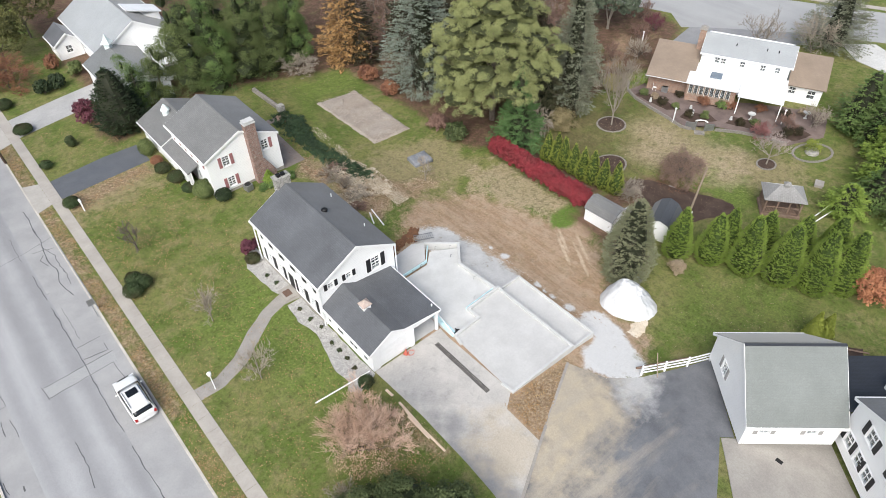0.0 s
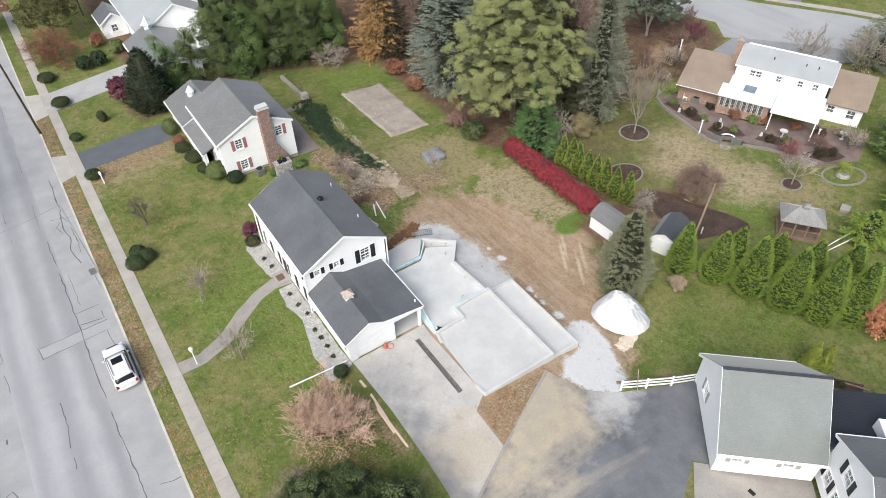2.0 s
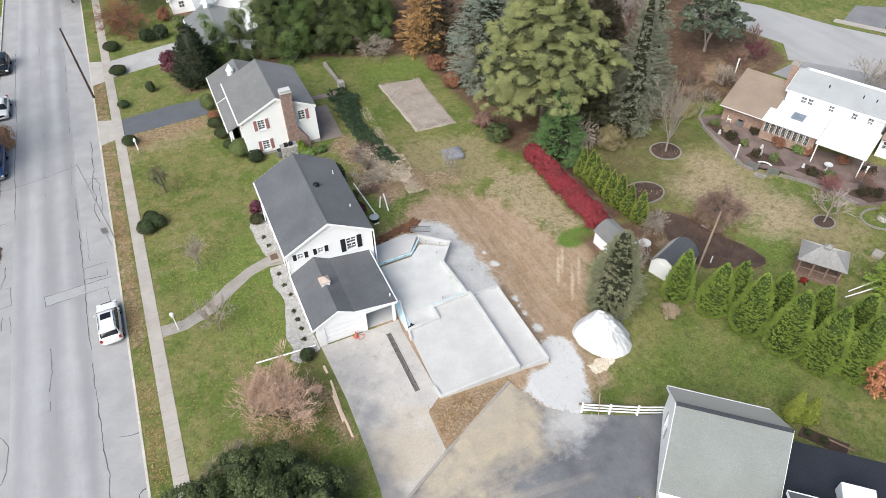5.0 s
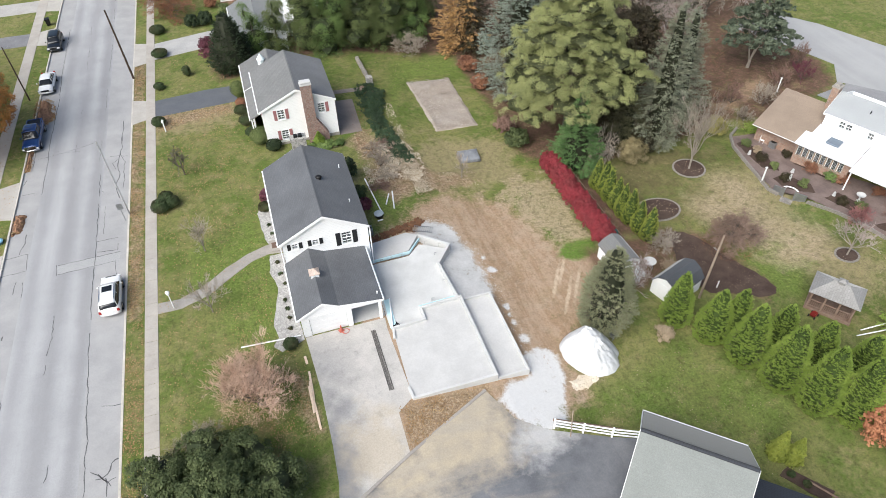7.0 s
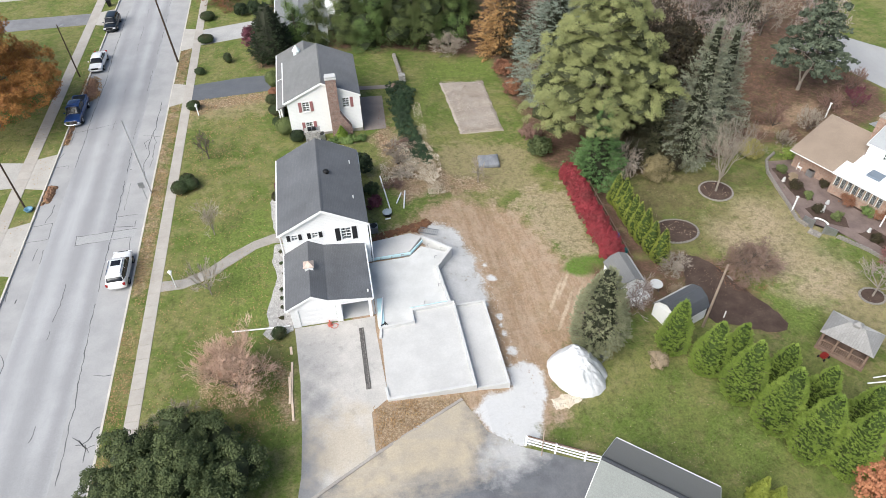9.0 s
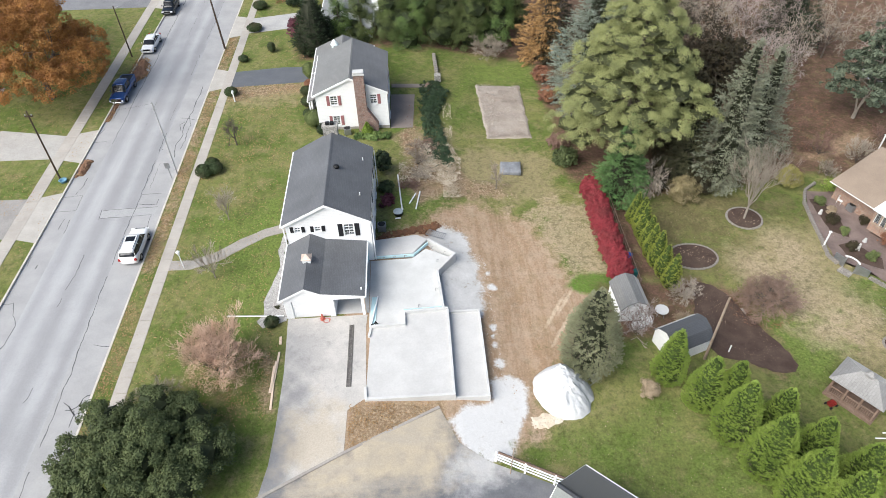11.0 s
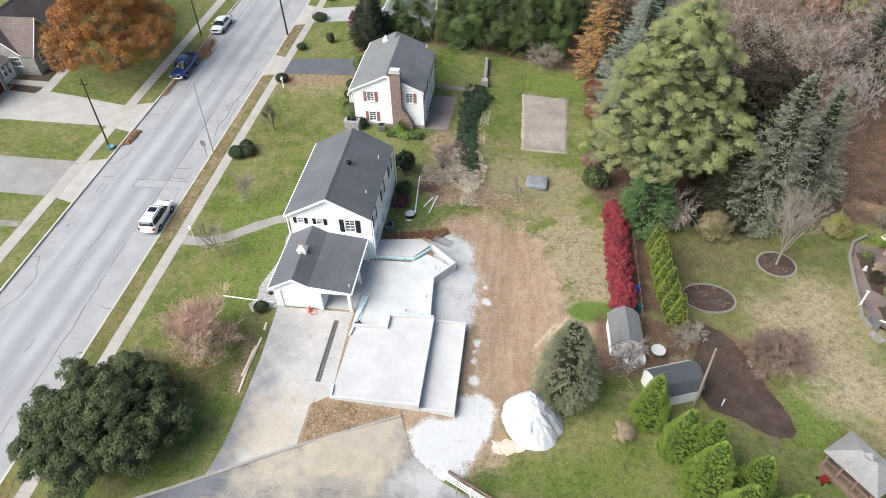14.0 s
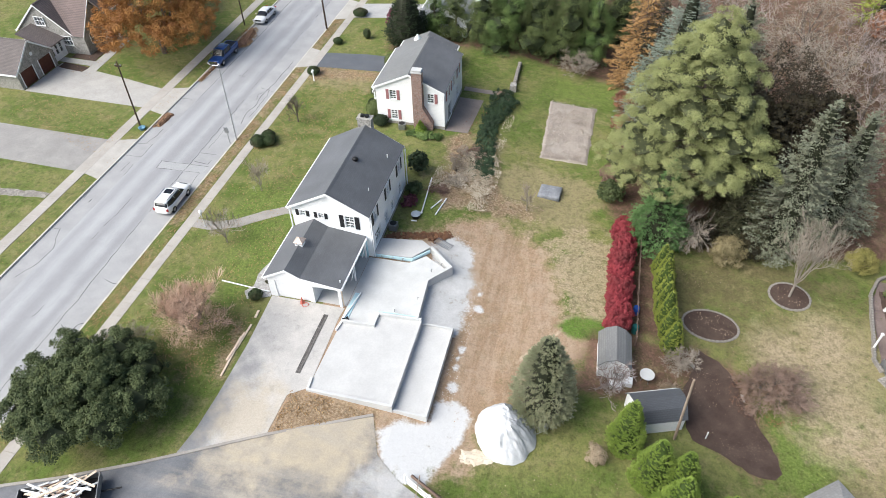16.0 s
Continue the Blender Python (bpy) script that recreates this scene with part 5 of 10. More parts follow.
# one lone shutter beside the upper window by the chimney
put("shutter", shared(("lone_shutter",), lambda: boxes((-0.17, 0.17, -0.045, -0.004, -0.62, 0.62))), RED_PAINT, h2, m=pose(7.55, 28.7, 3.85))
# pale west, charcoal east slope: sun and shade put into the shingle colours
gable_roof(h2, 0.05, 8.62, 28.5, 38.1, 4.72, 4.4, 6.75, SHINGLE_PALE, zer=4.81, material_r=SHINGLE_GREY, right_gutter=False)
bm = bmesh.new()
extrude(bm, [(4.95, 27.95, 0), (7.25, 27.95, 0), (7.25, 27.95, 0.9), (6.1, 27.95, 2.9), (6.1, 27.95, 7.25), (4.95, 27.95, 7.25)], (0, 0.74, 0))
chim = part("chimney", bm, BRICK, h2, "broad-shouldered red brick chimney")
part("chimney_cap", boxes((4.88, 6.17, 27.88, 28.76, 7.25, 7.38), (5.1, 5.95, 28.02, 28.62, 7.38, 7.5), (4.95, 6.1, 27.93, 28.71, 7.5, 7.6)), CONCRETE_WHITE, chim)
part("foundation_band", boxes((0.33, 8.52, 28.68, 37.92, -0.6, 0.3)), CONCRETE_OLD, h2)
# lower front roof and the garage wing with its cupola
slope(h2, "front_roof", (-1.05, 31.4, 2.35), (0.34, 31.4, 2.95), (0.34, 37.9, 2.95), (-1.05, 37.9, 2.35), SHINGLE_PALE)
part("front_wall", wall_bm(6.3, 2.3, 0.18, [(1.2, 1.3, 1.0, 1.2), (3.2, 1.3, 1.0, 1.2), (5.0, 1.1, 0.9, 2.0)]), SIDING_WHITE, h2, m=SIDES["W"](-0.75, 0, 0, 37.8))
for u in (1.2, 3.2):
    window(h2, SIDES["W"](-0.75, 0, 0, 37.8) @ pose(u, 0, 1.3), 1.0, 1.2, 2, 2)
part("front_door", boxes((-0.72, -0.66, 32.35, 33.25, 0, 2.05)), WHITE, h2)
part("porch_post", boxes((-0.98, -0.84, 31.45, 31.6, 0, 2.25)), WHITE, h2)
part("gutter", boxes((-1.17, -1.03, 31.4, 44.9, 2.14, 2.32)), WHITE, h2)
body(h2, -0.75, 6.2, 38.0, 44.6, 0, 2.3, SIDING_WHITE, {"W": [(2.0, 1.06, 2.4, 2.12), (5.0, 1.06, 2.4, 2.12)], "N": [(2, 1.4, 0.9, 1.1, 2, 2)]}, (2.6, 3.95), skip="S", gables="N")
for u in (2.0, 5.0):
    bm = bmesh.new()
    for k in range(4):
        box(bm, -1.2, 1.2, 0.05, 0.1, k * 0.53 + 0.01, k * 0.53 + 0.52)
    part("garage_door", bm, WHITE, h2, m=SIDES["W"](-0.75, 6.2, 38.0, 44.6) @ pose(u, 0, 0))
# wing roof split alike, a lit west and a shaded east shingle colour
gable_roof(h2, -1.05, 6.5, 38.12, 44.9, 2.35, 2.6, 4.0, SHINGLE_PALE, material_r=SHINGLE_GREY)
bm = bmesh.new()
lathe(bm, ((0.42, 0), (0.42, 0.75), (0.55, 0.78), (0.3, 1.15), (0.05, 1.5)), 8, (1.7, 42.1, 3.3))
part("cupola", bm, VERDIGRIS, h2, "pale octagonal cupola")

# far grey-roofed house behind the conifers
h3 = thing("house", 2.4, 62, 0, 0, "white rambling house with pale grey roofs and a small cupola", "house")
body(h3, -3.2, 3.6, -10.2, 0.4, 0, 2.7, SIDING_WHITE, {"S": [(2.2, 1.5, 1.6, 1.0, 3, 2), (5.0, 1.5, 1.6, 1.0, 3, 2)], "W": [(2.5, 1.4, 1.0, 1.2, 2, 2)]}, (0.0, 4.2))
gable_roof(h3, -3.5, 3.9, -10.5, 0.6, 2.7, 0.0, 4.4, SHINGLE_LIGHT_X)
body(h3, -1.0, 9.5, 0.5, 16.5, 0, 3.0, SIDING_WHITE, {"W": [(3, 1.5, 1.0, 1.2, 2, 2), (8, 1.5, 1.0, 1.2, 2, 2)]}, (4.2, 6.1))
# light west, dark east slope: the shade is coloured into the shingles
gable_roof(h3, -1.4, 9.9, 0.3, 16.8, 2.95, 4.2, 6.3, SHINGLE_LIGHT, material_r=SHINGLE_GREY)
body(h3, 3.7, 9.0, -6.2, 0.4, 0, 2.5, SIDING_WHITE, {"S": [(1.4, 1.3, 1.2, 1.3, 2, 2), (3.4, 1.3, 1.2, 1.3, 2, 2)]})
slope(h3, "sunroom_roof", (3.6, -6.5, 2.5), (9.3, -6.5, 2.5), (9.3, 0.4, 3.5), (3.6, 0.4, 3.5), WHITE_ROOF)
for x in (5.0, 6.8):
    part("skylight", boxes((x, x + 1.1, -5.2, -4.0, 2.75, 2.92)), BLACK_METAL, h3)
body(h3, -4.4, -1.1, 9.4, 13.4, 0, 2.3, SIDING_WHITE, {"W": [(2.0, 1.3, 0.9, 1.1, 2, 2)], "S": [(1.6, 1.3, 0.8, 1.0, 2, 2)]}, (-2.7, 3.5))
gable_roof(h3, -4.7, -0.9, 9.1, 13.7, 2.3, -2.7, 3.7, SHINGLE_GREY)
slope(h3, "dormer_roof", (5.0, 4.6, 6.0), (9.6, 4.6, 4.6), (9.6, 7.6, 4.6), (5.0, 7.6, 6.0), WHITE_ROOF)
part("dormer", boxes((6.2, 9.3, 4.9, 7.3, 3.4, 4.55)), SIDING_WHITE, h3)
bm = bmesh.new()
lathe(bm, ((0.5, 0), (0.5, 0.7), (0.85, 0.75), (0.35, 1.3), (0.04, 1.9)), 4, (0.0, -0.8, 4.2))
part("cupola", bm, VERDIGRIS, h3, "pale green copper cupola")

# tan-roofed house at the back, local +X towards its garden
h4 = thing("house", 60, 8, land(60), -155.2, "white and brick house with tan and pale grey roofs", "house")
body(h4, -6.5, 0.9, -8.0, -2.6, 0, 2.4, BRICK_TAN, {}, (-4.7, 4.2))
gable_roof(h4, -6.8, 2.0, -8.3, -2.4, 2.5, -4.7, 4.5, SHINGLE_TAN, fascia=False)
part("eave_gutter", boxes((2.0, 2.06, -8.3, -3.1, 2.4, 2.47)), WHITE, h4)
body(h4, -8.6, -1.9, -2.3, 8.4, 0, 5.0, SIDING_WHITE, {"E": [(u, 4.25, 0.6, 0.75, 2, 2) for u in (2.0, 2.75, 5.1, 7.6, 9.3)]}, (-4.8, 6.3))
gable_roof(h4, -9.0, -1.6, -2.5, 8.7, 4.4, -4.8, 6.5, SHINGLE_LIGHT, zer=5.1)
body(h4, -1.89, 2.0, -2.9, 3.1, 0, 2.6, BRICK_TAN, {"E": [(0.5 + k * 0.66, 1.75, 0.5, 1.35, 1, 1) for k in range(8)]}, skip="W", trim=PALE_POLE)
slope(h4, "sunroom_roof", (-1.89, -3.1, 3.5), (2.3, -3.1, 2.62), (2.3, 3.3, 2.62), (-1.89, 3.3, 3.5), WHITE_ROOF)
part("skylight", boxes((-0.6, 0.7, -0.5, 0.9, 3.05, 3.26)), paint("skylight_glass", (0.16, 0.20, 0.25), 0.1), h4, "blue-grey skylight")
slope(h4, "terrace_awning", (-1.89, 3.35, 3.25), (3.1, 3.35, 2.55), (3.1, 8.7, 2.55), (-1.89, 8.7, 3.25), WHITE_ROOF)
for y in (3.6, 8.5):
    part("awning_post", boxes((2.9, 3.02, y - 0.06, y + 0.06, 0, 2.5)), WHITE, h4)
body(h4, -9.4, -2.8, 8.8, 13.0, 0, 2.6, SIDING_WHITE, {"E": [(0.7, 1.6, 0.8, 0.9, 2, 2), (3.0, 1.4, 0.9, 1.1, 2, 2)]}, (-7.6, 4.3))
gable_roof(h4, -9.8, -2.3, 8.72, 13.3, 2.5, -7.6, 4.55, SHINGLE_TAN, fascia=False)
part("chimney", boxes((-4.9, -3.9, -3.3, -2.55, 0, 7.0)), BRICK_TAN, h4, "orange brick chimney")
part("chimney_cap", boxes((-5.0, -3.8, -3.4, -2.45, 7.0, 7.15), (-4.7, -4.1, -3.15, -2.7, 7.15, 7.4)), CONCRETE_OLD, h4)
for y in (1.5, 5.2, 6.6):
    bm = bmesh.new()
    rod(bm, (-3.4, y, 5.6), (-3.4, y, 6.2), 0.06)
    part("vent_pipe", bm, BLACK_METAL, h4)

# barn-roofed outbuilding and the joined house by the asphalt yard
h5 = thing("outbuilding", 19.1, -19.7, -0.9, -131.8, "white gabled outbuilding with grey-green roof, rear slope coloured dark for shade", "outbuilding")
body(h5, -4.0, 4.0, 0.15, 7.0, 0, 2.7, SIDING_WHITE, {"S": [(2.6, 2.0, 0.8, 1.1, 2, 3, True, 0.3)], "E": [(1.4, 1.9, 0.75, 0.9, 2, 2, True, 0.3), (4.8, 1.9, 0.75, 0.9, 2, 2, True, 0.3)]}, (0, 6.5),
     shutters=surface("grey_shutter_paint", (0.304, 0.296, 0.288), (0.352, 0.344, 0.336), 3, 20))
# rear slope faces away from the sun; its shade is put into a navy shingle
gable_roof(h5, -4.3, 4.3, -0.1, 7.1, 2.72, 0, 6.78, SHINGLE_NAVY_SHADE, material_r=SHINGLE_BARN)
h6 = thing("house", 19.1, -19.7, -0.9, -131.8, "white house with dark shutters beside the asphalt yard", "house")
body(h6, 3.5, 11.5, 7.35, 16, 0, 5.0, SIDING_WHITE, {
    "S": [(1.1, 1.7, 0.8, 1.2, 2, 2, True, 0.35), (2.6, 1.7, 0.8, 1.2, 2, 2), (3.8, 1.7, 0.8, 1.2, 2, 2, True, 0.35), (2.4, 4.2, 0.9, 1.2, 2, 2, True, 0.4), (5.6, 4.2, 0.9, 1.2, 2, 2, True, 0.4)]}, (7.5, 7.1), shutters=BLACK_PAINT)
gable_roof(h6, 3.2, 11.8, 7.15, 16.2, 4.9, 7.5, 7.3, SHINGLE_GREY)
body(h6, -1.9, 3.45, 7.6, 15, 0, 2.6, SIDING_WHITE, {}, skip="E")
# same north-east facing; dark blue shingle with the shade coloured in
slope(h6, "wing_roof", (-2.2, 7.12, 2.6), (3.49, 7.12, 3.7), (3.49, 15.2, 3.7), (-2.2, 15.2, 2.6), SHINGLE_NAVY_SHADE)
part("dormer", boxes((1.2, 3.4, 10.6, 12.6, 3.2, 4.3)), SIDING_WHITE, h6)

# stone house with two garage doors across the street
h7 = thing("house", -47.4, 26.4, -0.1, 0, "grey fieldstone house with brown roofs and two garage doors", "house")
# garage block: gable towards the street, ridge along X (local Y after the turn)
gar = thing("garage", -47.4, 29.6, -0.1, 90, "fieldstone garage with two dark brown doors", "garage")
body(gar, -3.5, 3.5, 0.0, 9.0, 0, 2.35, STONE, {"S": [(1.75, 1.05, 2.3, 2.1), (5.2, 1.05, 2.3, 2.1)]}, (0, 5.0))
gable_roof(gar, -3.8, 3.8, -0.25, 9.2, 2.3, 0, 5.3, SHINGLE_BROWN)
BROWN_DOOR = surface("brown_garage_door_paint", (0.08, 0.026, 0.016), (0.104, 0.036, 0.022), 2, 18, 0.5, 0.1)
for u in (-1.75, 1.7):
    bm = bmesh.new()
    for k in range(4):
        box(bm, u - 1.15, u + 1.15, 0.06, 0.11, k * 0.525 + 0.01, k * 0.525 + 0.515)
    part("garage_door", bm, BROWN_DOOR, gar, "dark brown garage door")
    for s in (-1.21, 1.21):
        part("door_trim", boxes((u + s - 0.07, u + s + 0.07, -0.04, -0.003, 0, 2.2)), WHITE, gar)
bm = bmesh.new()
rod(bm, (0, -0.05, 3.4), (0, 0.05, 3.4), 0.25, sides=16)
part("round_vent", bm, WHITE, gar)
body(h7, -7.5, 0.9, 10.0, 24.0, 0, 3.0, STONE, {"E": [(9.5, 1.6, 1.2, 1.2, 2, 2)], "S": [(7.4, 1.9, 1.5, 1.2, 3, 2), (4.2, 4.5, 1.4, 1.1, 3, 2)]}, (-3.3, 6.6), thick=0.3)
gable_roof(h7, -7.9, 1.3, 9.8, 24.2, 2.9, -3.3, 6.9, SHINGLE_BROWN)
# cross wing with its gable to the street
east = pose(2.8, 10.0, 0, 0, 0, 90)
part("wall", wall_bm(5.8, 3.0, 0.3, [(1.8, 1.9, 1.2, 1.3)], [(0, 3.001), (5.8, 3.001), (2.9, 6.5)]), STONE, h7, m=east)
window(h7, east @ pose(1.8, 0, 1.9), 1.2, 1.3, 2, 2)
part("wall", wall_bm(1.59, 3.0, 0.3, []), STONE, h7, m=pose(0.905, 10.0, 0))
part("wall", wall_bm(1.59, 3.0, 0.3, []), STONE, h7, m=pose(2.495, 15.8, 0, 0, 0, 180))
for sg in (-1, 1):
    slope(h7, "roof_slope", (3.1, 12.9 + sg * 3.2, 2.8), (3.1, 12.9, 6.8), (-3.2, 12.9, 6.8), (0.9, 12.9 + sg * 3.2, 2.8), SHINGLE_BROWN_X)
    bm = bmesh.new()
    extrude(bm, [(3.1, 12.9 + sg * 3.25, 2.62), (3.1, 12.9 + sg * 3.25, 2.84), (3.1, 12.9, 6.86), (3.1, 12.9, 6.62)], (0.05, 0, 0))
    part("rake_board", bm, WHITE, h7)
part("front_door", boxes((2.81, 2.86, 13.9, 15.2, 0.36, 2.5)), WHITE, h7)
for y in (13.6, 15.4):
    part("porch_column", boxes((4.0, 4.2, y - 0.1, y + 0.1, 0.3, 2.5)), WHITE, h7)
slope(h7, "porch_roof", (2.85, 13.3, 3.0), (4.4, 13.3, 2.5), (4.4, 15.7, 2.5), (2.85, 15.7, 3.0), SHINGLE_BROWN_X)
part("front_step", boxes((2.85, 4.5, 13.3, 15.8, 0, 0.32), (4.5, 4.9, 13.6, 15.5, 0, 0.16)), CONCRETE_OLD, h7)
# low link to the garage
body(h7, -5.0, -0.7, 6.72, 9.99, 0, 2.4, WHITE, {"E": [(0.65 + k * 0.85, 1.45, 0.6, 1.4, 1, 2) for k in range(3)]}, skip="NS")
slope(h7, "link_roof", (-5.0, 6.72, 4.0), (-0.35, 6.72, 2.4), (-0.35, 9.99, 2.4), (-5.0, 9.99, 4.0), SHINGLE_BROWN)


# ---- the new foundation ----
f = thing("foundation", 0, 0, 0, 0, "newly poured white concrete foundation for a house extension", "foundation")


def strip(name, pts, width, z0, z1, material, label="", closed=False):
    """Concrete wall along plan points, one mesh for each straight run."""
    pairs = list(zip(pts, pts[1:] + (pts[:1] if closed else [])))
    for k, (a, b) in enumerate(pairs[:len(pts) if closed else len(pts) - 1]):
        a, b = Vector((*a, z0)), Vector((*b, z0))
        d = (b - a).normalized()
        s = Vector((-d.y, d.x, 0)) * width / 2
        e = d * width * 0.498
        bm = bmesh.new()
        extrude(bm, [a - e + s, b + e + s, b + e - s, a - e - s], (0, 0, z1 - z0 + 0.004 * (k % 3)))
        part(name, bm, material, f, label)


def pad(name, outline, z0, z1, material, label=""):
    bm = bmesh.new()
    extrude(bm, [(x, y, z1) for x, y in outline], (0, 0, z0 - z1))
    return part(name, bm, material, f, label)


pad("garage_slab", [(6.65, -8.97), (13.4, -8.97), (13.4, -0.4), (9.8, -0.5), (9.8, -1.7), (6.9, -1.9)], -0.9, 0.045, CONCRETE, "smooth pale garage slab")
strip("foundation_wall", [(6.75, -9.02), (13.5, -9.02), (13.5, -0.35)], 0.22, -1.1, 0.22, CONCRETE_WHITE)
strip("foundation_wall", [(13.45, -0.3), (9.75, -0.45), (9.75, -1.75), (7.15, -1.9)], 0.22, -1.0, 0.34, CONCRETE_WHITE)
strip("stub_wall", [(6.95, -1.9), (6.8, -2.8)], 0.2, -0.6, 0.22, CONCRETE_WHITE)
strip("stub_wall", [(6.7, -8.97), (6.62, -8.0)], 0.2, -0.6, 0.2, CONCRETE_WHITE)
pad("porch_slab", [(13.62, -8.92), (16.2, -8.92), (16.2, -0.25), (13.62, -0.25)], -1.4, -0.5, CONCRETE, "long narrow lower slab")
strip("porch_wall", [(13.7, -0.2), (16.25, -0.2), (16.25, -9.02), (13.7, -9.02)], 0.16, -1.5, -0.28, CONCRETE_WHITE)
# the lower room of the extension with foam-lined walls
pad("room_slab", [(6.75, 6.2), (10.6, 6.3), (11.9, 7.5), (14.3, 6.1), (12.8, 4.3), (13.2, -0.2), (9.85, -0.3), (9.85, -1.55), (6.75, -1.6)], -1.2, 0.05, CONCRETE_WHITE, "white chalky slab with faint stains")
strip("foundation_wall", [(12.2, 8.5), (14.55, 6.35), (12.85, 4.25), (13.15, -0.2)], 0.24, -1.3, 0.36, CONCRETE_WHITE)
pad("raised_slab", [(7.15, 6.55), (10.7, 6.7), (12.1, 8.5), (11.1, 9.2), (7.15, 8.7)], -1.2, 0.36, CONCRETE, "grey upper slab behind the house")
strip("foam_board", [(7.0, 6.48), (10.75, 6.58), (12.1, 8.05)], 0.09, 0.02, 0.33, FOAM_BLUE, "pale blue foam edge board")
strip("foam_board", [(7.05, -1.55), (7.2, 1.3)], 0.5, 0.0, 0.12, FOAM_BLUE, "pale blue foam board on the slab edge")
strip("foam_board", [(9.7, -1.5), (9.7, -0.25), (13.0, -0.1)], 0.07, 0.0, 0.31, FOAM_BLUE)
for k, (x, y) in enumerate(((7.9, 6.3), (8.9, 6.35), (9.9, 6.4), (12.5, 7.4), (13.6, 6.6), (12.9, 5.6), (12.6, 2.0), (11.0, 0.2))):
    bm = bmesh.new()
    rod(bm, (x, y, 0.05), (x, y, 0.40), 0.02, sides=6)
    rod(bm, (x, y, 0.40), (x + 0.2, y - 0.08, 0.42), 0.02, sides=6)
    part("anchor_strap", bm, METAL_GREY, f)
bm = bmesh.new()
rod(bm, (6.95, -1.75, 0.2), (7.5, 1.5, 0.25), 0.06)
tagged(part("drain_pipe", bm, WHITE), "white plastic pipe lying on the new slab", "pipe")
bm = bmesh.new()
for k in range(4):
    a = k * 0.8
    rod(bm, (6.95 + 0.2 * k, -1.75, 0.34), (6.95 + 0.2 * k + 0.3 * math.cos(a), -1.75 + 0.3 * math.sin(a), 0.42), 0.05, sides=6)
tagged(part("tool_heap", bm, BLACK_METAL), "small heap of dark tools on the wall", "tools")
trench = part("drain_channel", boxes((5.1, 5.2, -7.7, -1.4, 0.0, 0.06), (5.4, 5.5, -7.7, -1.4, 0.0, 0.06)), surface("dusty_channel_metal", (0.08, 0.076, 0.072), (0.16, 0.148, 0.136), 1.5, 12, 0.8, 0.1))
tagged(trench, "long dark channel set in the driveway", "drain channel")
tagged(part("channel_bed", boxes((5.21, 5.39, -7.7, -1.4, 0.0, 0.03)), surface("damp_grit", (0.096, 0.088, 0.084), (0.16, 0.148, 0.14), 2, 14)), "damp grit in the driveway channel", "drain channel")
# bank of turned earth behind the upper slab
rng = random.Random(3)
bm = bmesh.new()
for k in range(260):
    t = rng.random()
    x, y = 7.4 + 6.0 * t + rng.gauss(0, 0.2), 9.4 + 1.9 * t + rng.gauss(0, 0.25)
    r = rng.uniform(0.08, 0.3)
    mat_ = pose(x, y, land(x) + 0.02, rng.uniform(0, 360), rng.uniform(0, 360), 0)
    bmesh.ops.create_icosphere(bm, subdivisions=1, radius=r, matrix=mat_ @ Matrix.Diagonal((1, rng.uniform(0.5, 1), 0.7, 1)))
tagged(part("earth_bank", bm, surface("turned_red_earth", (0.192, 0.096, 0.052), (0.136, 0.072, 0.044), 2, 10, 0.95, 0.8)), "bank of dark turned earth along the dig", "earth", kind="stuff")
# grating lying on the bank
g = thing("metal_grating", 13.0, 9.8, land(13) + 0.25, -25, "grey metal grating leaning on the bank", "grating")
for k in range(10):
    part("bar", boxes((-0.9 + k * 0.2, -0.86 + k * 0.2, -0.35, 0.35, 0, 0.04)), METAL_GREY, g)
part("rail", boxes((-0.92, 0.96, -0.4, -0.36, 0, 0.05)), METAL_GREY, g)
part("rail", boxes((-0.92, 0.96, 0.36, 0.4, 0, 0.05)), METAL_GREY, g)


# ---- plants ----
# near-black core colour stands in for the shade deep inside a crown
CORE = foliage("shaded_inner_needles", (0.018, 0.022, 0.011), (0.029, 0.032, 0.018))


def sprigs(pts, normals, size, rng, aspect=1.6, tilt=0.6):
    """Leaf cards, each a folded pair of faces, near the points and roughly facing the normals."""
    n = len(pts)
    nor = normals + rng.normal(0, tilt, (n, 3))
    nor /= np.linalg.norm(nor, axis=1, keepdims=True) + 1e-9
    ref = rng.normal(0, 1, (n, 3))
    a = np.cross(nor, ref)
    a /= np.linalg.norm(a, axis=1, keepdims=True) + 1e-9
    b = np.cross(nor, a)
    s = size * rng.uniform(0.55, 1.25, (n, 1))
    a, b = a * s * aspect, b * s
    lift = nor * s * 0.35
    v = np.stack([pts - a, pts - b * 0.9 - lift * 0.3, pts + a - lift, pts + b * 0.9 - lift * 0.3], 1).reshape(-1, 3)
    f = np.arange(n * 4).reshape(n, 4)
    return v, f


def sprays(pts, along, size, rng, aspect=2.6, flat=0.5):
    """Long narrow sprigs that point along a direction, for needles and stems."""
    n = len(pts)
    d = along + rng.normal(0, 0.35, (n, 3))
    d /= np.linalg.norm(d, axis=1, keepdims=True) + 1e-9
    up = np.tile(np.array([0, 0, 1.0]), (n, 1)) + rng.normal(0, flat, (n, 3))
    w = np.cross(d, up)
    w /= np.linalg.norm(w, axis=1, keepdims=True) + 1e-9
    s = size * rng.uniform(0.6, 1.3, (n, 1))
    d, w = d * s * aspect, w * s * 0.5
    v = np.stack([pts - d * 0.4, pts - w, pts + d * 0.6, pts + w], 1).reshape(-1, 3)
    return v, np.arange(n * 4).reshape(n, 4)


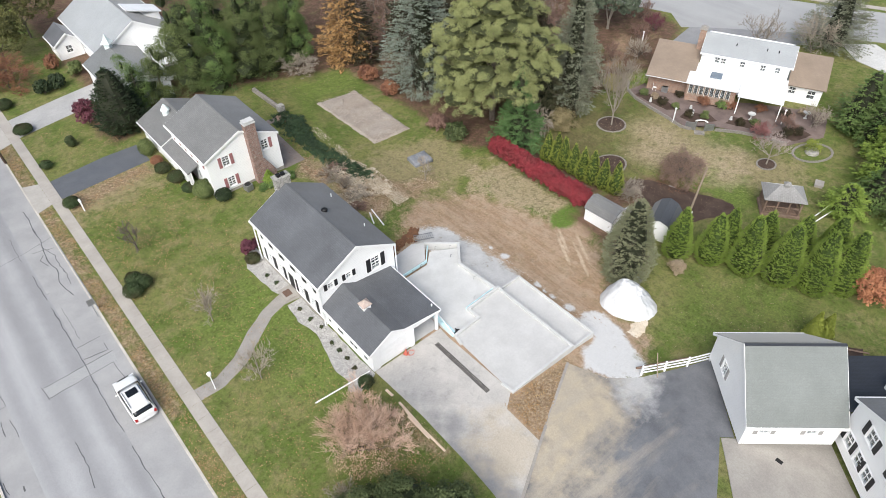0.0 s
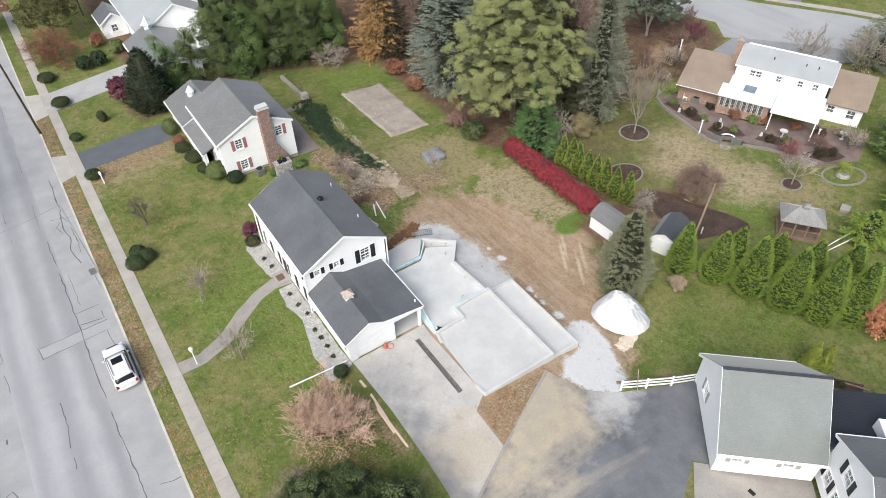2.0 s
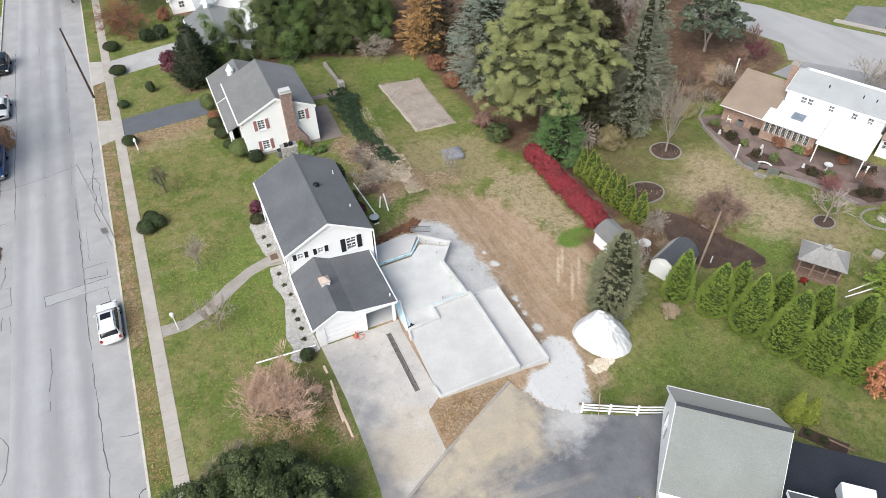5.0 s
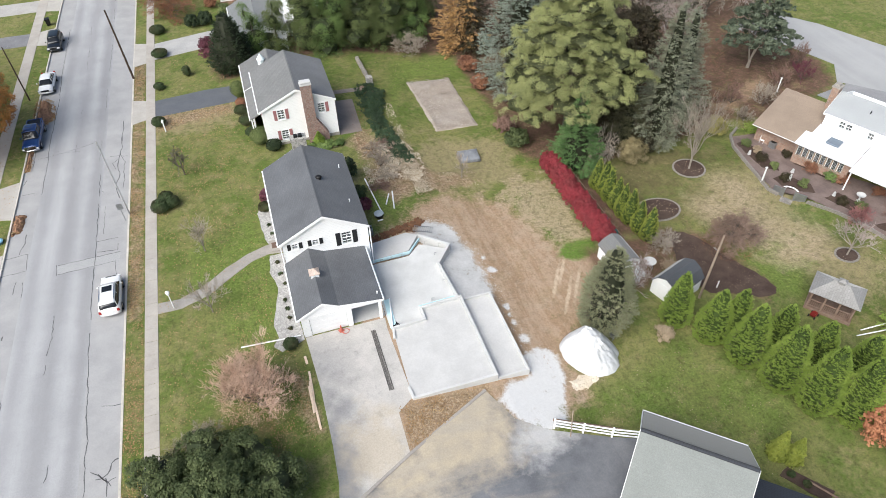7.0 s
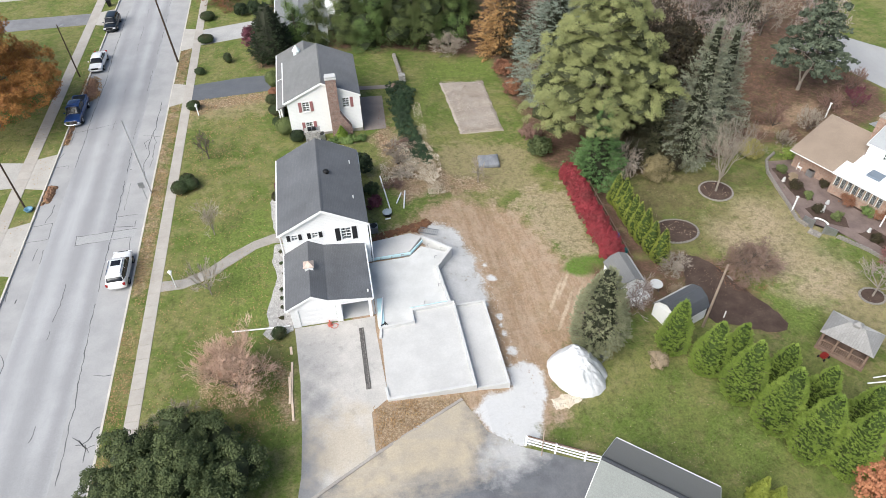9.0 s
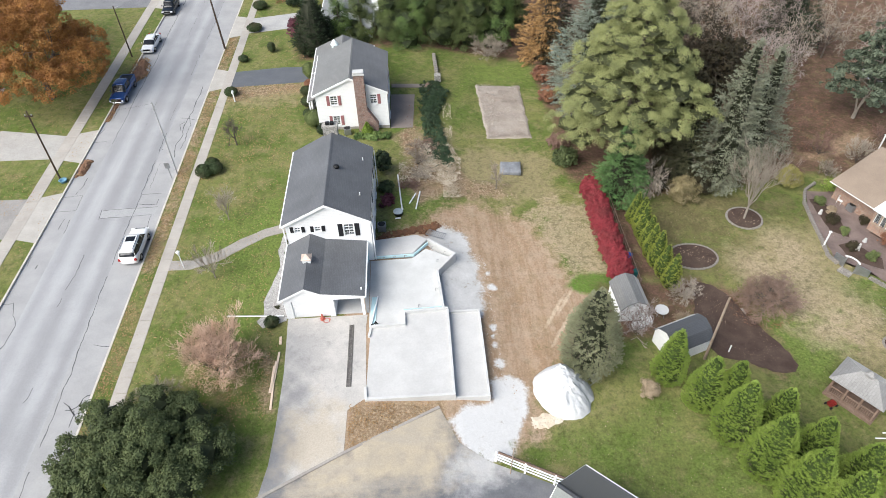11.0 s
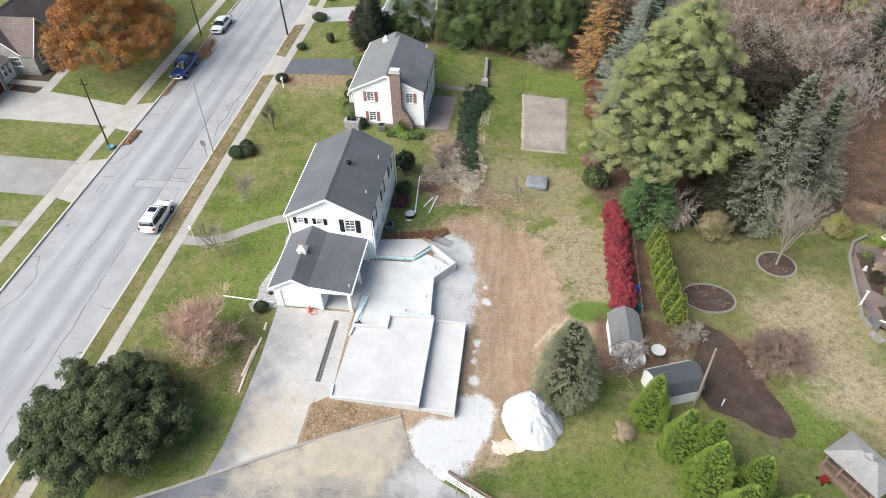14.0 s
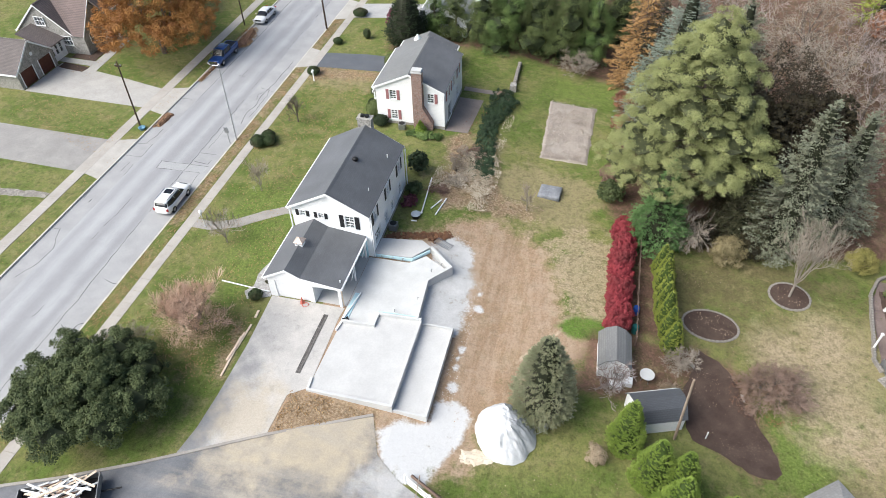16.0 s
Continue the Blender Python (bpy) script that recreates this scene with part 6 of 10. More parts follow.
def limbs(rng, start, direction, length, radius, depth, spread_=0.6, kids=4, rise=0.15, gnarl=0.25, out=None):
    """Tapered branches that fork; rows of (from, to, radius, radius, depth)."""
    out = [] if out is None else out
    p, d = np.array(start, float), np.array(direction, float)
    d /= np.linalg.norm(d)
    steps = 3 if depth > 0 else 2
    nodes = [p]
    for k in range(steps):
        d = d + rng.normal(0, gnarl, 3) * 0.5 + np.array([0, 0, rise * 0.3])
        d /= np.linalg.norm(d)
        q = nodes[-1] + d * length / steps
        r0, r1 = radius * (1 - 0.6 * k / steps), radius * (1 - 0.6 * (k + 1) / steps)
        out.append((nodes[-1], q, r0, r1, depth))
        nodes.append(q)
    if depth > 0:
        for k in range(kids):
            t = rng.uniform(0.35, 1.0)
            i = min(int(t * steps), steps - 1)
            base = nodes[i] + (nodes[i + 1] - nodes[i]) * (t * steps - i)
            nd = d + rng.normal(0, spread_, 3)
            nd[2] += rise
            limbs(rng, base, nd, length * rng.uniform(0.5, 0.75), radius * 0.42, depth - 1, spread_, kids, rise, gnarl, out)
    return out


def tubes(rows, sides=3, least=0.008):
    """Branches as thin tapered prisms."""
    P = np.array([r[0] for r in rows])
    Q = np.array([r[1] for r in rows])
    R0 = np.maximum(np.array([r[2] for r in rows]), least)[:, None]
    R1 = np.maximum(np.array([r[3] for r in rows]), least)[:, None]
    d = Q - P
    d /= np.linalg.norm(d, axis=1, keepdims=True) + 1e-9
    ref = np.where(np.abs(d[:, 2:3]) > 0.9, np.array([[1.0, 0, 0]]), np.array([[0, 0, 1.0]]))
    u = np.cross(d, ref)
    u /= np.linalg.norm(u, axis=1, keepdims=True) + 1e-9
    w = np.cross(d, u)
    v = []
    for k in range(sides):
        a = 2 * math.pi * k / sides
        o = u * math.cos(a) + w * math.sin(a)
        v += [P + o * R0, Q + o * R1]
    v = np.stack(v, 1).reshape(-1, 3)
    n = len(rows)
    base = (np.arange(n) * sides * 2)[:, None]
    f = []
    for k in range(sides):
        j = (k + 1) % sides
        f.append(np.concatenate([base + 2 * k, base + 2 * j, base + 2 * j + 1, base + 2 * k + 1], 1))
    return v, np.concatenate(f)


def plant(name, x, y, rz, label, category, group="", z=None):
    return thing(name, x, y, land(x) if z is None else z, rz, label, category, group)


def trunk(parent, rows, material=None, sides=6, name="trunk"):
    v, f_ = tubes(rows, sides)
    return pydata(name, v, f_, material or BARK, parent)


def crown(parent, vf, material, name="crown"):
    v = np.concatenate([a for a, _ in vf])
    off, fs = 0, []
    for a, b in vf:
        fs.append(b + off)
        off += len(a)
    return pydata(name, v, np.concatenate(fs), material, parent)


def unit(rng, n):
    d = rng.normal(0, 1, (n, 3))
    return d / np.linalg.norm(d, axis=1, keepdims=True)


def conifer(parent, seed, height, radius, material, count=5000, size=0.16, droop=0.18, ragged=0.3, bare=0.06, power=0.85, bark=None, levels=None):
    """Whorls of drooping boughs round a straight trunk, set with long sprigs; an uneven, gappy outline."""
    rng = np.random.default_rng(seed)
    stem = [((0, 0, -0.2), (0, 0, height * 0.5), 0.03 * height ** 0.9, 0.018 * height ** 0.9, 1), ((0, 0, height * 0.5), (0, 0, height * 0.97), 0.018 * height ** 0.9, 0.02, 1)]
    levels = levels or int(height / 0.42)
    rows, pts, dirs = [], [], []
    total = 0.0
    boughs = []
    for k in range(levels):
        t = (k + rng.uniform(0, 0.8)) / levels
        z = height * (bare + (1 - bare) * t)
        r = radius * (1 - t) ** power + 0.12
        if t < 0.12:
            r *= 0.75 + 2.0 * t
        n = max(4, int(5 + 6 * r / radius))
        a0 = rng.uniform(0, 6.3)
        for j in range(n):
            a = a0 + 2 * math.pi * j / n + rng.normal(0, 0.15)
            length = r * rng.uniform(1 - ragged, 1 + ragged * 0.55)
            boughs.append((z, a, length))
            total += length ** 1.5
    for z, a, length in boughs:
        o = np.array([math.cos(a), math.sin(a), 0])
        tip = np.array([0, 0, z]) + o * length + np.array([0, 0, -droop * length + 0.12 * length])
        mid = np.array([0, 0, z]) + o * length * 0.5 + np.array([0, 0, -droop * length * 0.7])
        rows += [((0, 0, z), mid, 0.035, 0.022, 0), (mid, tip, 0.022, 0.008, 0)]
        n = max(6, int(count * length ** 1.5 / total))
        s = rng.uniform(0.12, 1.0, n) ** 0.75
        p = np.where(s[:, None] < 0.5, np.array([[0, 0, z]]) + (mid - np.array([0, 0, z])) * (s[:, None] / 0.5), mid + (tip - mid) * ((s[:, None] - 0.5) / 0.5))
        side = np.array([-o[1], o[0], 0])
        wid = 0.42 * length ** 0.6 * (1.05 - s) + 0.08
        off = rng.uniform(-1, 1, n)
        p = p + side * (off * wid)[:, None] + rng.normal(0, 0.05, (n, 3)) - np.array([[0, 0, 0.12]]) * np.abs(off)[:, None]
        pts.append(p)
        dirs.append(o + side * (off * 0.8)[:, None] + np.array([[0, 0, -0.15]]))
    trunk(parent, stem + rows, bark, 5)
    return crown(parent, [sprays(np.concatenate(pts), np.concatenate(dirs), size, rng)], material)


def tufted(parent, seed, height, radius, material, tips=420, per=26, size=0.11, bough=0.9, power=0.75, low=0.16, lift=0.05, core=0.62, rough=0.16, heart=None):
    """A dense conifer: the outline is made of many short boughs, each a flat fan of sprigs that ends in a blunt tip."""
    rng = np.random.default_rng(seed)
    prof = lambda t: np.where(t < low, 0.70 + 0.30 * np.sin(t / low * 1.5708), np.clip((1 - t) / (1 - low), 0, 1) ** power)
    t = rng.uniform(0, 1, tips * 4)
    t = t[rng.random(tips * 4) < prof(t) + 0.06][:tips]
    n = len(t)
    a = rng.uniform(0, 2 * math.pi, n)
    lump = 1 + rough * np.sin(a * 3 + seed) * np.sin(t * 11 + seed) + rng.normal(0, rough * 0.7, n)
    r = (radius * prof(t) + 0.05) * np.clip(lump, 0.62, 1.3)
    o = np.stack([np.cos(a), np.sin(a), np.zeros(n)], 1)
    side = np.stack([-np.sin(a), np.cos(a), np.zeros(n)], 1)
    blen = np.minimum(bough * rng.uniform(0.7, 1.3, n), r * 0.9 + 0.15)
    rise = lift + 0.55 * t + rng.normal(0, 0.12, n)
    d = o + np.array([[0, 0, 1.0]]) * rise[:, None]
    d /= np.linalg.norm(d, axis=1, keepdims=True)
    tip = o * r[:, None] + np.array([[0, 0, 1.0]]) * (0.1 + t * height)[:, None]
    who = np.repeat(np.arange(n), per)
    s = rng.uniform(0, 1, n * per) ** 0.7
    w = rng.uniform(-1, 1, n * per) * 0.38 * blen[who] * (1.12 - s)
    p = tip[who] - d[who] * (blen[who] * (1 - s))[:, None] + side[who] * w[:, None] + np.array([[0, 0, -0.10]]) * (np.abs(w) / 0.3)[:, None] + rng.normal(0, 0.03, (n * per, 3))
    along = d[who] + side[who] * (np.sign(w) * 0.7)[:, None]
    stem = [((0, 0, -0.2), (0, 0, height * 0.97), 0.03 * height ** 0.9, 0.02, 1)]
    stem += [(tuple(np.array([0, 0, max(tip[k][2] - 0.3, 0.1)])), tuple(tip[k] - d[k] * 0.15), 0.03, 0.01, 0) for k in range(0, n, 4)]
    trunk(parent, stem, None, 5)
    # solid core, coloured dark so the gaps between boughs read as shade
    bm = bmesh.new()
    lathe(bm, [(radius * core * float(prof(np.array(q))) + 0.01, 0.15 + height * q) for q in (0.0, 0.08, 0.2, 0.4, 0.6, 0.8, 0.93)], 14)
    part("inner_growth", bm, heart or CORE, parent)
    return crown(parent, [sprays(p, along, size, rng, 2.2, 0.6)], material)


def clumped(parent, seed, lobes, material, count, size, clump=0.9, tilt=0.7, flat=1.0, n_clumps=None, inner=0.35, core=0.0, lift_=0.0, needles=False, heart=None):
    """A broad crown: clumps of leaves set over ellipsoid lobes (x, y, z, rx, ry, rz), with gaps between them."""
    rng = np.random.default_rng(seed)
    area = np.array([(l[3] * l[4] + l[4] * l[5] + l[3] * l[5]) for l in lobes])
    n_clumps = n_clumps or int(area.sum() * 2.2 / clump ** 2)
    pick = rng.choice(len(lobes), n_clumps, p=area / area.sum())
    L = np.array(lobes, float)[pick]
    d = unit(rng, n_clumps)
    d[:, 2] = np.where(d[:, 2] < -0.45, -d[:, 2], d[:, 2])
    c = L[:, :3] + d * L[:, 3:] * rng.uniform(0.72, 1.06, (n_clumps, 1))
    rc = clump * rng.uniform(0.55, 1.25, n_clumps)
    per = np.maximum(6, (count * rc ** 2 / (rc ** 2).sum())).astype(int)
    who = np.repeat(np.arange(n_clumps), per)
    e = unit(rng, len(who))
    e = e + d[who] * 0.5 + np.array([[0, 0, lift_]])
    e /= np.linalg.norm(e, axis=1, keepdims=True)
    p = c[who] + e * rc[who][:, None] * rng.uniform(0.45, 1.0, (len(who), 1)) * np.array([1, 1, flat])
    # lobes filling the crown; their dark colour paints the shade in its gaps
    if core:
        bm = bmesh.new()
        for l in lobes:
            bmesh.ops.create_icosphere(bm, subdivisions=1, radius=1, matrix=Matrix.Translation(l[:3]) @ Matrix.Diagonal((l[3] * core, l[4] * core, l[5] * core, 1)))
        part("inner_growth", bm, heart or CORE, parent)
    along = e + d[who] * 0.3 + np.array([[0, 0, 0.35]])
    if needles:
        out = [sprays(p[::3], along[::3], size * 1.1, rng, 1.9, 1.0), sprigs(p[1::3], along[1::3], size * 0.8, rng, 1.3, tilt), sprigs(p[2::3], along[2::3], size * 0.8, rng, 1.3, tilt)]
    else:
        out = [sprigs(p, along, size, rng, 1.3, tilt)]
    if inner:
        k = int(count * inner)
        w2 = rng.choice(len(lobes), k, p=area / area.sum())
        q = np.array(lobes, float)[w2]
        dd = unit(rng, k)
        out.append(sprigs(q[:, :3] + dd * q[:, 3:] * rng.uniform(0.4, 0.85, (k, 1)), dd, size, rng, 1.2, 0.9))
    return crown(parent, out, material)


def forked_trunk(parent, seed, height, radius, reach, material=None, depth=2, kids=4, bare=0.3):
    rng = np.random.default_rng(seed)
    rows = [((0, 0, -0.2), (0, 0, height * bare), radius, radius * 0.8, 3)]
    for k in range(kids):
        a = 2 * math.pi * k / kids + rng.uniform(-0.4, 0.4)
        limbs(rng, (0, 0, height * bare * rng.uniform(0.7, 1)), (math.cos(a) * reach, math.sin(a) * reach, 1.0), height * 0.45, radius * 0.5, depth, 0.6, 3, 0.2, 0.25, rows)
    trunk(parent, rows, material)


def bare_tree(parent, seed, height, reach, material, twig_mat=None, depth=4, kids=4, radius=0.1, stem=0.25, stems=5, least=0.012, rise=0.2, spread_=0.6, wide=None):
    """A leafless tree: forking limbs down to fine twigs."""
    rng = np.random.default_rng(seed)
    rows = []
    if stem:
        rows.append(((0, 0, -0.1), (0, 0, height * stem), radius, radius * 0.85, depth))
    for k in range(stems):
        a = 2 * math.pi * k / stems + rng.uniform(-0.4, 0.4)
        limbs(rng, (0, 0, height * stem * rng.uniform(0.75, 1)), (math.cos(a) * reach, math.sin(a) * reach, 1.0), height * 0.36, radius * 0.6, depth - 1, spread_, kids, rise, 0.3, rows)
    if rng.random() < 2:
        limbs(rng, (0, 0, height * stem), (0.05, 0.05, 1.0), height * 0.4, radius * 0.7, depth - 1, spread_, kids, rise, 0.2, rows)
    ends = np.array([r[1] for r in rows])
    fz = height / np.percentile(ends[:, 2], 99.5)
    fr = (wide or 0.45 * height) / np.percentile(np.hypot(ends[:, 0], ends[:, 1]), 97)
    k3 = np.array([fr, fr, fz])
    rows = [(np.array(r[0]) * k3, np.array(r[1]) * k3, r[2], r[3], r[4]) for r in rows]
    thick = [r for r in rows if r[4] >= 2]
    thin = [r for r in rows if r[4] < 2]
    trunk(parent, thick, material, 5)
    v, f_ = tubes(thin, 3, least)
    pydata("branchwork", v, f_, twig_mat or material, parent)


def shrub(name, seed, x, y, r, h, material, label, count=700, size=0.09, group="", category="shrub", ry=None, clump=0.28, rz=0.0):
    s = plant(name, x, y, rz, label, category, group)
    rng = np.random.default_rng(seed)
    rows = [((0, 0, -0.1), (0.6 * r * math.cos(a), 0.6 * r * math.sin(a), h * 0.7), 0.03, 0.01, 1) for a in rng.uniform(0, 6.3, 6)]
    trunk(s, rows, BARK, 4, "stem")
    clumped(s, seed, [(0, 0, h * 0.5, r * 0.85, (ry or r) * 0.85, h * 0.48)], material, count, size, clump, 0.6)
    return s


def dome(name, seed, x, y, r, h, material, label, group="", category="shrub", rz=0.0, ry=None):
    """A clipped shrub: tight leaves over a rounded form."""
    s = plant(name, x, y, rz, label, category, group)
    rng = np.random.default_rng(seed)
    n = int(2300 * max(r, 0.5) ** 2)
    d = unit(rng, n)
    d[:, 2] = np.abs(d[:, 2]) * np.where(rng.random(n) < 0.75, 1, -0.7)
    lump = 1 + 0.06 * np.sin(d[:, 0] * 5 + seed) * np.cos(d[:, 1] * 4 + seed)
    p = np.array([[0, 0, h * 0.45]]) + d * np.array([r, ry or r, h * 0.55]) * (lump * rng.uniform(0.86, 1.02, n))[:, None]
    trunk(s, [((0, 0, -0.1), (0, 0, h * 0.6), 0.06, 0.03, 1)], BARK, 5, "stem")
    bm = bmesh.new()
    bmesh.ops.create_icosphere(bm, subdivisions=2, radius=1, matrix=Matrix.Translation((0, 0, h * 0.45)) @ Matrix.Diagonal((r * 0.84, (ry or r) * 0.84, h * 0.45, 1)))
    part("inner_growth", bm, material, s)
    crown(s, [sprigs(p, d, 0.052, rng, 1.3, 0.6)], material)
    return s


def spire(name, seed, x, y, r, h, material, label, group="", count=None, size=0.10, lean=0.0, category="arborvitae", shoulder=0.22):
    """A dense flame-shaped evergreen of upright sprays over a dark core."""
    s = plant(name, x, y, seed * 37 % 360, label, category, group)
    rng = np.random.default_rng(seed)
    n = count or int(1500 * r * h / 2.2)
    t = rng.uniform(0, 1, n) ** 0.85
    prof = np.where(t < shoulder, 0.72 + 0.28 * t / shoulder, ((1 - t) / (1 - shoulder)) ** 0.95)
    a = rng.uniform(0, 2 * math.pi, n)
    lump = 1 + 0.10 * np.sin(a * 5 + t * 9 + seed) + 0.08 * np.sin(a * 9 - t * 23 + seed * 2) + 0.05 * np.sin(t * 50 + a * 3)
    rr = (r * prof + 0.03) * lump * rng.uniform(0.84, 1.04, n)
    o = np.stack([np.cos(a), np.sin(a), np.zeros(n)], 1)
    p = o * rr[:, None] + np.stack([lean * t * h, np.zeros(n), 0.05 + t * h], 1)
    trunk(s, [((0, 0, -0.15), (lean * h * 0.9, 0, h * 0.9), 0.09, 0.02, 1)], BARK, 5)
    bm = bmesh.new()
    lathe(bm, [(r * q * 0.82 + 0.01, h * tt) for tt, q in ((0.01, 0.7), (0.1, 0.85), (shoulder, 1.0), (0.5, ((0.5) / (1 - shoulder)) ** 0.95), (0.75, (0.25 / (1 - shoulder)) ** 0.95), (0.94, 0.06))], 12)
    part("inner_growth", bm, material, s)
    v1 = sprays(p, o * 0.75 + np.array([[0, 0, 0.7]]), size * 1.25, rng, 1.9, 1.0)
    v2 = sprigs(p, o + np.array([[0, 0, 0.35]]), size, rng, 1.3, 0.5)
    crown(s, [v1, v2], material)
    return s


TWIG_WEEP = foliage("brown_weeping_twigs", (0.23, 0.154, 0.119), (0.326, 0.23, 0.181), (0.176, 0.119, 0.093))

FEATHERY = foliage("feathery_green_sprays", (0.079, 0.132, 0.037), (0.211, 0.286, 0.09), (0.064, 0.112, 0.032))
# core colours for pine and broad-leaved crowns, darkened as inner shade
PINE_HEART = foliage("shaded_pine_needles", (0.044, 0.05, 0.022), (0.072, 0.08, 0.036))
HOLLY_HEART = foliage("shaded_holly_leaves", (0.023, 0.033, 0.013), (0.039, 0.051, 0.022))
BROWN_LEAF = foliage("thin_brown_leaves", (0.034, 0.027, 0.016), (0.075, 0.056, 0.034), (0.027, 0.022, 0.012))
# conifers of the back gardens
t = plant("spruce_tree", 24.65, -5.9, 20, "dense grey-green spruce beside the white covered heap", "spruce")
tufted(t, 11, 9.6, 2.4, SPRUCE, 1200, 40, 0.05, 0.6, 0.60, 0.34, 0.05, 0.6, 0.08)
t = plant("pine_tree", 34.7, 22.8, 0, "huge yellow-green pine with billowing crown", "pine")
rng = np.random.default_rng(5)
lobes = []
for k in range(46):
    q = (k + 0.5) / 46
    z = 4.7 + q * 15.0
    r = 8.5 * (1 - q) ** 0.6 * (0.72 if q < 0.16 else 1.0) * rng.uniform(0.86, 1.12)
    a = k * 2.4
    lobes.append((math.cos(a) * r * 0.7, math.sin(a) * r * 0.7, z + rng.uniform(-0.4, 0.4), 1.0 + 0.29 * r, 1.0 + 0.29 * r, 0.95))
lobes += [(-6.4, -0.3, 5.6, 2.4, 2.2, 1.2), (-5.4, -2.2, 4.8, 2.2, 2.0, 1.1), (-4.0, 1.0, 6.2, 2.6, 2.4, 1.2), (5.8, -4.2, 8.6, 1.9, 1.6, 0.8), (0, 0, 19.8, 1.3, 1.3, 1.6)]
clumped(t, 6, lobes, PINE, 300000, 0.056, 0.70, 0.6, 0.9, 1150, 0.06, 0.6, 0.7, True, PINE_HEART)
rows = [((0, 0, -0.3), (0, 0, 9), 0.42, 0.3, 3), ((0, 0, 9), (0, 0, 20.0), 0.3, 0.05, 3)]
rows += [((0, 0, l[2] - 0.6), (l[0], l[1], l[2]), 0.09, 0.03, 2) for l in lobes[:-1]]
trunk(t, rows)
t = plant("fir_tree", 32.9, 16.5, 0, "deep green fir in front of the tall pine", "fir")
tufted(t, 13, 10.2, 3.0, FIR, 800, 34, 0.085, 1.3, 0.85, 0.12, 0.0, 0.5, 0.2)
for k, (x, y, h, r, mt, lab) in enumerate((
        (44.6, 18.8, 16.8, 3.5, SPRUCE_BLUE, "tall blue-grey spruce with drooping boughs"), (49.4, 22.4, 14.2, 3.2, SPRUCE_BLUE, "blue-grey spruce beside a taller one"),
        (33.3, 34.6, 19.5, 4.9, SPRUCE_PALE, "broad silvery blue spruce behind the pine"),
        # dark olive needles, deepened for the shade below the taller trees
        (41.0, 19.6, 7.5, 2.8, OLIVE_DARK, "olive-grey conifer in the shade of tall trees"),
        (-1.7, 48.6, 7.9, 3.0, CONIFER_DARK, "dense dark green conifer beside the driveway"), (64.5, 3.0 + 45, 13.0, 4.0, CONIFER_DARK, "dark conifer far behind the gardens"),
        (85.0, 4.2, 9.5, 4.6, SPRUCE_BLUE, "pale blue-grey spruce by the back street"), (40.0, 40.0, 16.0, 4.2, SPRUCE_BLUE, "blue-grey spruce deep in the grove"))):
    t = plant("conifer_tree", x, y, k * 40, lab, "conifer")
    if k == 4:
        tufted(t, 20 + k, h, r, mt, 1000, 30, 0.075, 0.8, 0.55, 0.2, 0.1, 0.78, 0.12)
    else:
        tufted(t, 20 + k, h, r, mt, int(400 + 11 * r * h), 30, 0.088, 1.5, 0.62, 0.14, -0.12, 0.36, 0.30)
t = plant("cedar_tree", 65.8, 29.8, 0, "dark grey-green cedar with layered boughs on brown ground", "cedar")
rr = np.random.default_rng(77)
ls = []
for k in range(30):
    q = (k + 0.5) / 30
    a, r = k * 2.4, 5.2 * (1 - q) ** 0.6 * rr.uniform(0.75, 1.1)
    ls.append((math.cos(a) * r * 0.72, math.sin(a) * r * 0.72, 3.2 + 9.0 * q + rr.uniform(-0.3, 0.3), 0.8 + 0.26 * r, 0.8 + 0.26 * r, 0.42))
clumped(t, 78, ls, foliage("dark_cedar_needles", (0.07, 0.092, 0.06), (0.15, 0.175, 0.12), (0.055, 0.07, 0.046)), 15000, 0.13, 0.5, 0.7, 0.5, 420, 0.05)
trunk(t, [((0, 0, -0.3), (0.05, 0, 1.0), 0.26, 0.2, 3), ((0.05, 0, 0.9), (0.5, -0.2, 5), 0.15, 0.11, 3), ((0, 0, 0.8), (-1.1, 0.7, 6), 0.13, 0.07, 3), ((0, 0, 0.9), (0.2, -1.2, 5.5), 0.12, 0.06, 3), ((0.5, -0.2, 5), (0.2, 0.1, 12), 0.11, 0.03, 3)] + [((0.2, 0, l[2] - 0.7), l[:3], 0.06, 0.025, 2) for l in ls], BARK_PALE)
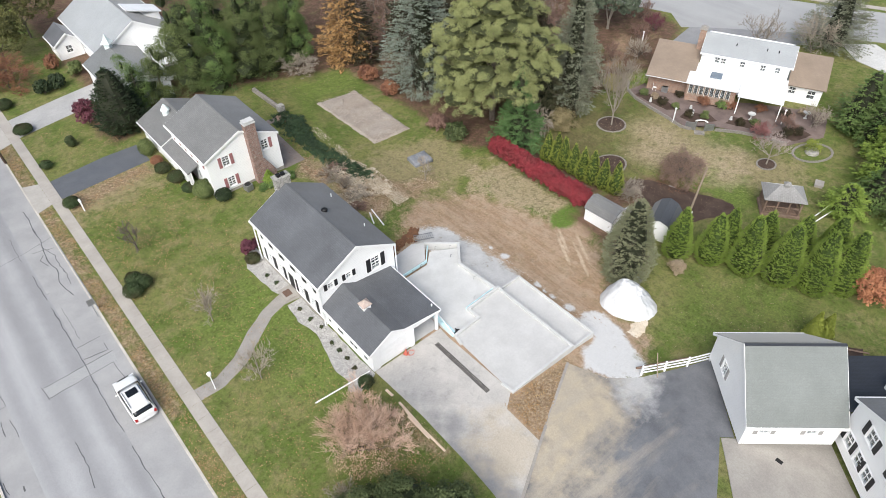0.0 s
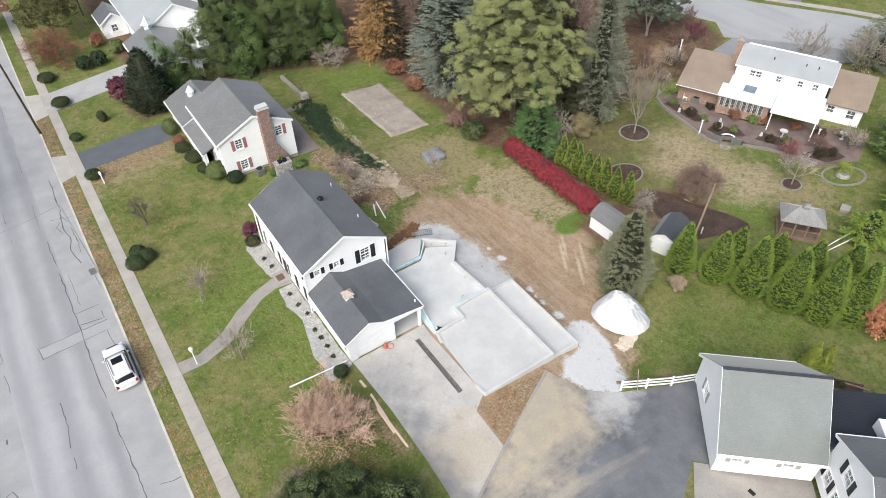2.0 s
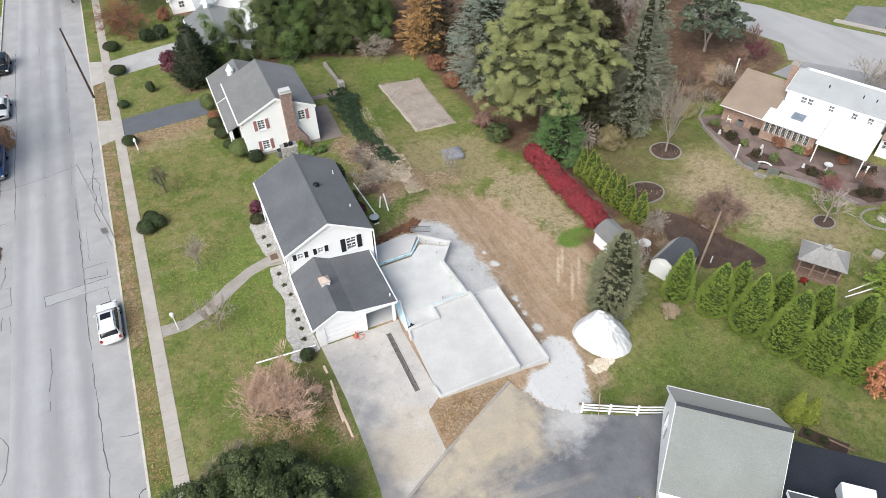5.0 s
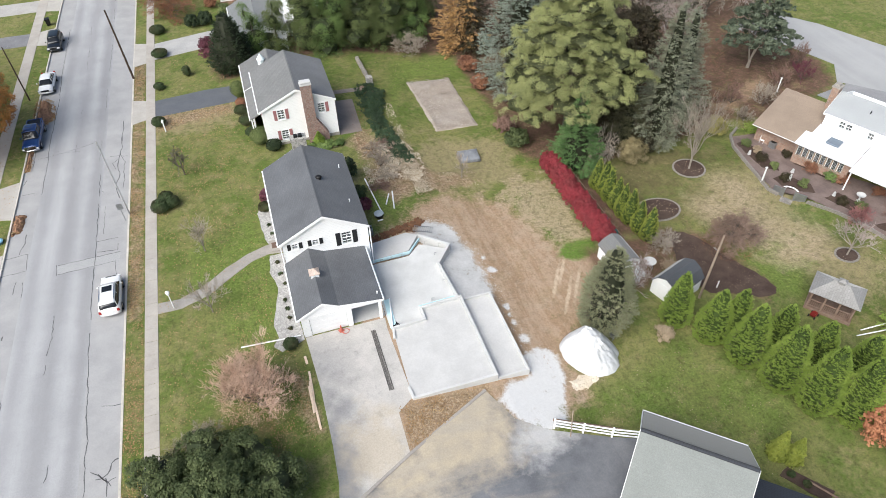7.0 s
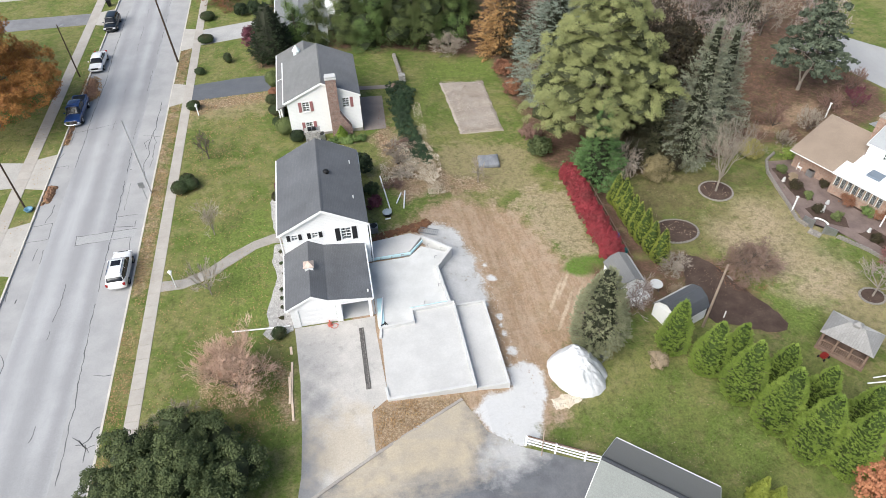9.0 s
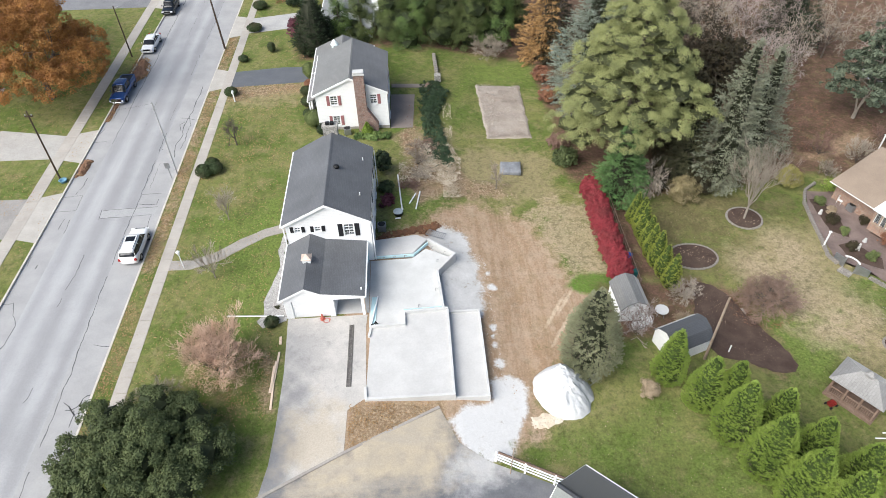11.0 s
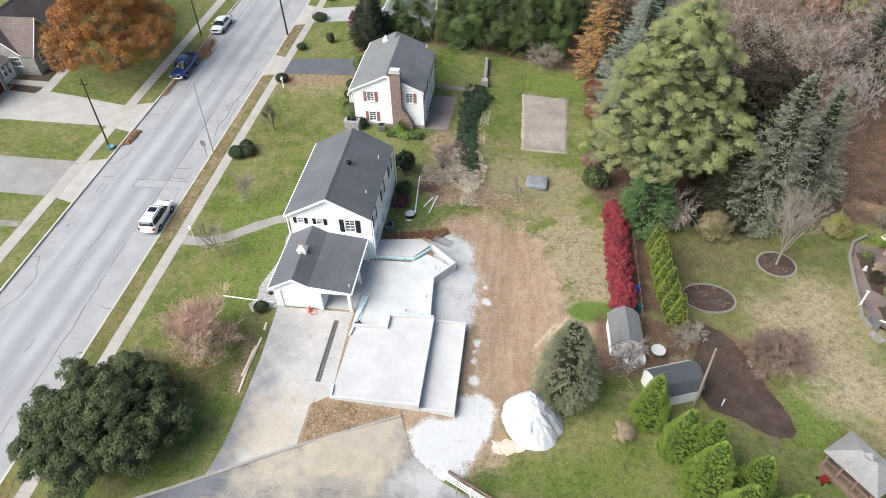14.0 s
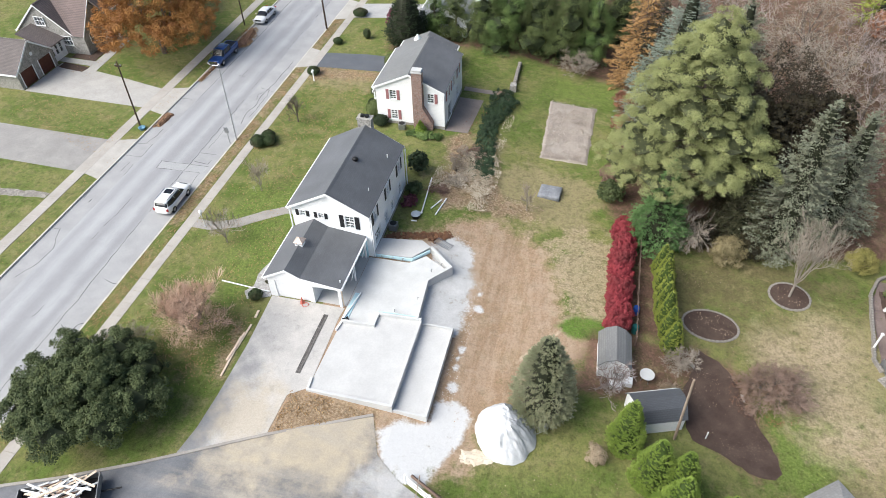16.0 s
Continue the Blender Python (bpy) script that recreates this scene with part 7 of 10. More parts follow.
# belt of dark evergreens behind the lawn
for k, (x, y, h, r) in enumerate(((1.6, 51.0, 6.4, 1.7), (4.6, 51.4, 7.0, 1.9), (8.2, 51.6, 10.5, 3.0), (12.0, 50.6, 11.5, 3.3), (16.0, 50.9, 11.0, 3.2), (19.8, 51.2, 11.5, 3.3), (23.4, 51.6, 10.0, 3.0), (10.0, 56.0, 12.5, 3.4), (15.5, 56.5, 13.0, 3.4), (21.0, 57.0, 13.0, 3.6), (26.5, 58.0, 13.0, 3.6))):
    t = plant("evergreen_tree", x, y, k * 50, "dense mid-green evergreen in a tall screen", "evergreen tree", "evergreen screen")
    rr = np.random.default_rng(60 + k)
    ls = [(rr.normal(0, 0.5), rr.normal(0, 0.5), h * q, r * w * rr.uniform(0.7, 1.0), r * w * rr.uniform(0.7, 1.0), h * 0.14) for q, w in ((0.07, 0.9), (0.2, 1.0), (0.34, 1.0), (0.5, 0.88), (0.68, 0.66), (0.84, 0.4), (0.94, 0.2))]
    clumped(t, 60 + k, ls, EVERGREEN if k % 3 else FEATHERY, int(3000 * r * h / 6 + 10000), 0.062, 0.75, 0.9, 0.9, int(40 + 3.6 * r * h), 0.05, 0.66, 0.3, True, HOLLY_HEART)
    trunk(t, [((0, 0, -0.2), (0, 0, h * 0.9), 0.2, 0.04, 1)])
t = plant("larch_tree", 29.9, 48.0, 0, "rusty orange larch at the edge of the grove", "larch")
conifer(t, 31, 16.5, 4.4, LARCH, 12000, 0.14, 0.35, 0.45, 0.05, 0.8)
# brown leaf colour lowered to carry the shade of the recess by the pine
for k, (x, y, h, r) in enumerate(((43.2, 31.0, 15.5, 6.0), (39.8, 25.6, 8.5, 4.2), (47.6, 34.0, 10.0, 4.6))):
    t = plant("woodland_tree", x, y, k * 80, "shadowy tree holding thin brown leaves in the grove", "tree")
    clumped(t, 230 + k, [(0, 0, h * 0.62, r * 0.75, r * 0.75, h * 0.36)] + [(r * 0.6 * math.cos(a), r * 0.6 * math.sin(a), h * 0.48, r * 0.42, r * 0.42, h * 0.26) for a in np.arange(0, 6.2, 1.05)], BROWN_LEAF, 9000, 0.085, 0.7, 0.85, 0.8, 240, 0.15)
    forked_trunk(t, 240 + k, h * 0.9, 0.16, 0.8)
t = plant("larch_tree", 31.5, 46.5, 0, "rusty brown larch deep in the grove", "larch")
conifer(t, 32, 13, 3.4, DUSK_LEAF, 4000, 0.19, 0.35, 0.45, 0.05, 0.8)

# rows of arborvitae
for k, (x, y, r, h) in enumerate(((31.1, -7.1, 1.3, 6.1), (33.1, -9.6, 1.5, 5.8), (34.5, -12.4, 1.65, 6.6), (35.7, -15.4, 1.7, 7.0), (37.0, -18.0, 1.7, 7.1), (38.9, -19.7, 1.6, 7.2),
                                  (34.9, -10.0, 1.3, 5.8), (37.7, -12.3, 1.4, 5.4), (39.2, -15.0, 1.5, 5.8), (41.6, -17.2, 1.6, 5.8))):
    t = plant("arborvitae", x, y, k * 47, "bright green conical arborvitae in a staggered row", "arborvitae", "garden screen")
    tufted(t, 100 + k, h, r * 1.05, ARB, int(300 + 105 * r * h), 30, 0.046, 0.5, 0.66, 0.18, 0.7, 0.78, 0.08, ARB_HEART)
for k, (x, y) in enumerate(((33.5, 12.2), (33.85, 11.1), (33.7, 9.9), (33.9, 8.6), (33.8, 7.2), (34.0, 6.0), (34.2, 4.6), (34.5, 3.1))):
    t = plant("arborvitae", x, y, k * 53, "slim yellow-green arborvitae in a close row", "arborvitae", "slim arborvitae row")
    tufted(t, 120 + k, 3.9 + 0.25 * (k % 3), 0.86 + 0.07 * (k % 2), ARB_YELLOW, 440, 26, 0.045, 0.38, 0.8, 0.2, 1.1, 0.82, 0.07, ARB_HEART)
for k, (x, y, h) in enumerate(((31.0, -21.0, 3.4), (31.9, -21.7, 3.1))):
    spire("arborvitae", 140 + k, x, y, 0.7, h, ARB_YELLOW, "small bright green evergreen beside the outbuilding", size=0.08)
for k, (x, y, r, h) in enumerate(((66.2, -8.2, 2.6, 8), (64.6, -11.4, 2.6, 7.5), (61.8, -13.8, 2.4, 6.5), (57.4, -15.0, 2.2, 6), (53.0, -16.2, 2.0, 5.2), (69.5, -10, 3.0, 8.5), (60.0, -18.5, 2.6, 7), (49.6, -14.8, 1.9, 4.0), (52.5, -20.0, 2.4, 6.5))):
    t = plant("evergreen_tree", x, y, k * 33, "bushy green evergreen at the garden's edge", "evergreen tree", "garden edge evergreens")
    tufted(t, 150 + k, h, r * 1.1, ARB if k in (2, 3, 7) else FEATHERY, int(240 + 12 * r * h), 24, 0.105, 1.2, 0.6, 0.25, -0.25, 0.55, 0.22)

# broad-leaved evergreen close to the street
t = plant("holly_tree", -8.35, -14.1, 0, "large dark green holly with rounded crown", "holly")
rr = np.random.default_rng(9)
ls = [(0, 0, 2.9, 3.6, 3.6, 2.2), (4.9, 0.7, 2.0, 1.4, 1.3, 1.1)] + [(4.0 * math.cos(a), 4.0 * math.sin(a), 2.2 + rr.uniform(-0.5, 0.7), 1.9, 1.9, 1.5) for a in np.arange(0, 6.2, 0.8)] + [(1.1, 0.3, 3.9, 1.9, 1.9, 1.15), (-1.1, -0.6, 3.7, 1.9, 1.9, 1.1)]
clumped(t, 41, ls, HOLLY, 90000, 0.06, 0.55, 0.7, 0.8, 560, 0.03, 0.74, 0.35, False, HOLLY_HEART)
forked_trunk(t, 42, 5.4, 0.28, 0.6, bare=0.25)

# street maple in autumn colour
t = plant("maple_tree", -34.6, 39.2, 0, "broad maple in full orange autumn leaf", "maple")
ls = [(0, 0, 8.0, 5.8, 5.8, 3.8)] + [(5.7 * math.cos(a), 5.7 * math.sin(a), 5.0 + 1.0 * math.sin(a * 3), 2.9, 2.9, 2.4) for a in np.arange(0, 6.2, 0.6)] + [(3.0 * math.cos(a), 3.0 * math.sin(a), 10.8, 2.6, 2.6, 1.9) for a in (0.5, 2.6, 4.7)]
clumped(t, 44, ls, MAPLE, 78000, 0.075, 0.8, 0.9, 0.75, 620, 0.12)
forked_trunk(t, 45, 10, 0.4, 0.8, bare=0.28)
t = plant("maple_tree", -41.5, 50.5, 0, "broad maple in orange autumn leaf", "maple")
ls = [(0, 0, 7.6, 4.0, 4.0, 3.2)] + [(3.8 * math.cos(a), 3.8 * math.sin(a), 6.0, 2.4, 2.4, 2.0) for a in np.arange(0, 6.2, 0.9)]
clumped(t, 46, ls, MAPLE, 20000, 0.12, 0.6, 0.8, 0.85, 360, 0.2)
forked_trunk(t, 47, 9, 0.35, 0.8)
# garden shade trees by the far house
for k, (x, y, h, r, mt, lab) in enumerate(((-8.0, 76.0, 8.0, 4.2, OLIVE_LEAF, "tall leafy tree behind the far house's lawn"), (-3.0, 82, 9.0, 4.6, OLIVE_LEAF, "tall tree with fading olive leaves"), (-16, 84, 8, 4.0, MAPLE, "golden autumn tree by the street"))):
    t = plant("garden_tree", x, y, k * 70, lab, "tree")
    clumped(t, 200 + k, [(0, 0, h * 0.6, r * 0.8, r * 0.8, h * 0.32)] + [(r * 0.65 * math.cos(a), r * 0.65 * math.sin(a), h * 0.5, r * 0.42, r * 0.42, h * 0.22) for a in np.arange(0, 6.2, 1.05)], mt, 9500, 0.095, 0.6, 0.85, 0.8, 150, 0.12)
    forked_trunk(t, 210 + k, h * 0.85, 0.16, 0.8)

# leafless trees
def leafless(name, seed, x, y, h, reach, mat_, lab, **kw):
    t = plant(name, x, y, seed * 61 % 360, lab, "bare tree")
    bare_tree(t, seed, h, reach, mat_, **kw)
    return t


t = leafless("crape_myrtle", 301, -4.75, -5.7, 5.2, 0.8, BARK, "wide bushy bare shrub tree with pinkish twigs", twig_mat=TWIG_PINK, depth=5, kids=5, radius=0.09, stem=0.08, stems=11, least=0.0085, rise=0.3, spread_=0.45, wide=3.3)
clumped(t, 300, [(0, 0, 0.9, 2.8, 2.8, 0.7), (0.3, -0.3, 1.7, 2.5, 2.5, 0.8)], foliage("russet_clinging_leaves", (0.423, 0.274, 0.186), (0.564, 0.406, 0.291), (0.353, 0.22, 0.145)), 4600, 0.038, 0.5, 0.9, 0.9, 180, 0.1)
leafless("spreading_tree", 399, -9.6, 68.6, 4.8, 1.2, BARK, "low spreading tree with dense red-brown twigs", twig_mat=RUSSET, depth=5, kids=5, radius=0.1, stem=0.2, stems=7, least=0.012, rise=0.05, spread_=0.7, wide=3.9)
leafless("young_tree", 302, -9.1, 26.6, 3.6, 0.9, BARK, "small bare tree with dark crooked limbs", depth=4, radius=0.09, stem=0.28, stems=4, least=0.014, wide=1.5)
leafless("young_tree", 303, -7.7, 13.4, 4.4, 0.5, BARK_PALE, "slender bare tree with pale fine twigs", twig_mat=TWIG_GREY, depth=4, radius=0.06, stem=0.15, stems=5, least=0.011, wide=1.4)
leafless("young_tree", 304, -7.5, 5.2, 4.2, 0.65, BARK_PALE, "slender bare tree with pale fine twigs", twig_mat=TWIG_GREY, depth=4, radius=0.06, stem=0.12, stems=5, least=0.012, wide=1.7)
leafless("ornamental_tree", 305, 45.2, 12.2, 9.0, 0.8, BARK_PALE, "tall bare tree standing in a ringed mulch bed", twig_mat=TWIG_GREY, depth=5, kids=4, radius=0.12, stem=0.2, stems=6, least=0.0078, rise=0.28, spread_=0.6, wide=3.0)
leafless("ornamental_tree", 306, 52.0, -4.9, 4.2, 1.1, BARK_PALE, "small bare spreading tree in a ringed bed", twig_mat=TWIG_MAUVE, depth=4, kids=4, radius=0.1, stem=0.3, stems=5, least=0.013, wide=2.2)
leafless("weeping_tree", 307, 42.1, 0.1, 3.3, 1.5, BARK, "low weeping bare tree with dense red-brown twigs", twig_mat=TWIG_WEEP, depth=5, kids=5, radius=0.1, stem=0.3, stems=12, least=0.0095, rise=-0.12, spread_=0.7, wide=2.95)
leafless("ornamental_tree", 308, 19.9, 18.0, 3.6, 0.4, BARK_PALE, "thin bare tree above a ring of fallen leaves", twig_mat=TWIG_GREY, depth=4, radius=0.06, stem=0.2, stems=4, least=0.011, wide=1.0)
for k, (x, y, h, mt) in enumerate(((57.5, 45.5, 10, TWIG_MAUVE), (62.5, 49, 11, TWIG_MAUVE), (52.0, 49.0, 10, TWIG_GREY), (57, 55, 10, TWIG_MAUVE), (69, 45, 9, TWIG_GREY), (46, 36, 9, TWIG_RED), (50, 40, 11, TWIG_GREY), (70, 35, 7, TWIG_GREY), (46, 46, 12, TWIG_GREY), (36, 45, 11, TWIG_RED), (74, 39, 8, TWIG_MAUVE), (36, 27.5, 9, TWIG_RED), (53, 30, 9, TWIG_RED), (49.5, 27, 8, TWIG_RED), (57, 36, 9, TWIG_MAUVE), (62, 41, 8, TWIG_GREY), (66, 53, 11, TWIG_MAUVE), (40, 50, 12, TWIG_GREY), (33, 57, 12, TWIG_RED), (42, 58, 12, TWIG_MAUVE), (52, 60, 12, TWIG_GREY), (77, 46, 8, TWIG_GREY))):
    leafless("woodland_tree", 320 + k, x, y, h, 0.85, BARK, "bare woodland tree with a haze of fine twigs", twig_mat=mt, depth=5, kids=3, radius=0.15, stem=0.2, stems=8, least=0.018, rise=0.04, spread_=0.95, wide=0.48 * h)
for k, (x, y, h, mt) in enumerate(((58.0, 22.6, 3.0, TWIG_RED), (61.5, 20.8, 3.4, TWIG_GREY), (66.5, 24.2, 3.2, TWIG_RED), (70.2, 24.5, 3.0, PURPLE_LEAF), (76.0, 10.5, 6.5, TWIG_GREY), (80.5, 5.0, 6.0, TWIG_GREY), (72.0, 28, 3.4, TWIG_RED), (59.8, -2.6, 2.6, TWIG_RED), (57.0, 18.6, 2.2, TWIG_GREY), (63.0, -4.6, 3.2, TWIG_GREY),
                                 (35.3, 17.0, 4.6, TWIG_GREY), (30.0, -2.1, 3.4, TWIG_MAUVE), (11.6, 21.4, 1.8, TWIG_GREY))):
    leafless("bare_shrub", 350 + k, x, y, h, 1.0, BARK, "bare many-stemmed shrub with fine twigs", twig_mat=mt, depth=4, kids=4, radius=0.05, stem=0.05, stems=8, least=0.015, rise=0.2, wide=0.55 * h)

# dark brush set in as fill; its leaf colour carries the grove's shade
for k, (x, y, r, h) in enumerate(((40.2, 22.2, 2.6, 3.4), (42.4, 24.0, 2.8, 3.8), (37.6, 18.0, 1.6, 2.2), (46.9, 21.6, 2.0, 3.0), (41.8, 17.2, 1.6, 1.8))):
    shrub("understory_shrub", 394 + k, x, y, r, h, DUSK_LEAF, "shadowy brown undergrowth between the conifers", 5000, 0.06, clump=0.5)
shrub("red_maple_shrub", 391, 63.9, 67.8, 2.6, 4.5, RUSSET, "scarlet-brown autumn shrub deep in the woods", 1800, 0.16)
t = plant("woodland_conifer", 66.5, 73.5, 0, "bright green conifer deep in the woods", "conifer")
tufted(t, 392, 13, 5.0, ARB_YELLOW, 420, 22, 0.17, 1.8, 0.7, 0.1, -0.1, 0.5, 0.3)
for k, (x, y, h, w, mt) in enumerate(((13.4, 21.4, 0.8, 1.5, TAN_GRASS), (14.6, 20.2, 0.7, 1.4, TAN_GRASS), (12.0, 19.4, 1.5, 1.5, TWIG_GREY), (11.4, 24.2, 1.6, 1.5, TWIG_GREY), (10.6, 17.6, 0.9, 1.2, TWIG_RED), (12.8, 25.0, 1.1, 1.5, TWIG_RED))):
    leafless("brush_clump", 370 + k, x, y, h * 0.75, 1.4, BARK, "low tangle of bare brush with caught leaves", twig_mat=mt, depth=4, kids=4, radius=0.04, stem=0.03, stems=9, least=0.014, rise=0.0, spread_=0.9, wide=w)
leafless("weeping_shrub", 380, 36.2, 16.0, 3.8, 0.8, BARK_PALE, "bare pale shrub with drooping branches before the fir", twig_mat=TWIG_GREY, depth=4, kids=4, radius=0.06, stem=0.3, stems=8, least=0.018, rise=-0.35, spread_=0.5, wide=1.9)
# clipped shrubs and beds
for k, (x, y, r, h) in enumerate(((-11.55, 21.0, 0.95, 1.35), (-10.5, 21.5, 0.85, 1.2), (-11.0, 22.5, 0.8, 1.15))):
    dome("boxwood", 400 + k, x, y, r, h, BOXWOOD, "rounded dark boxwood in a tight trio", "boxwood trio")
for k, (x, y, r, h) in enumerate(((-11.6, 37.8, 0.85, 1.1), (-11.5, 46.7, 0.7, 0.9), (-11.3, 56.0, 1.1, 1.1), (-11.6, 63.6, 1.1, 1.2), (-7.9, 49.0, 0.6, 1.5))):
    dome("clipped_shrub", 410 + k, x, y, r, h, BOXWOOD, "clipped dark green shrub on the verge lawn", "verge shrubs")
for k, (x, y, r, h, mt) in enumerate(((-1.9, 41.2, 0.9, 2.2, EVERGREEN), (-1.8, 38.9, 0.7, 1.0, RUSSET), (-1.9, 37.0, 0.9, 1.1, BOXWOOD), (-1.5, 34.4, 0.95, 1.2, BOXWOOD), (-0.3, 29.8, 1.2, 2.0, EVERGREEN), (0.9, 28.0, 0.9, 1.3, CONIFER_DARK), (-1.2, 31.8, 0.8, 1.0, BOXWOOD))):
    dome("foundation_shrub", 420 + k, x, y, r, h, mt, "rounded shrub planted along the house front", "house front shrubs")
spire("dwarf_spruce", 430, 5.95, 27.3, 0.65, 1.6, ARB, "small bright conical shrub below the brick chimney", category="shrub")
shrub("groundcover", 431, 6.6, 26.7, 2.5, 0.4, FEATHERY, "low green groundcover below the chimney", 3600, 0.06, ry=0.85)
dome("foundation_shrub", 432, -1.4, 17.6, 0.75, 0.9, BOXWOOD, "dark clipped shrub in the stone bed")
shrub("barberry", 433, -0.9, 19.2, 0.9, 1.2, PURPLE_LEAF, "plum-coloured shrub at the house corner", 900)
dome("foundation_shrub", 434, -1.5, -0.9, 0.65, 0.9, BOXWOOD, "dark clipped shrub beside the garage corner")
shrub("yew", 435, 7.6, 20.2, 1.2, 2.4, CONIFER_DARK, "dark feathery yew at the house corner", 1500, 0.1)
shrub("barberry", 436, 8.2, 14.6, 0.8, 1.0, PURPLE_LEAF, "dark reddish shrub against the rear wall", 800)
shrub("barberry", 437, 8.2, 16.6, 0.9, 1.1, BOXWOOD, "dark shrub against the rear wall", 800)
for k, (x, y) in enumerate(((-1.4, 15.0), (-1.2, 13.6), (-1.3, 9.4), (-1.2, 7.8), (-1.0, 6.4), (-1.3, 4.4), (-1.2, 3.3), (-1.2, 2.2), (-1.3, 1.0))):
    shrub("bedding_plant", 440 + k, x, y, 0.2, 0.25, BOXWOOD, "tiny dark plant in the pale stone bed", 70, 0.06, "stone bed plants", "plant", clump=0.1)
# crimson hedge, one shrub after another
for k in range(12):
    y = 4.0 + k * 1.15
    shrub("burning_bush", 460 + k, 29.85 + 0.12 * math.sin(k * 1.7), y, 1.32, 2.3, RED_LEAF, "crimson burning bush in a dense hedge", 6000, 0.055, "crimson hedge", "hedge", clump=0.26, ry=1.25)
shrub("dry_shrub", 480, 29.1, -8.6, 0.85, 1.3, TAN_GRASS, "round dry tan shrub on the lawn", 3600, 0.035)
shrub("dry_shrub", 481, 39.7, 15.7, 1.75, 2.5, foliage("tawny_olive_leaves", (0.20, 0.165, 0.085), (0.36, 0.30, 0.17), (0.15, 0.125, 0.06)), "tawny olive dry shrub at the grove's edge", 9000, 0.042, clump=0.5)
shrub("forsythia", 482, 52.0, 17.6, 1.6, 1.8, YELLOW_LEAF, "yellow-green shrub at the grove's edge", 6500, 0.045, clump=0.45)
shrub("understory_shrub", 483, 28.2, 22.4, 1.6, 2.0, HOLLY, "dark leafy shrub below the pine", 1800, 0.1)
shrub("understory_shrub", 484, 28.0, 25.6, 1.4, 1.8, TWIG_RED, "brown thinning shrub below the pine", 1500, 0.09)
shrub("understory_shrub", 485, 28.5, 36.0, 1.4, 1.8, RUSSET, "brown thinning shrub at the grove's edge", 1500, 0.09)
shrub("understory_shrub", 486, 28.6, 41.0, 1.6, 2.0, RUSSET, "brown thinning shrub at the grove's edge", 1500, 0.09)
leafless("bare_shrub", 487, 22.0, 48.0, 3.2, 1.0, BARK, "brownish bare shrub before the evergreen screen", twig_mat=TWIG_GREY, depth=5, kids=4, radius=0.05, stem=0.05, stems=8, least=0.013, wide=2.9)
shrub("maple_shrub", 488, 39.6, -22.2, 2.1, 3.2, ORANGE_LEAF, "rust-orange autumn shrub at the lawn's edge", 5200, 0.075)
shrub("maple_shrub", 489, 41.5, -24.5, 1.8, 3.4, ORANGE_LEAF, "rust-orange autumn shrub at the lawn's edge", 4200, 0.1)
leafless("red_twig_shrub", 393, 56.4, -1.3, 2.0, 1.0, BARK, "bare shrub with dense wine-red twigs by the terrace", twig_mat=foliage("wine_red_twigs", (0.264, 0.115, 0.115), (0.37, 0.186, 0.176), (0.211, 0.088, 0.088)), depth=4, kids=5, radius=0.05, stem=0.05, stems=8, least=0.014, rise=0.1, wide=1.3)
shrub("purple_tree", 490, -4.6, 52.6, 1.5, 3.2, PURPLE_LEAF, "plum-leaved small tree beside the conifer", 1800, 0.1)
for k, (x, y, mt) in enumerate(((-4.6, 58.0 + 6, CONIFER_DARK), (-1.6, 66, EVERGREEN), (1.2, 64.6, RUSSET), (-3.5, 70, RUSSET), (-6.5, 63.8, CONIFER_DARK))):
    shrub("garden_shrub", 495 + k, x, y, 1.1, 1.9, mt, "shrub in the far house's front garden", 1100, 0.1, "far front garden")
for k, (x, y, r, mt) in enumerate(((54.0, 14.0, 0.6, EVERGREEN), (53.9, 11.0, 0.7, DUSK_LEAF), (54.4, 9.2, 0.5, EVERGREEN), (54.6, 12.6, 0.5, TAN_GRASS), (54.0, 7.0, 0.6, DUSK_LEAF), (55.2, 5.4, 0.6, EVERGREEN), (57.0, 1.6, 0.6, DUSK_LEAF), (58.4, 0.4, 0.5, EVERGREEN), (59.0, -3.4, 0.7, DUSK_LEAF), (57.4, 13.0, 0.5, RUSSET), (57.0, 10.6, 0.6, DUSK_LEAF), (64.8, -2.4, 0.7, TAN_GRASS), (61.6, 1.6, 0.7, RUSSET), (57.6, 7.4, 0.9, RUSSET), (58.6, 5.4, 0.7, FEATHERY), (59.6, 4.6, 0.8, RUSSET), (60.2, -4.0, 0.8, DUSK_LEAF), (56.1, 15.9, 1.1, ARB), (62.6, -1.0, 0.8, DUSK_LEAF), (58.4, -7.0, 1.0, ARB_YELLOW))):
    shrub("terrace_shrub", 505 + k, x, y, r, r * 1.3, mt, "small shrub in the terrace beds", 900, 0.05, "terrace planting")
t = plant("ivy_bank", 0, 0, 0, "long bank of dark trailing ivy beside the lawn", "ivy", z=0.0)
ls = []
for k in range(20):
    q = k / 19
    y = 38.4 - 16.6 * q
    x = float(np.interp(q, (0, 0.1, 0.25, 0.42, 0.75, 1), (13.6, 13.9, 13.6, 13.25, 13.8, 14.1)))
    ls.append((x, y, land(x) + 0.1, float(np.interp(q, (0, 0.1, 0.25, 0.42, 0.75, 1), (1.2, 2.0, 1.6, 0.95, 1.25, 1.5))), 1.1, 0.5 - 0.2 * q))
clumped(t, 520, ls, IVY, 22000, 0.07, 0.36, 0.8, 0.6, 500, 0.1)
leafless("bare_shrub", 390, -8.8, -9.0, 2.8, 1.0, BARK, "bare grey shrub beside the dark holly", twig_mat=TWIG_GREY, depth=5, kids=4, radius=0.04, stem=0.05, stems=7, least=0.0075, wide=2.3)


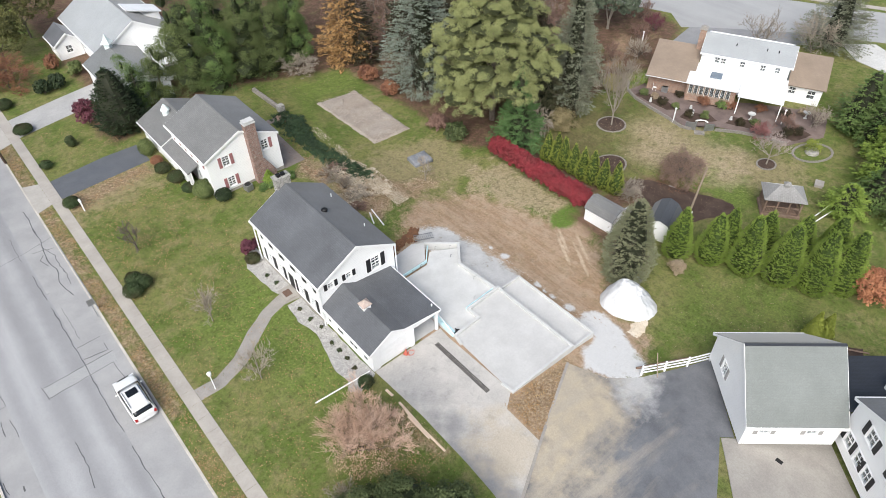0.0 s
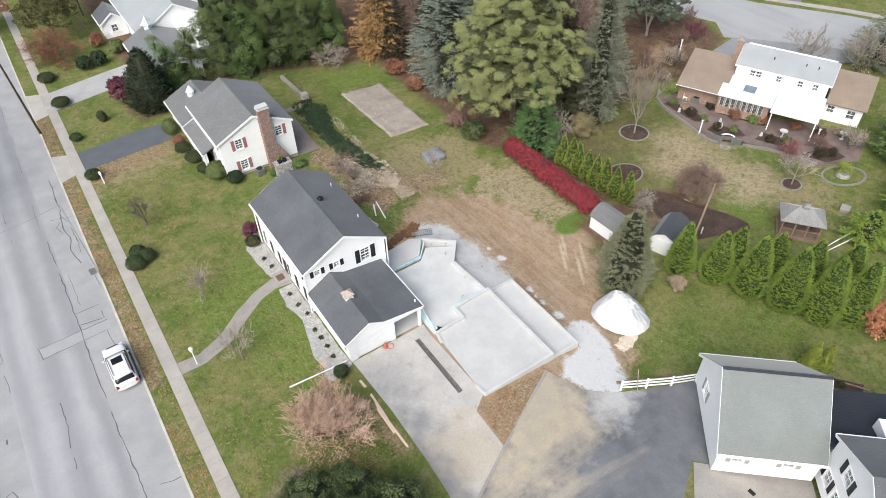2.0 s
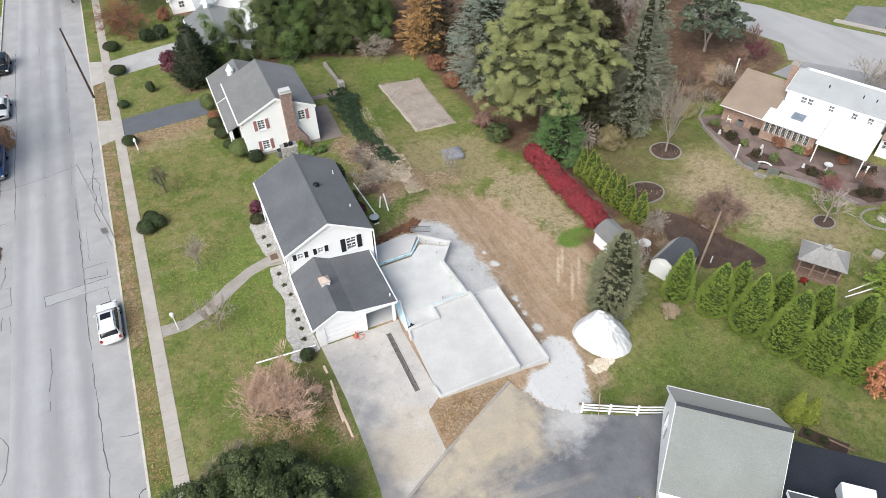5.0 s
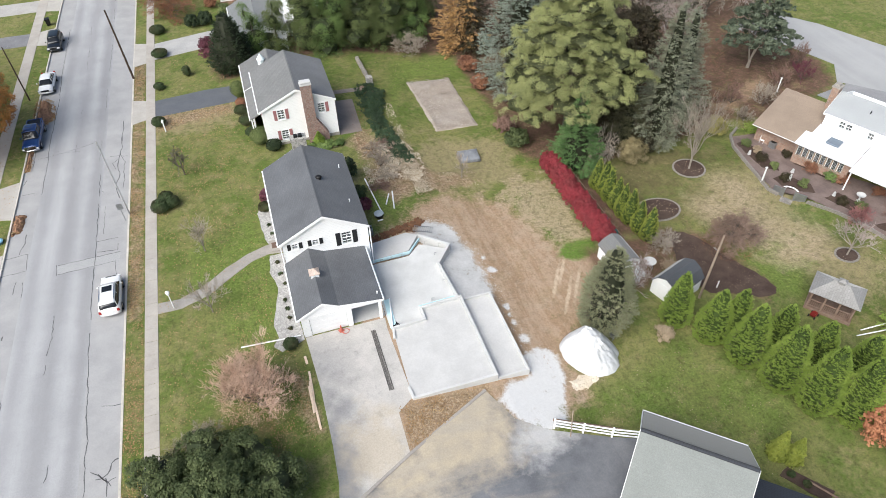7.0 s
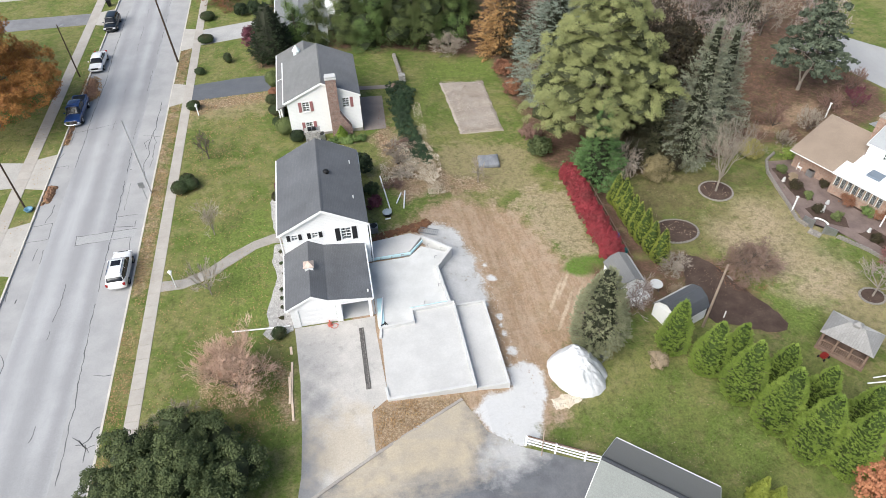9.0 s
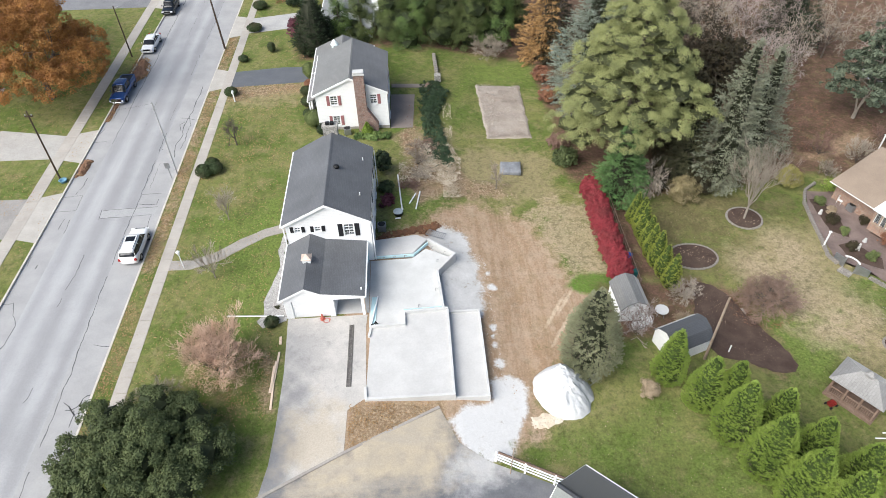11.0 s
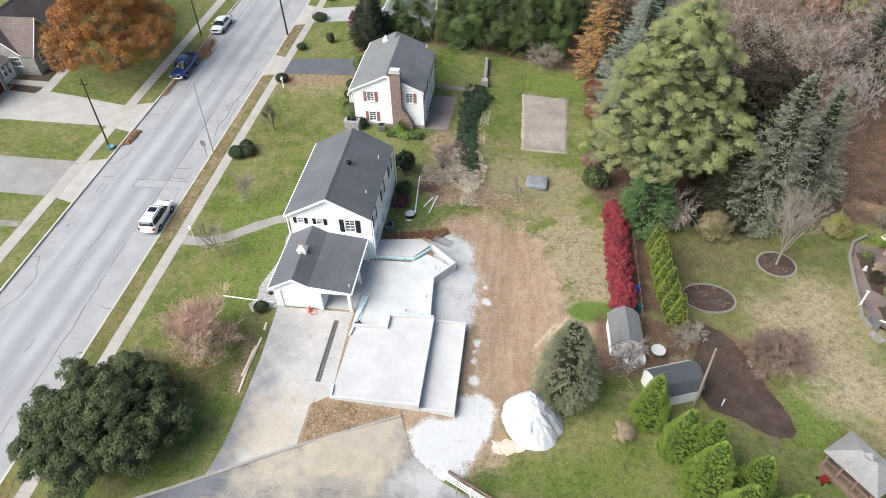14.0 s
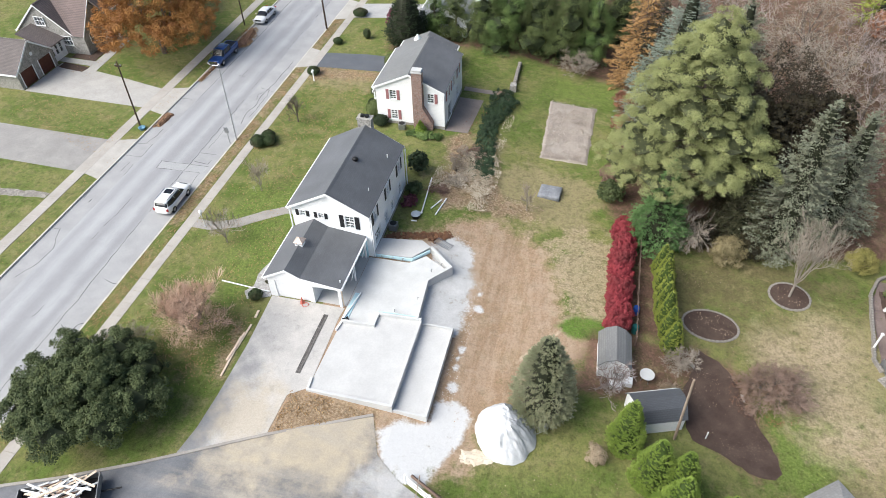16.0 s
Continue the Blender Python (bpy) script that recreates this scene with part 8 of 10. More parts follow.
def grass_clump(seed, x, y, r, h, label):
    """A fountain of thin dry stalks."""
    g = plant("ornamental_grass", x, y, 0, label, "ornamental grass")
    rng = np.random.default_rng(seed)
    n = 900
    a, q = rng.uniform(0, 6.283, n), rng.uniform(0, 1, n) ** 0.6
    d = np.stack([np.cos(a) * q * r, np.sin(a) * q * r, h * (1.1 - 0.6 * q)], 1) * rng.uniform(0.6, 1.1, (n, 1)) + rng.normal(0, 0.12, (n, 3))
    base = d * np.array([0.2, 0.2, 0.0])
    rows = [(base[k], base[k] + d[k] * np.array([0.55, 0.55, 0.75]), 0.008, 0.007, 0) for k in range(n)]
    rows += [(base[k] + d[k] * np.array([0.55, 0.55, 0.75]), base[k] + d[k] * np.array([1.05, 1.05, 0.62]), 0.007, 0.004, 0) for k in range(n)]
    v, f_ = tubes(rows, 3, 0.004)
    pydata("tuft", v, f_, TAN_GRASS, g)


leafless("brush_clump", 522, 35.2, 1.7, 2.0, 1.2, BARK_PALE, "pale bare brush beside the sheds", twig_mat=TWIG_GREY, depth=5, kids=4, radius=0.04, stem=0.04, stems=10, least=0.0085, rise=0.1, spread_=0.8, wide=1.7)
grass_clump(523, 34.4, -1.2, 0.9, 0.9, "pale dry grass clump behind the shed")


# ---- fallen leaves, clods and tufts ----
def strewn(name, seed, zones, material, size, label, category, lift=0.03, upright=0.0):
    """Loose bits over plan polygons: zones of (polygon, count)."""
    rng = np.random.default_rng(seed)
    P = []
    for poly, n in zones:
        a = np.array(poly, float)
        lo, hi = a.min(0), a.max(0)
        got = np.zeros((0, 2))
        while len(got) < n:
            q = rng.uniform(lo, hi, (n * 2, 2))
            q = q[inside(q[:, 0], q[:, 1], poly) > 0]
            got = np.concatenate([got, q])
        P.append(got[:n])
    P = np.concatenate(P)
    thick = np.array([noise.noise(Vector((p[0] * 0.45, p[1] * 0.45, seed))) + 0.6 * noise.noise(Vector((p[0] * 1.7, p[1] * 1.7, seed))) for p in P])
    P = P[rng.random(len(P)) < np.clip(0.55 + 1.5 * thick, 0.06, 1.0)]
    z = np.interp(P[:, 0], KNOTS_X, KNOTS_Z) + lift + rng.uniform(0, 0.04, len(P))
    nor = np.tile(np.array([0, 0, 1.0]), (len(P), 1))
    v, f_ = sprigs(np.column_stack([P, z]), nor, size, rng, 1.2, 0.45 + upright)
    return tagged(pydata(name, v, f_, material), label, category, kind="stuff")


FRONT = [(-12, -11), (-1, -11), (-0.7, -1.5), (-2.6, 0), (-2.4, 18), (-0.5, 26), (-1.5, 39), (-12, 39)]
VERGE = [(-14.7, -20), (-13.3, -20), (-13.3, 39), (-14.7, 39)]
strewn("fallen_leaves", 1, [(FRONT, 8000), (VERGE, 7000), ([(-14.7, 45), (-13.3, 45), (-13.3, 54), (-14.7, 54)], 1300), ([(-12, 44.5), (-3, 45), (-3, 54), (-12, 54)], 500), ([(-11, 36), (-3, 37.5), (-3, 40), (-11.8, 40)], 900), ([(-8.5, -10), (-1, -10), (-0.7, -3), (-5, -3)], 1500),
                            ([(-12, 20), (-4, 24), (-4, 34), (-12, 32)], 1500), ([(-28, -10), (-26.5, -10), (-26.5, 60), (-28, 60)], 1200), ([(-46, 31), (-28.5, 31), (-28.5, 60), (-46, 60)], 5500), ([(-46, 21), (-28.5, 15), (-28.5, 22), (-46, 26)], 2200)],
       LITTER, 0.05, "scattered brown fallen leaves on the lawns", "fallen leaves")
strewn("leaf_drift", 2, [([(10.0, 19.5), (12.5, 23.5), (16.5, 20), (16.8, 16.6), (14.4, 15.4), (11.2, 16)], 3200), ([(17, 16.2), (22, 16.2), (21.5, 19), (17.5, 19.2)], 1500), ([(13.2, 19), (15.6, 18), (16.2, 26), (13.8, 27)], 1600),
                         ([(9.2, 18), (11.4, 20), (11.4, 24.6), (9.6, 24.6)], 700)], LITTER_PALE, 0.048, "pale dry leaves drifted over brush", "fallen leaves", 0.04, 0.4)
strewn("pale_leaf_drift", 7, [([(11.8, 25.0), (15.2, 25.6), (16.4, 22.6), (16.2, 19.0), (14.6, 17.4), (12.4, 18.4), (11.6, 21)], 8500), ([(14.2, 18.4), (15.9, 18.0), (16.0, 15.6), (14.0, 15.4)], 900), ([(9.4, 17.6), (12.2, 18), (12.4, 21.6), (9.6, 21.4)], 1100), ([(15.0, 34), (16.0, 34), (15.8, 26), (14.6, 26)], 700)],
       foliage("cream_dry_leaves", (0.485, 0.414, 0.318), (0.635, 0.564, 0.458), (0.37, 0.299, 0.22)), 0.055, "cream dry leaves caught on the ivy", "fallen leaves", 0.38, 0.5)
strewn("leaf_drift", 8, [([(50, 21), (60, 22), (66, 36), (56, 34)], 2200), ([(9.8, 22), (12.2, 22), (12.6, 34), (10.6, 34)], 900)], RUSSET, 0.05, "russet leaf litter on bare earth", "fallen leaves", 0.03, 0.3)
strewn("leaf_drift", 3, [([(5.4, -9.3), (12.2, -9.3), (12.4, -9.8), (5.4, -13.2)], 1500), ([(-26.6, 42.4), (-24.8, 42.3), (-23.9, 43.4), (-23.8, 45.2), (-24.4, 48.2), (-25.4, 49.2), (-26.6, 49.2)], 3600), ([(-26.1, 22.2), (-25.2, 22.2), (-25.0, 25.0), (-26.1, 25.0)], 700), ([(-26.1, 33), (-25.4, 33), (-25.4, 38), (-26.1, 38)], 500)],
       LITTER, 0.055, "drift of russet leaves at the kerb and foundation", "fallen leaves", 0.03, 0.3)
LEAF_HEAP = surface("raked_leaf_heap", (0.272, 0.16, 0.1), (0.192, 0.108, 0.068), 1.2, 14, 0.95, 0.8, vary=0.45, world_space=True, distance=0.05)
for pts in ([(-26.08, 42.9), (-25.0, 42.8), (-24.3, 43.6), (-24.1, 45.0), (-24.6, 46.2), (-24.7, 47.6), (-25.3, 48.5), (-26.08, 48.8)], [(-26.05, 22.0), (-25.1, 22.2), (-24.9, 25.2), (-26.05, 25.4)], [(-26.1, 33.2), (-25.6, 33.2), (-25.6, 37.6), (-26.1, 37.6)]):
    mound("leaf_pile", pts, LEAF_HEAP, 0.34, 0.14, "raked pile of russet leaves at the kerb", "leaf pile", 0.12, 0.4, 5.0, -0.26)
strewn("bed_debris", 14, [(oval(38.0, 6.85, 2.1, 1.5), 200), (oval(45.3, 12.2, 1.5, 1.4), 60)], LITTER_PALE, 0.045, "pale scraps and dead leaves on dark mulch", "fallen leaves", 0.08, 0.4)
strewn("leaf_drift", 15, [(oval(42.0, -0.1, 2.9, 2.5), 1500)], RUSSET, 0.045, "russet leaves fallen under the weeping tree", "fallen leaves", 0.04, 0.3)
strewn("garden_litter", 4, [([(34, 14), (56, 14), (52, 4), (56, -8), (44, -8), (38, 6)], 900), ([(18, -14), (30, -9), (38, -19), (30, -24), (23, -17)], 600), ([(14, 38), (28, 38), (28, 46), (14, 46)], 500), ([(35, 3), (40, 1), (42, -6), (38, -6)], 500)],
       LITTER_PALE, 0.034, "pale specks of leaves on the garden lawns", "fallen leaves")
strewn("wood_chips", 9, [([(19.7, 39.9), (25.4, 39.7), (25.2, 27.7), (20.0, 27.6)], 9000)], foliage("shredded_wood", (0.353, 0.299, 0.255), (0.546, 0.485, 0.432), (0.299, 0.247, 0.208)), 0.05, "loose pale wood chips on the bed", "wood chips", 0.2, 0.5)
strewn("grass_tufts", 5, [(FRONT, 7000), (VERGE, 1200), ([(17, -14), (30, -9), (38, -19), (31, -24), (23, -17)], 4000), ([(34, 14), (56, 14), (52, 4), (56, -8), (44, -8), (38, 6)], 3500), ([(14, 16), (27, 16), (27, 46), (16, 46)], 4000), ([(24.8, 3.4), (26.3, 4.9), (29.3, 4.9), (29.1, 2.7), (26.5, 2.3)], 900)],
       foliage("grass_blades", (0.079, 0.11, 0.024), (0.176, 0.181, 0.066), (0.101, 0.132, 0.031)), 0.04, "tufts of uncut grass on the lawns", "grass", 0.02, 0.7)
strewn("crushed_stone", 6, [([(12.4, -10.6), (16.2, -6.8), (19.9, -6.2), (20.0, -9.6), (17.6, -15), (14, -14.8)], 160), ([(15.2, 11), (17.6, 6.4), (17.8, -6.4), (16.8, -7), (16.6, 4)], 1500), ([(11.2, 10), (13.6, 11.8), (16, 11), (13, 9.6)], 300)],
       surface("white_crushed_stone", (0.68, 0.67, 0.655), (0.56, 0.55, 0.535), 0.5, 9, 0.95, 0), 0.026, "scattered white crushed stone on brown earth", "gravel", 0.01, 0.5)
strewn("clods_of_earth", 7, [([(16.8, 12), (24, 12), (25, 5), (29, 2), (24, -4), (19.5, -12), (17.2, -6)], 1100), ([(10, 10.4), (14, 14.4), (20, 14), (17, 11.6)], 900)],
       foliage("clod_earth", (0.247, 0.154, 0.088), (0.458, 0.343, 0.238), (0.335, 0.216, 0.128)), 0.05, "clods and straw scraps on the bare earth", "earth", 0.0, 0.6)
strewn("straw_scraps", 8, [([(22.5, 14), (26, 16), (29, 15.5), (28.6, 6), (28.2, 4.8), (25.2, 5), (24, 9)], 700)],
       foliage("straw_stalks", (0.476, 0.387, 0.274), (0.353, 0.274, 0.176), (0.264, 0.23, 0.123)), 0.06, "matted pale straw beside the crimson hedge", "straw", 0.01, 0.4)

# brown leaves, their colour deepened for the shade between pine and spruce
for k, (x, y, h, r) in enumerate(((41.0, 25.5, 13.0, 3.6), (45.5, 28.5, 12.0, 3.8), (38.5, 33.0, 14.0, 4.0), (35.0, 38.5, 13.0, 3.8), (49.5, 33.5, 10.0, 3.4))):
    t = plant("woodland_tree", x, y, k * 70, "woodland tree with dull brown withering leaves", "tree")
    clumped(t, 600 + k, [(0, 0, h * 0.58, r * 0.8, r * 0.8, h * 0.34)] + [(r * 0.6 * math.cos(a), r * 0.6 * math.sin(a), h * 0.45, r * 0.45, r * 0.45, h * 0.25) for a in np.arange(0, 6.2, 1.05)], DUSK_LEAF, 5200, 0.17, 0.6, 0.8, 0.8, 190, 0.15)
    forked_trunk(t, 610 + k, h * 0.85, 0.18, 0.7)


# ---- vehicles ----
TINTED = paint("tinted_car_glass", (0.012, 0.014, 0.017), 0.12)
CHROME = paint("chrome", (0.6, 0.6, 0.62), 0.15, 1.0)
LAMP_RED = paint("red_lamp_plastic", (0.35, 0.02, 0.02), 0.2)
LAMP_CLEAR = paint("clear_lamp_plastic", (0.75, 0.76, 0.78), 0.12)


BED_COVER = surface("bed_cover_vinyl", (0.018, 0.02, 0.026), (0.03, 0.033, 0.04), 2, 15, 0.7, 0.1)


def loft(bm, rings):
    rows = [[bm.verts.new(p) for p in r] for r in rings]
    n = len(rows[0])
    for a, b in zip(rows, rows[1:]):
        for k in range(n):
            j = (k + 1) % n
            bm.faces.new((a[k], a[j], b[j], b[k]))
    bm.faces.new(list(reversed(rows[0])))
    bm.faces.new(rows[-1])


def car_ring(y, w, z0, z1, n=22):
    """A rounded cross-section, narrower towards the top."""
    mid, h = (z0 + z1) / 2, (z1 - z0) / 2
    out = []
    for k in range(n):
        c, s = math.cos(2 * math.pi * k / n), math.sin(2 * math.pi * k / n)
        x = w * math.copysign(abs(c) ** 0.42, c) * (1 - 0.10 * max(0.0, s))
        out.append((x, y, mid + h * math.copysign(abs(s) ** 0.5, s)))
    return out


def car_shell(stations, n=34):
    """Smooth sections through the given stations, with rounded nose and tail."""
    st = np.array(stations)
    ya, yb = st[0, 0], st[-1, 0]
    u = (1 - np.cos(np.linspace(0, math.pi, n))) / 2
    ys = ya + (yb - ya) * u
    cols = [np.convolve(np.pad(np.interp(ys, st[:, 0], st[:, c]), 1, mode="edge"), [0.25, 0.5, 0.25], "valid") for c in (1, 2, 3)]
    rings = []
    for y, w, z0, z1 in zip(ys, *cols):
        d = min(y - ya, yb - y) / 0.28
        q = math.sqrt(max(0.0, 1 - (1 - min(d, 1.0)) ** 2))
        mid, h = (z0 + z1) / 2, (z1 - z0) / 2
        rings.append(car_ring(y, w * (0.80 + 0.20 * q), mid - h * (0.6 + 0.4 * q), mid + h * (0.6 + 0.4 * q)))
    return rings


def vehicle(name, x, y, rz, label, category, colour, stations, cabin, roof_y, wheels, wheel_r=0.34, sunroof=False, rails=False, bed=None, width=0.92):
    """stations: (y, half width, bottom, top) of the lower body; cabin: (y, half width below, above, base, top); front at +Y."""
    v = thing(name, x, y, -0.228, rz, label, category)
    bm = bmesh.new()
    loft(bm, car_shell(stations))
    part("body", bm, colour, v, smooth=True)
    bm = bmesh.new()
    cb = np.array(cabin)
    rings = []
    for yy in np.linspace(cb[0, 0], cb[-1, 0], 24):
        wb, wu, zb, zt = (float(np.interp(yy, cb[:, 0], cb[:, c])) for c in range(1, 5))
        bow = [(1.0, 0.0), (0.99, 0.35), (0.97, 0.7), (0.9, 0.9), (0.7, 0.97), (0.35, 1.0)]
        half = [((wb + (wu - wb) * u) * (q if u > 0.8 else 1.0), zb + (zt - zb) * u) for q, u in bow]
        rings.append([(x, yy, z) for x, z in half] + [(-x, yy, z) for x, z in reversed(half)])
    loft(bm, rings)
    part("glasshouse", bm, TINTED, v, "dark tinted windows", smooth=True)
    top = max(c[4] for c in cabin)
    wt = max(c[2] for c in cabin)
    bm = bmesh.new()
    y0, y1 = roof_y
    rings = []
    for q in np.linspace(0, 1, 12):
        yy = y0 + (y1 - y0) * q
        e = abs(2 * q - 1) ** 4
        half = [(wt + 0.03) * (1 - 0.06 * e) * c for c in np.linspace(-1, 1, 9)]
        rings.append([(x, yy, top + 0.05 - 0.075 * (x / wt) ** 4 - 0.07 * e) for x in half] + [(x * 0.97, yy, top - 0.09 - 0.05 * e) for x in reversed(half)])
    loft(bm, rings)
    roof = part("roof", bm, colour, v, smooth=True)
    if sunroof:
        part("sunroof", boxes((-0.42, 0.42, y1 - 1.05, y1 - 0.35, top + 0.03, top + 0.055)), TINTED, roof)
    if rails:
        for s in (-1, 1):
            part("roof_rail", boxes((s * wt * 0.9 - 0.025, s * wt * 0.9 + 0.025, y0 + 0.3, y1 - 0.3, top + 0.05, top + 0.1)), CHROME, roof)
    lo, hi = cabin[0], cabin[-1]
    for s in (-1, 1):
        for ya in np.linspace(y0 + 0.12, y1 - 0.1, 3):
            zb = min(lo[3], hi[3])
            bm = bmesh.new()
            rod(bm, (s * (lo[1] + 0.0), ya + (0.25 if ya > (y0 + y1) / 2 else -0.2), zb), (s * (wt + 0.01), ya, top - 0.03), 0.032, sides=5)
            part("pillar", bm, colour, v)
        bm = boxes((s * width - 0.02 if s > 0 else s * width - 0.16, s * width + 0.16 if s > 0 else s * width + 0.02, y1 + 0.25, y1 + 0.37, lo[3] + 0.02, lo[3] + 0.18))
        bmesh.ops.bevel(bm, geom=bm.edges[:], offset=0.04, segments=2, affect="EDGES")
        part("wing_mirror", bm, colour, v)
        part("headlight", boxes((s * 0.66 - 0.18, s * 0.66 + 0.18, stations[-1][0] - 0.1, stations[-1][0] + 0.015, 0.62, 0.8)), LAMP_CLEAR, v)
        part("tail_light", boxes((s * 0.74 - 0.1, s * 0.74 + 0.1, stations[0][0] - 0.015, stations[0][0] + 0.1, 0.75, 1.0)), LAMP_RED, v)
    for yb, sg, zb, mt in ((stations[0][0], 1, 0.38, colour), (stations[-1][0], -1, 0.32, CHROME if bed else colour)):
        bm = bmesh.new()
        loft(bm, [[(x, yb + sg * (0.16 * abs(x / 0.86) ** 3 + d), zb + z) for d, z in ((0.16, 0.0), (-0.03, 0.02), (-0.05, 0.12), (-0.03, 0.21), (0.16, 0.23))] for x in np.linspace(-0.86, 0.86, 9)])
        part("bumper", bm, mt, v, smooth=True)
    grille = part("grille", boxes((-0.62, 0.62, stations[-1][0] - 0.12, stations[-1][0] + 0.05, 0.62, 0.98) if bed else (-0.45, 0.45, stations[-1][0] - 0.05, stations[-1][0] + 0.03, 0.6, 0.8)), CHROME if bed else BLACK_METAL, v)
    if bed:
        for zz in (0.68, 0.78, 0.88):
            part("grille_slot", boxes((-0.56, 0.56, stations[-1][0] + 0.04, stations[-1][0] + 0.056, zz, zz + 0.05)), BLACK_METAL, grille)
    part("licence_plate", boxes((-0.2, 0.2, stations[0][0] - 0.075, stations[0][0] - 0.061, 0.62, 0.74)), WHITE, v)
    if bed:
        part("load_bed", boxes((-0.72, 0.72, bed[0], bed[1], 1.10, 1.245)), BED_COVER, v, "dark cover over the load bed")
        for s in (-1, 1):
            part("bed_rail", boxes((s * 0.80 - 0.07, s * 0.80 + 0.07, bed[0] - 0.05, bed[1], 1.15, 1.28)), colour, v)
        part("tailgate", boxes((-0.84, 0.84, bed[0] - 0.17, bed[0] - 0.05, 0.7, 1.27)), colour, v)
    for s in (-1, 1):
        for wy in wheels:
            bm = bmesh.new()
            rod(bm, (s * (width - 0.2), wy, wheel_r), (s * (width + 0.015), wy, wheel_r), wheel_r, sides=18)
            wheel = part("wheel", bm, RUBBER, v)
            bm = bmesh.new()
            rod(bm, (s * (width + 0.01), wy, wheel_r), (s * (width + 0.03), wy, wheel_r), wheel_r * 0.62, wheel_r * 0.5, sides=14)
            part("rim", bm, CHROME, wheel)
    return v


CAR_WHITE = paint("white_car_paint", (0.78, 0.78, 0.78), 0.25, 0, 0.6)
CAR_BLUE = paint("metallic_blue_paint", (0.016, 0.055, 0.19), 0.22, 0.25, 0.6)
CAR_SLATE = paint("black_car_paint", (0.010, 0.012, 0.015), 0.28, 0.4, 0.6)
SUV_BODY = ((-2.32, 0.84, 0.36, 1.12), (-2.1, 0.92, 0.30, 1.24), (-1.3, 0.93, 0.28, 1.12), (0.6, 0.93, 0.28, 1.06), (1.3, 0.92, 0.28, 1.02), (2.1, 0.86, 0.32, 0.92), (2.3, 0.72, 0.4, 0.78))
SUV_CABIN = ((-2.18, 0.76, 0.60, 1.0, 1.2), (-1.85, 0.82, 0.65, 1.0, 1.58), (0.35, 0.85, 0.68, 1.0, 1.64), (1.15, 0.82, 0.62, 1.0, 1.06))
vehicle("parked_suv", -15.97, 9.78, 1, "white parked sport utility car with dark sunroof", "car", CAR_WHITE, SUV_BODY, SUV_CABIN, (-2.0, 0.45), (-1.4, 1.4), 0.36, True, True)
SEDAN_BODY = ((-2.38, 0.76, 0.42, 0.92), (-2.25, 0.88, 0.32, 1.0), (-1.3, 0.91, 0.25, 1.0), (0.5, 0.91, 0.25, 0.98), (1.3, 0.9, 0.25, 0.94), (2.15, 0.84, 0.3, 0.82), (2.38, 0.68, 0.38, 0.7))
SEDAN_CABIN = ((-1.75, 0.78, 0.58, 0.96, 0.98), (-1.0, 0.8, 0.62, 0.94, 1.4), (0.3, 0.8, 0.63, 0.94, 1.43), (1.2, 0.79, 0.58, 0.92, 0.96))
vehicle("parked_sedan", -25.45, 52.55, 180, "white saloon car parked at the kerb", "car", CAR_WHITE, SEDAN_BODY, SEDAN_CABIN, (-1.15, 0.45), (-1.45, 1.4), 0.33)
vehicle("parked_car", -25.6, 64.8, 180, "black small car parked at the kerb", "car", CAR_SLATE, SUV_BODY, SUV_CABIN, (-1.95, 0.5), (-1.4, 1.4), 0.35)
TRUCK_BODY = ((-2.95, 0.88, 0.55, 1.16), (-2.85, 0.94, 0.45, 1.22), (-0.9, 0.96, 0.4, 1.22), (0.9, 0.96, 0.4, 1.22), (1.6, 0.95, 0.4, 1.2), (2.6, 0.93, 0.42, 1.1), (2.85, 0.84, 0.5, 0.98))
TRUCK_CABIN = ((-0.85, 0.86, 0.72, 1.15, 1.78), (-0.6, 0.87, 0.74, 1.15, 1.88), (0.75, 0.87, 0.74, 1.15, 1.9), (1.5, 0.84, 0.66, 1.12, 1.24))
vehicle("pickup_truck", -25.62, 39.55, 180, "metallic blue pickup truck parked at the kerb", "truck", CAR_BLUE, TRUCK_BODY, TRUCK_CABIN, (-0.85, 0.85), (-1.85, 1.8), 0.4, bed=(-2.75, -0.95), width=0.95)

# debris trailer on the asphalt
tr = thing("debris_trailer", -6.2, -21.5, land(-6) + 0.03, 27, "open trailer heaped with pale demolition timber", "trailer")
part("bed", boxes((-2.6, 2.6, -1.1, 1.1, 0.5, 0.6)), BLACK_METAL, tr)
for r in ((-2.6, 2.6, -1.14, -1.08, 0.55, 1.15), (-2.6, 2.6, 1.08, 1.14, 0.55, 1.15), (-2.66, -2.6, -1.1, 1.1, 0.55, 1.15), (2.6, 2.66, -1.1, 1.1, 0.55, 1.15)):
    part("side_board", boxes(r), METAL_GREY, tr)
bm = bmesh.new()
rod(bm, (2.6, 0, 0.5), (4.0, 0, 0.45), 0.06)
part("drawbar", bm, BLACK_METAL, tr)
for s in (-1, 1):
    for wx in (-0.5, 0.45):
        bm = bmesh.new()
        rod(bm, (wx, s * 1.16, 0.34), (wx, s * 1.36, 0.34), 0.34, sides=14)
        part("wheel", bm, RUBBER, tr)
rr = random.Random(12)
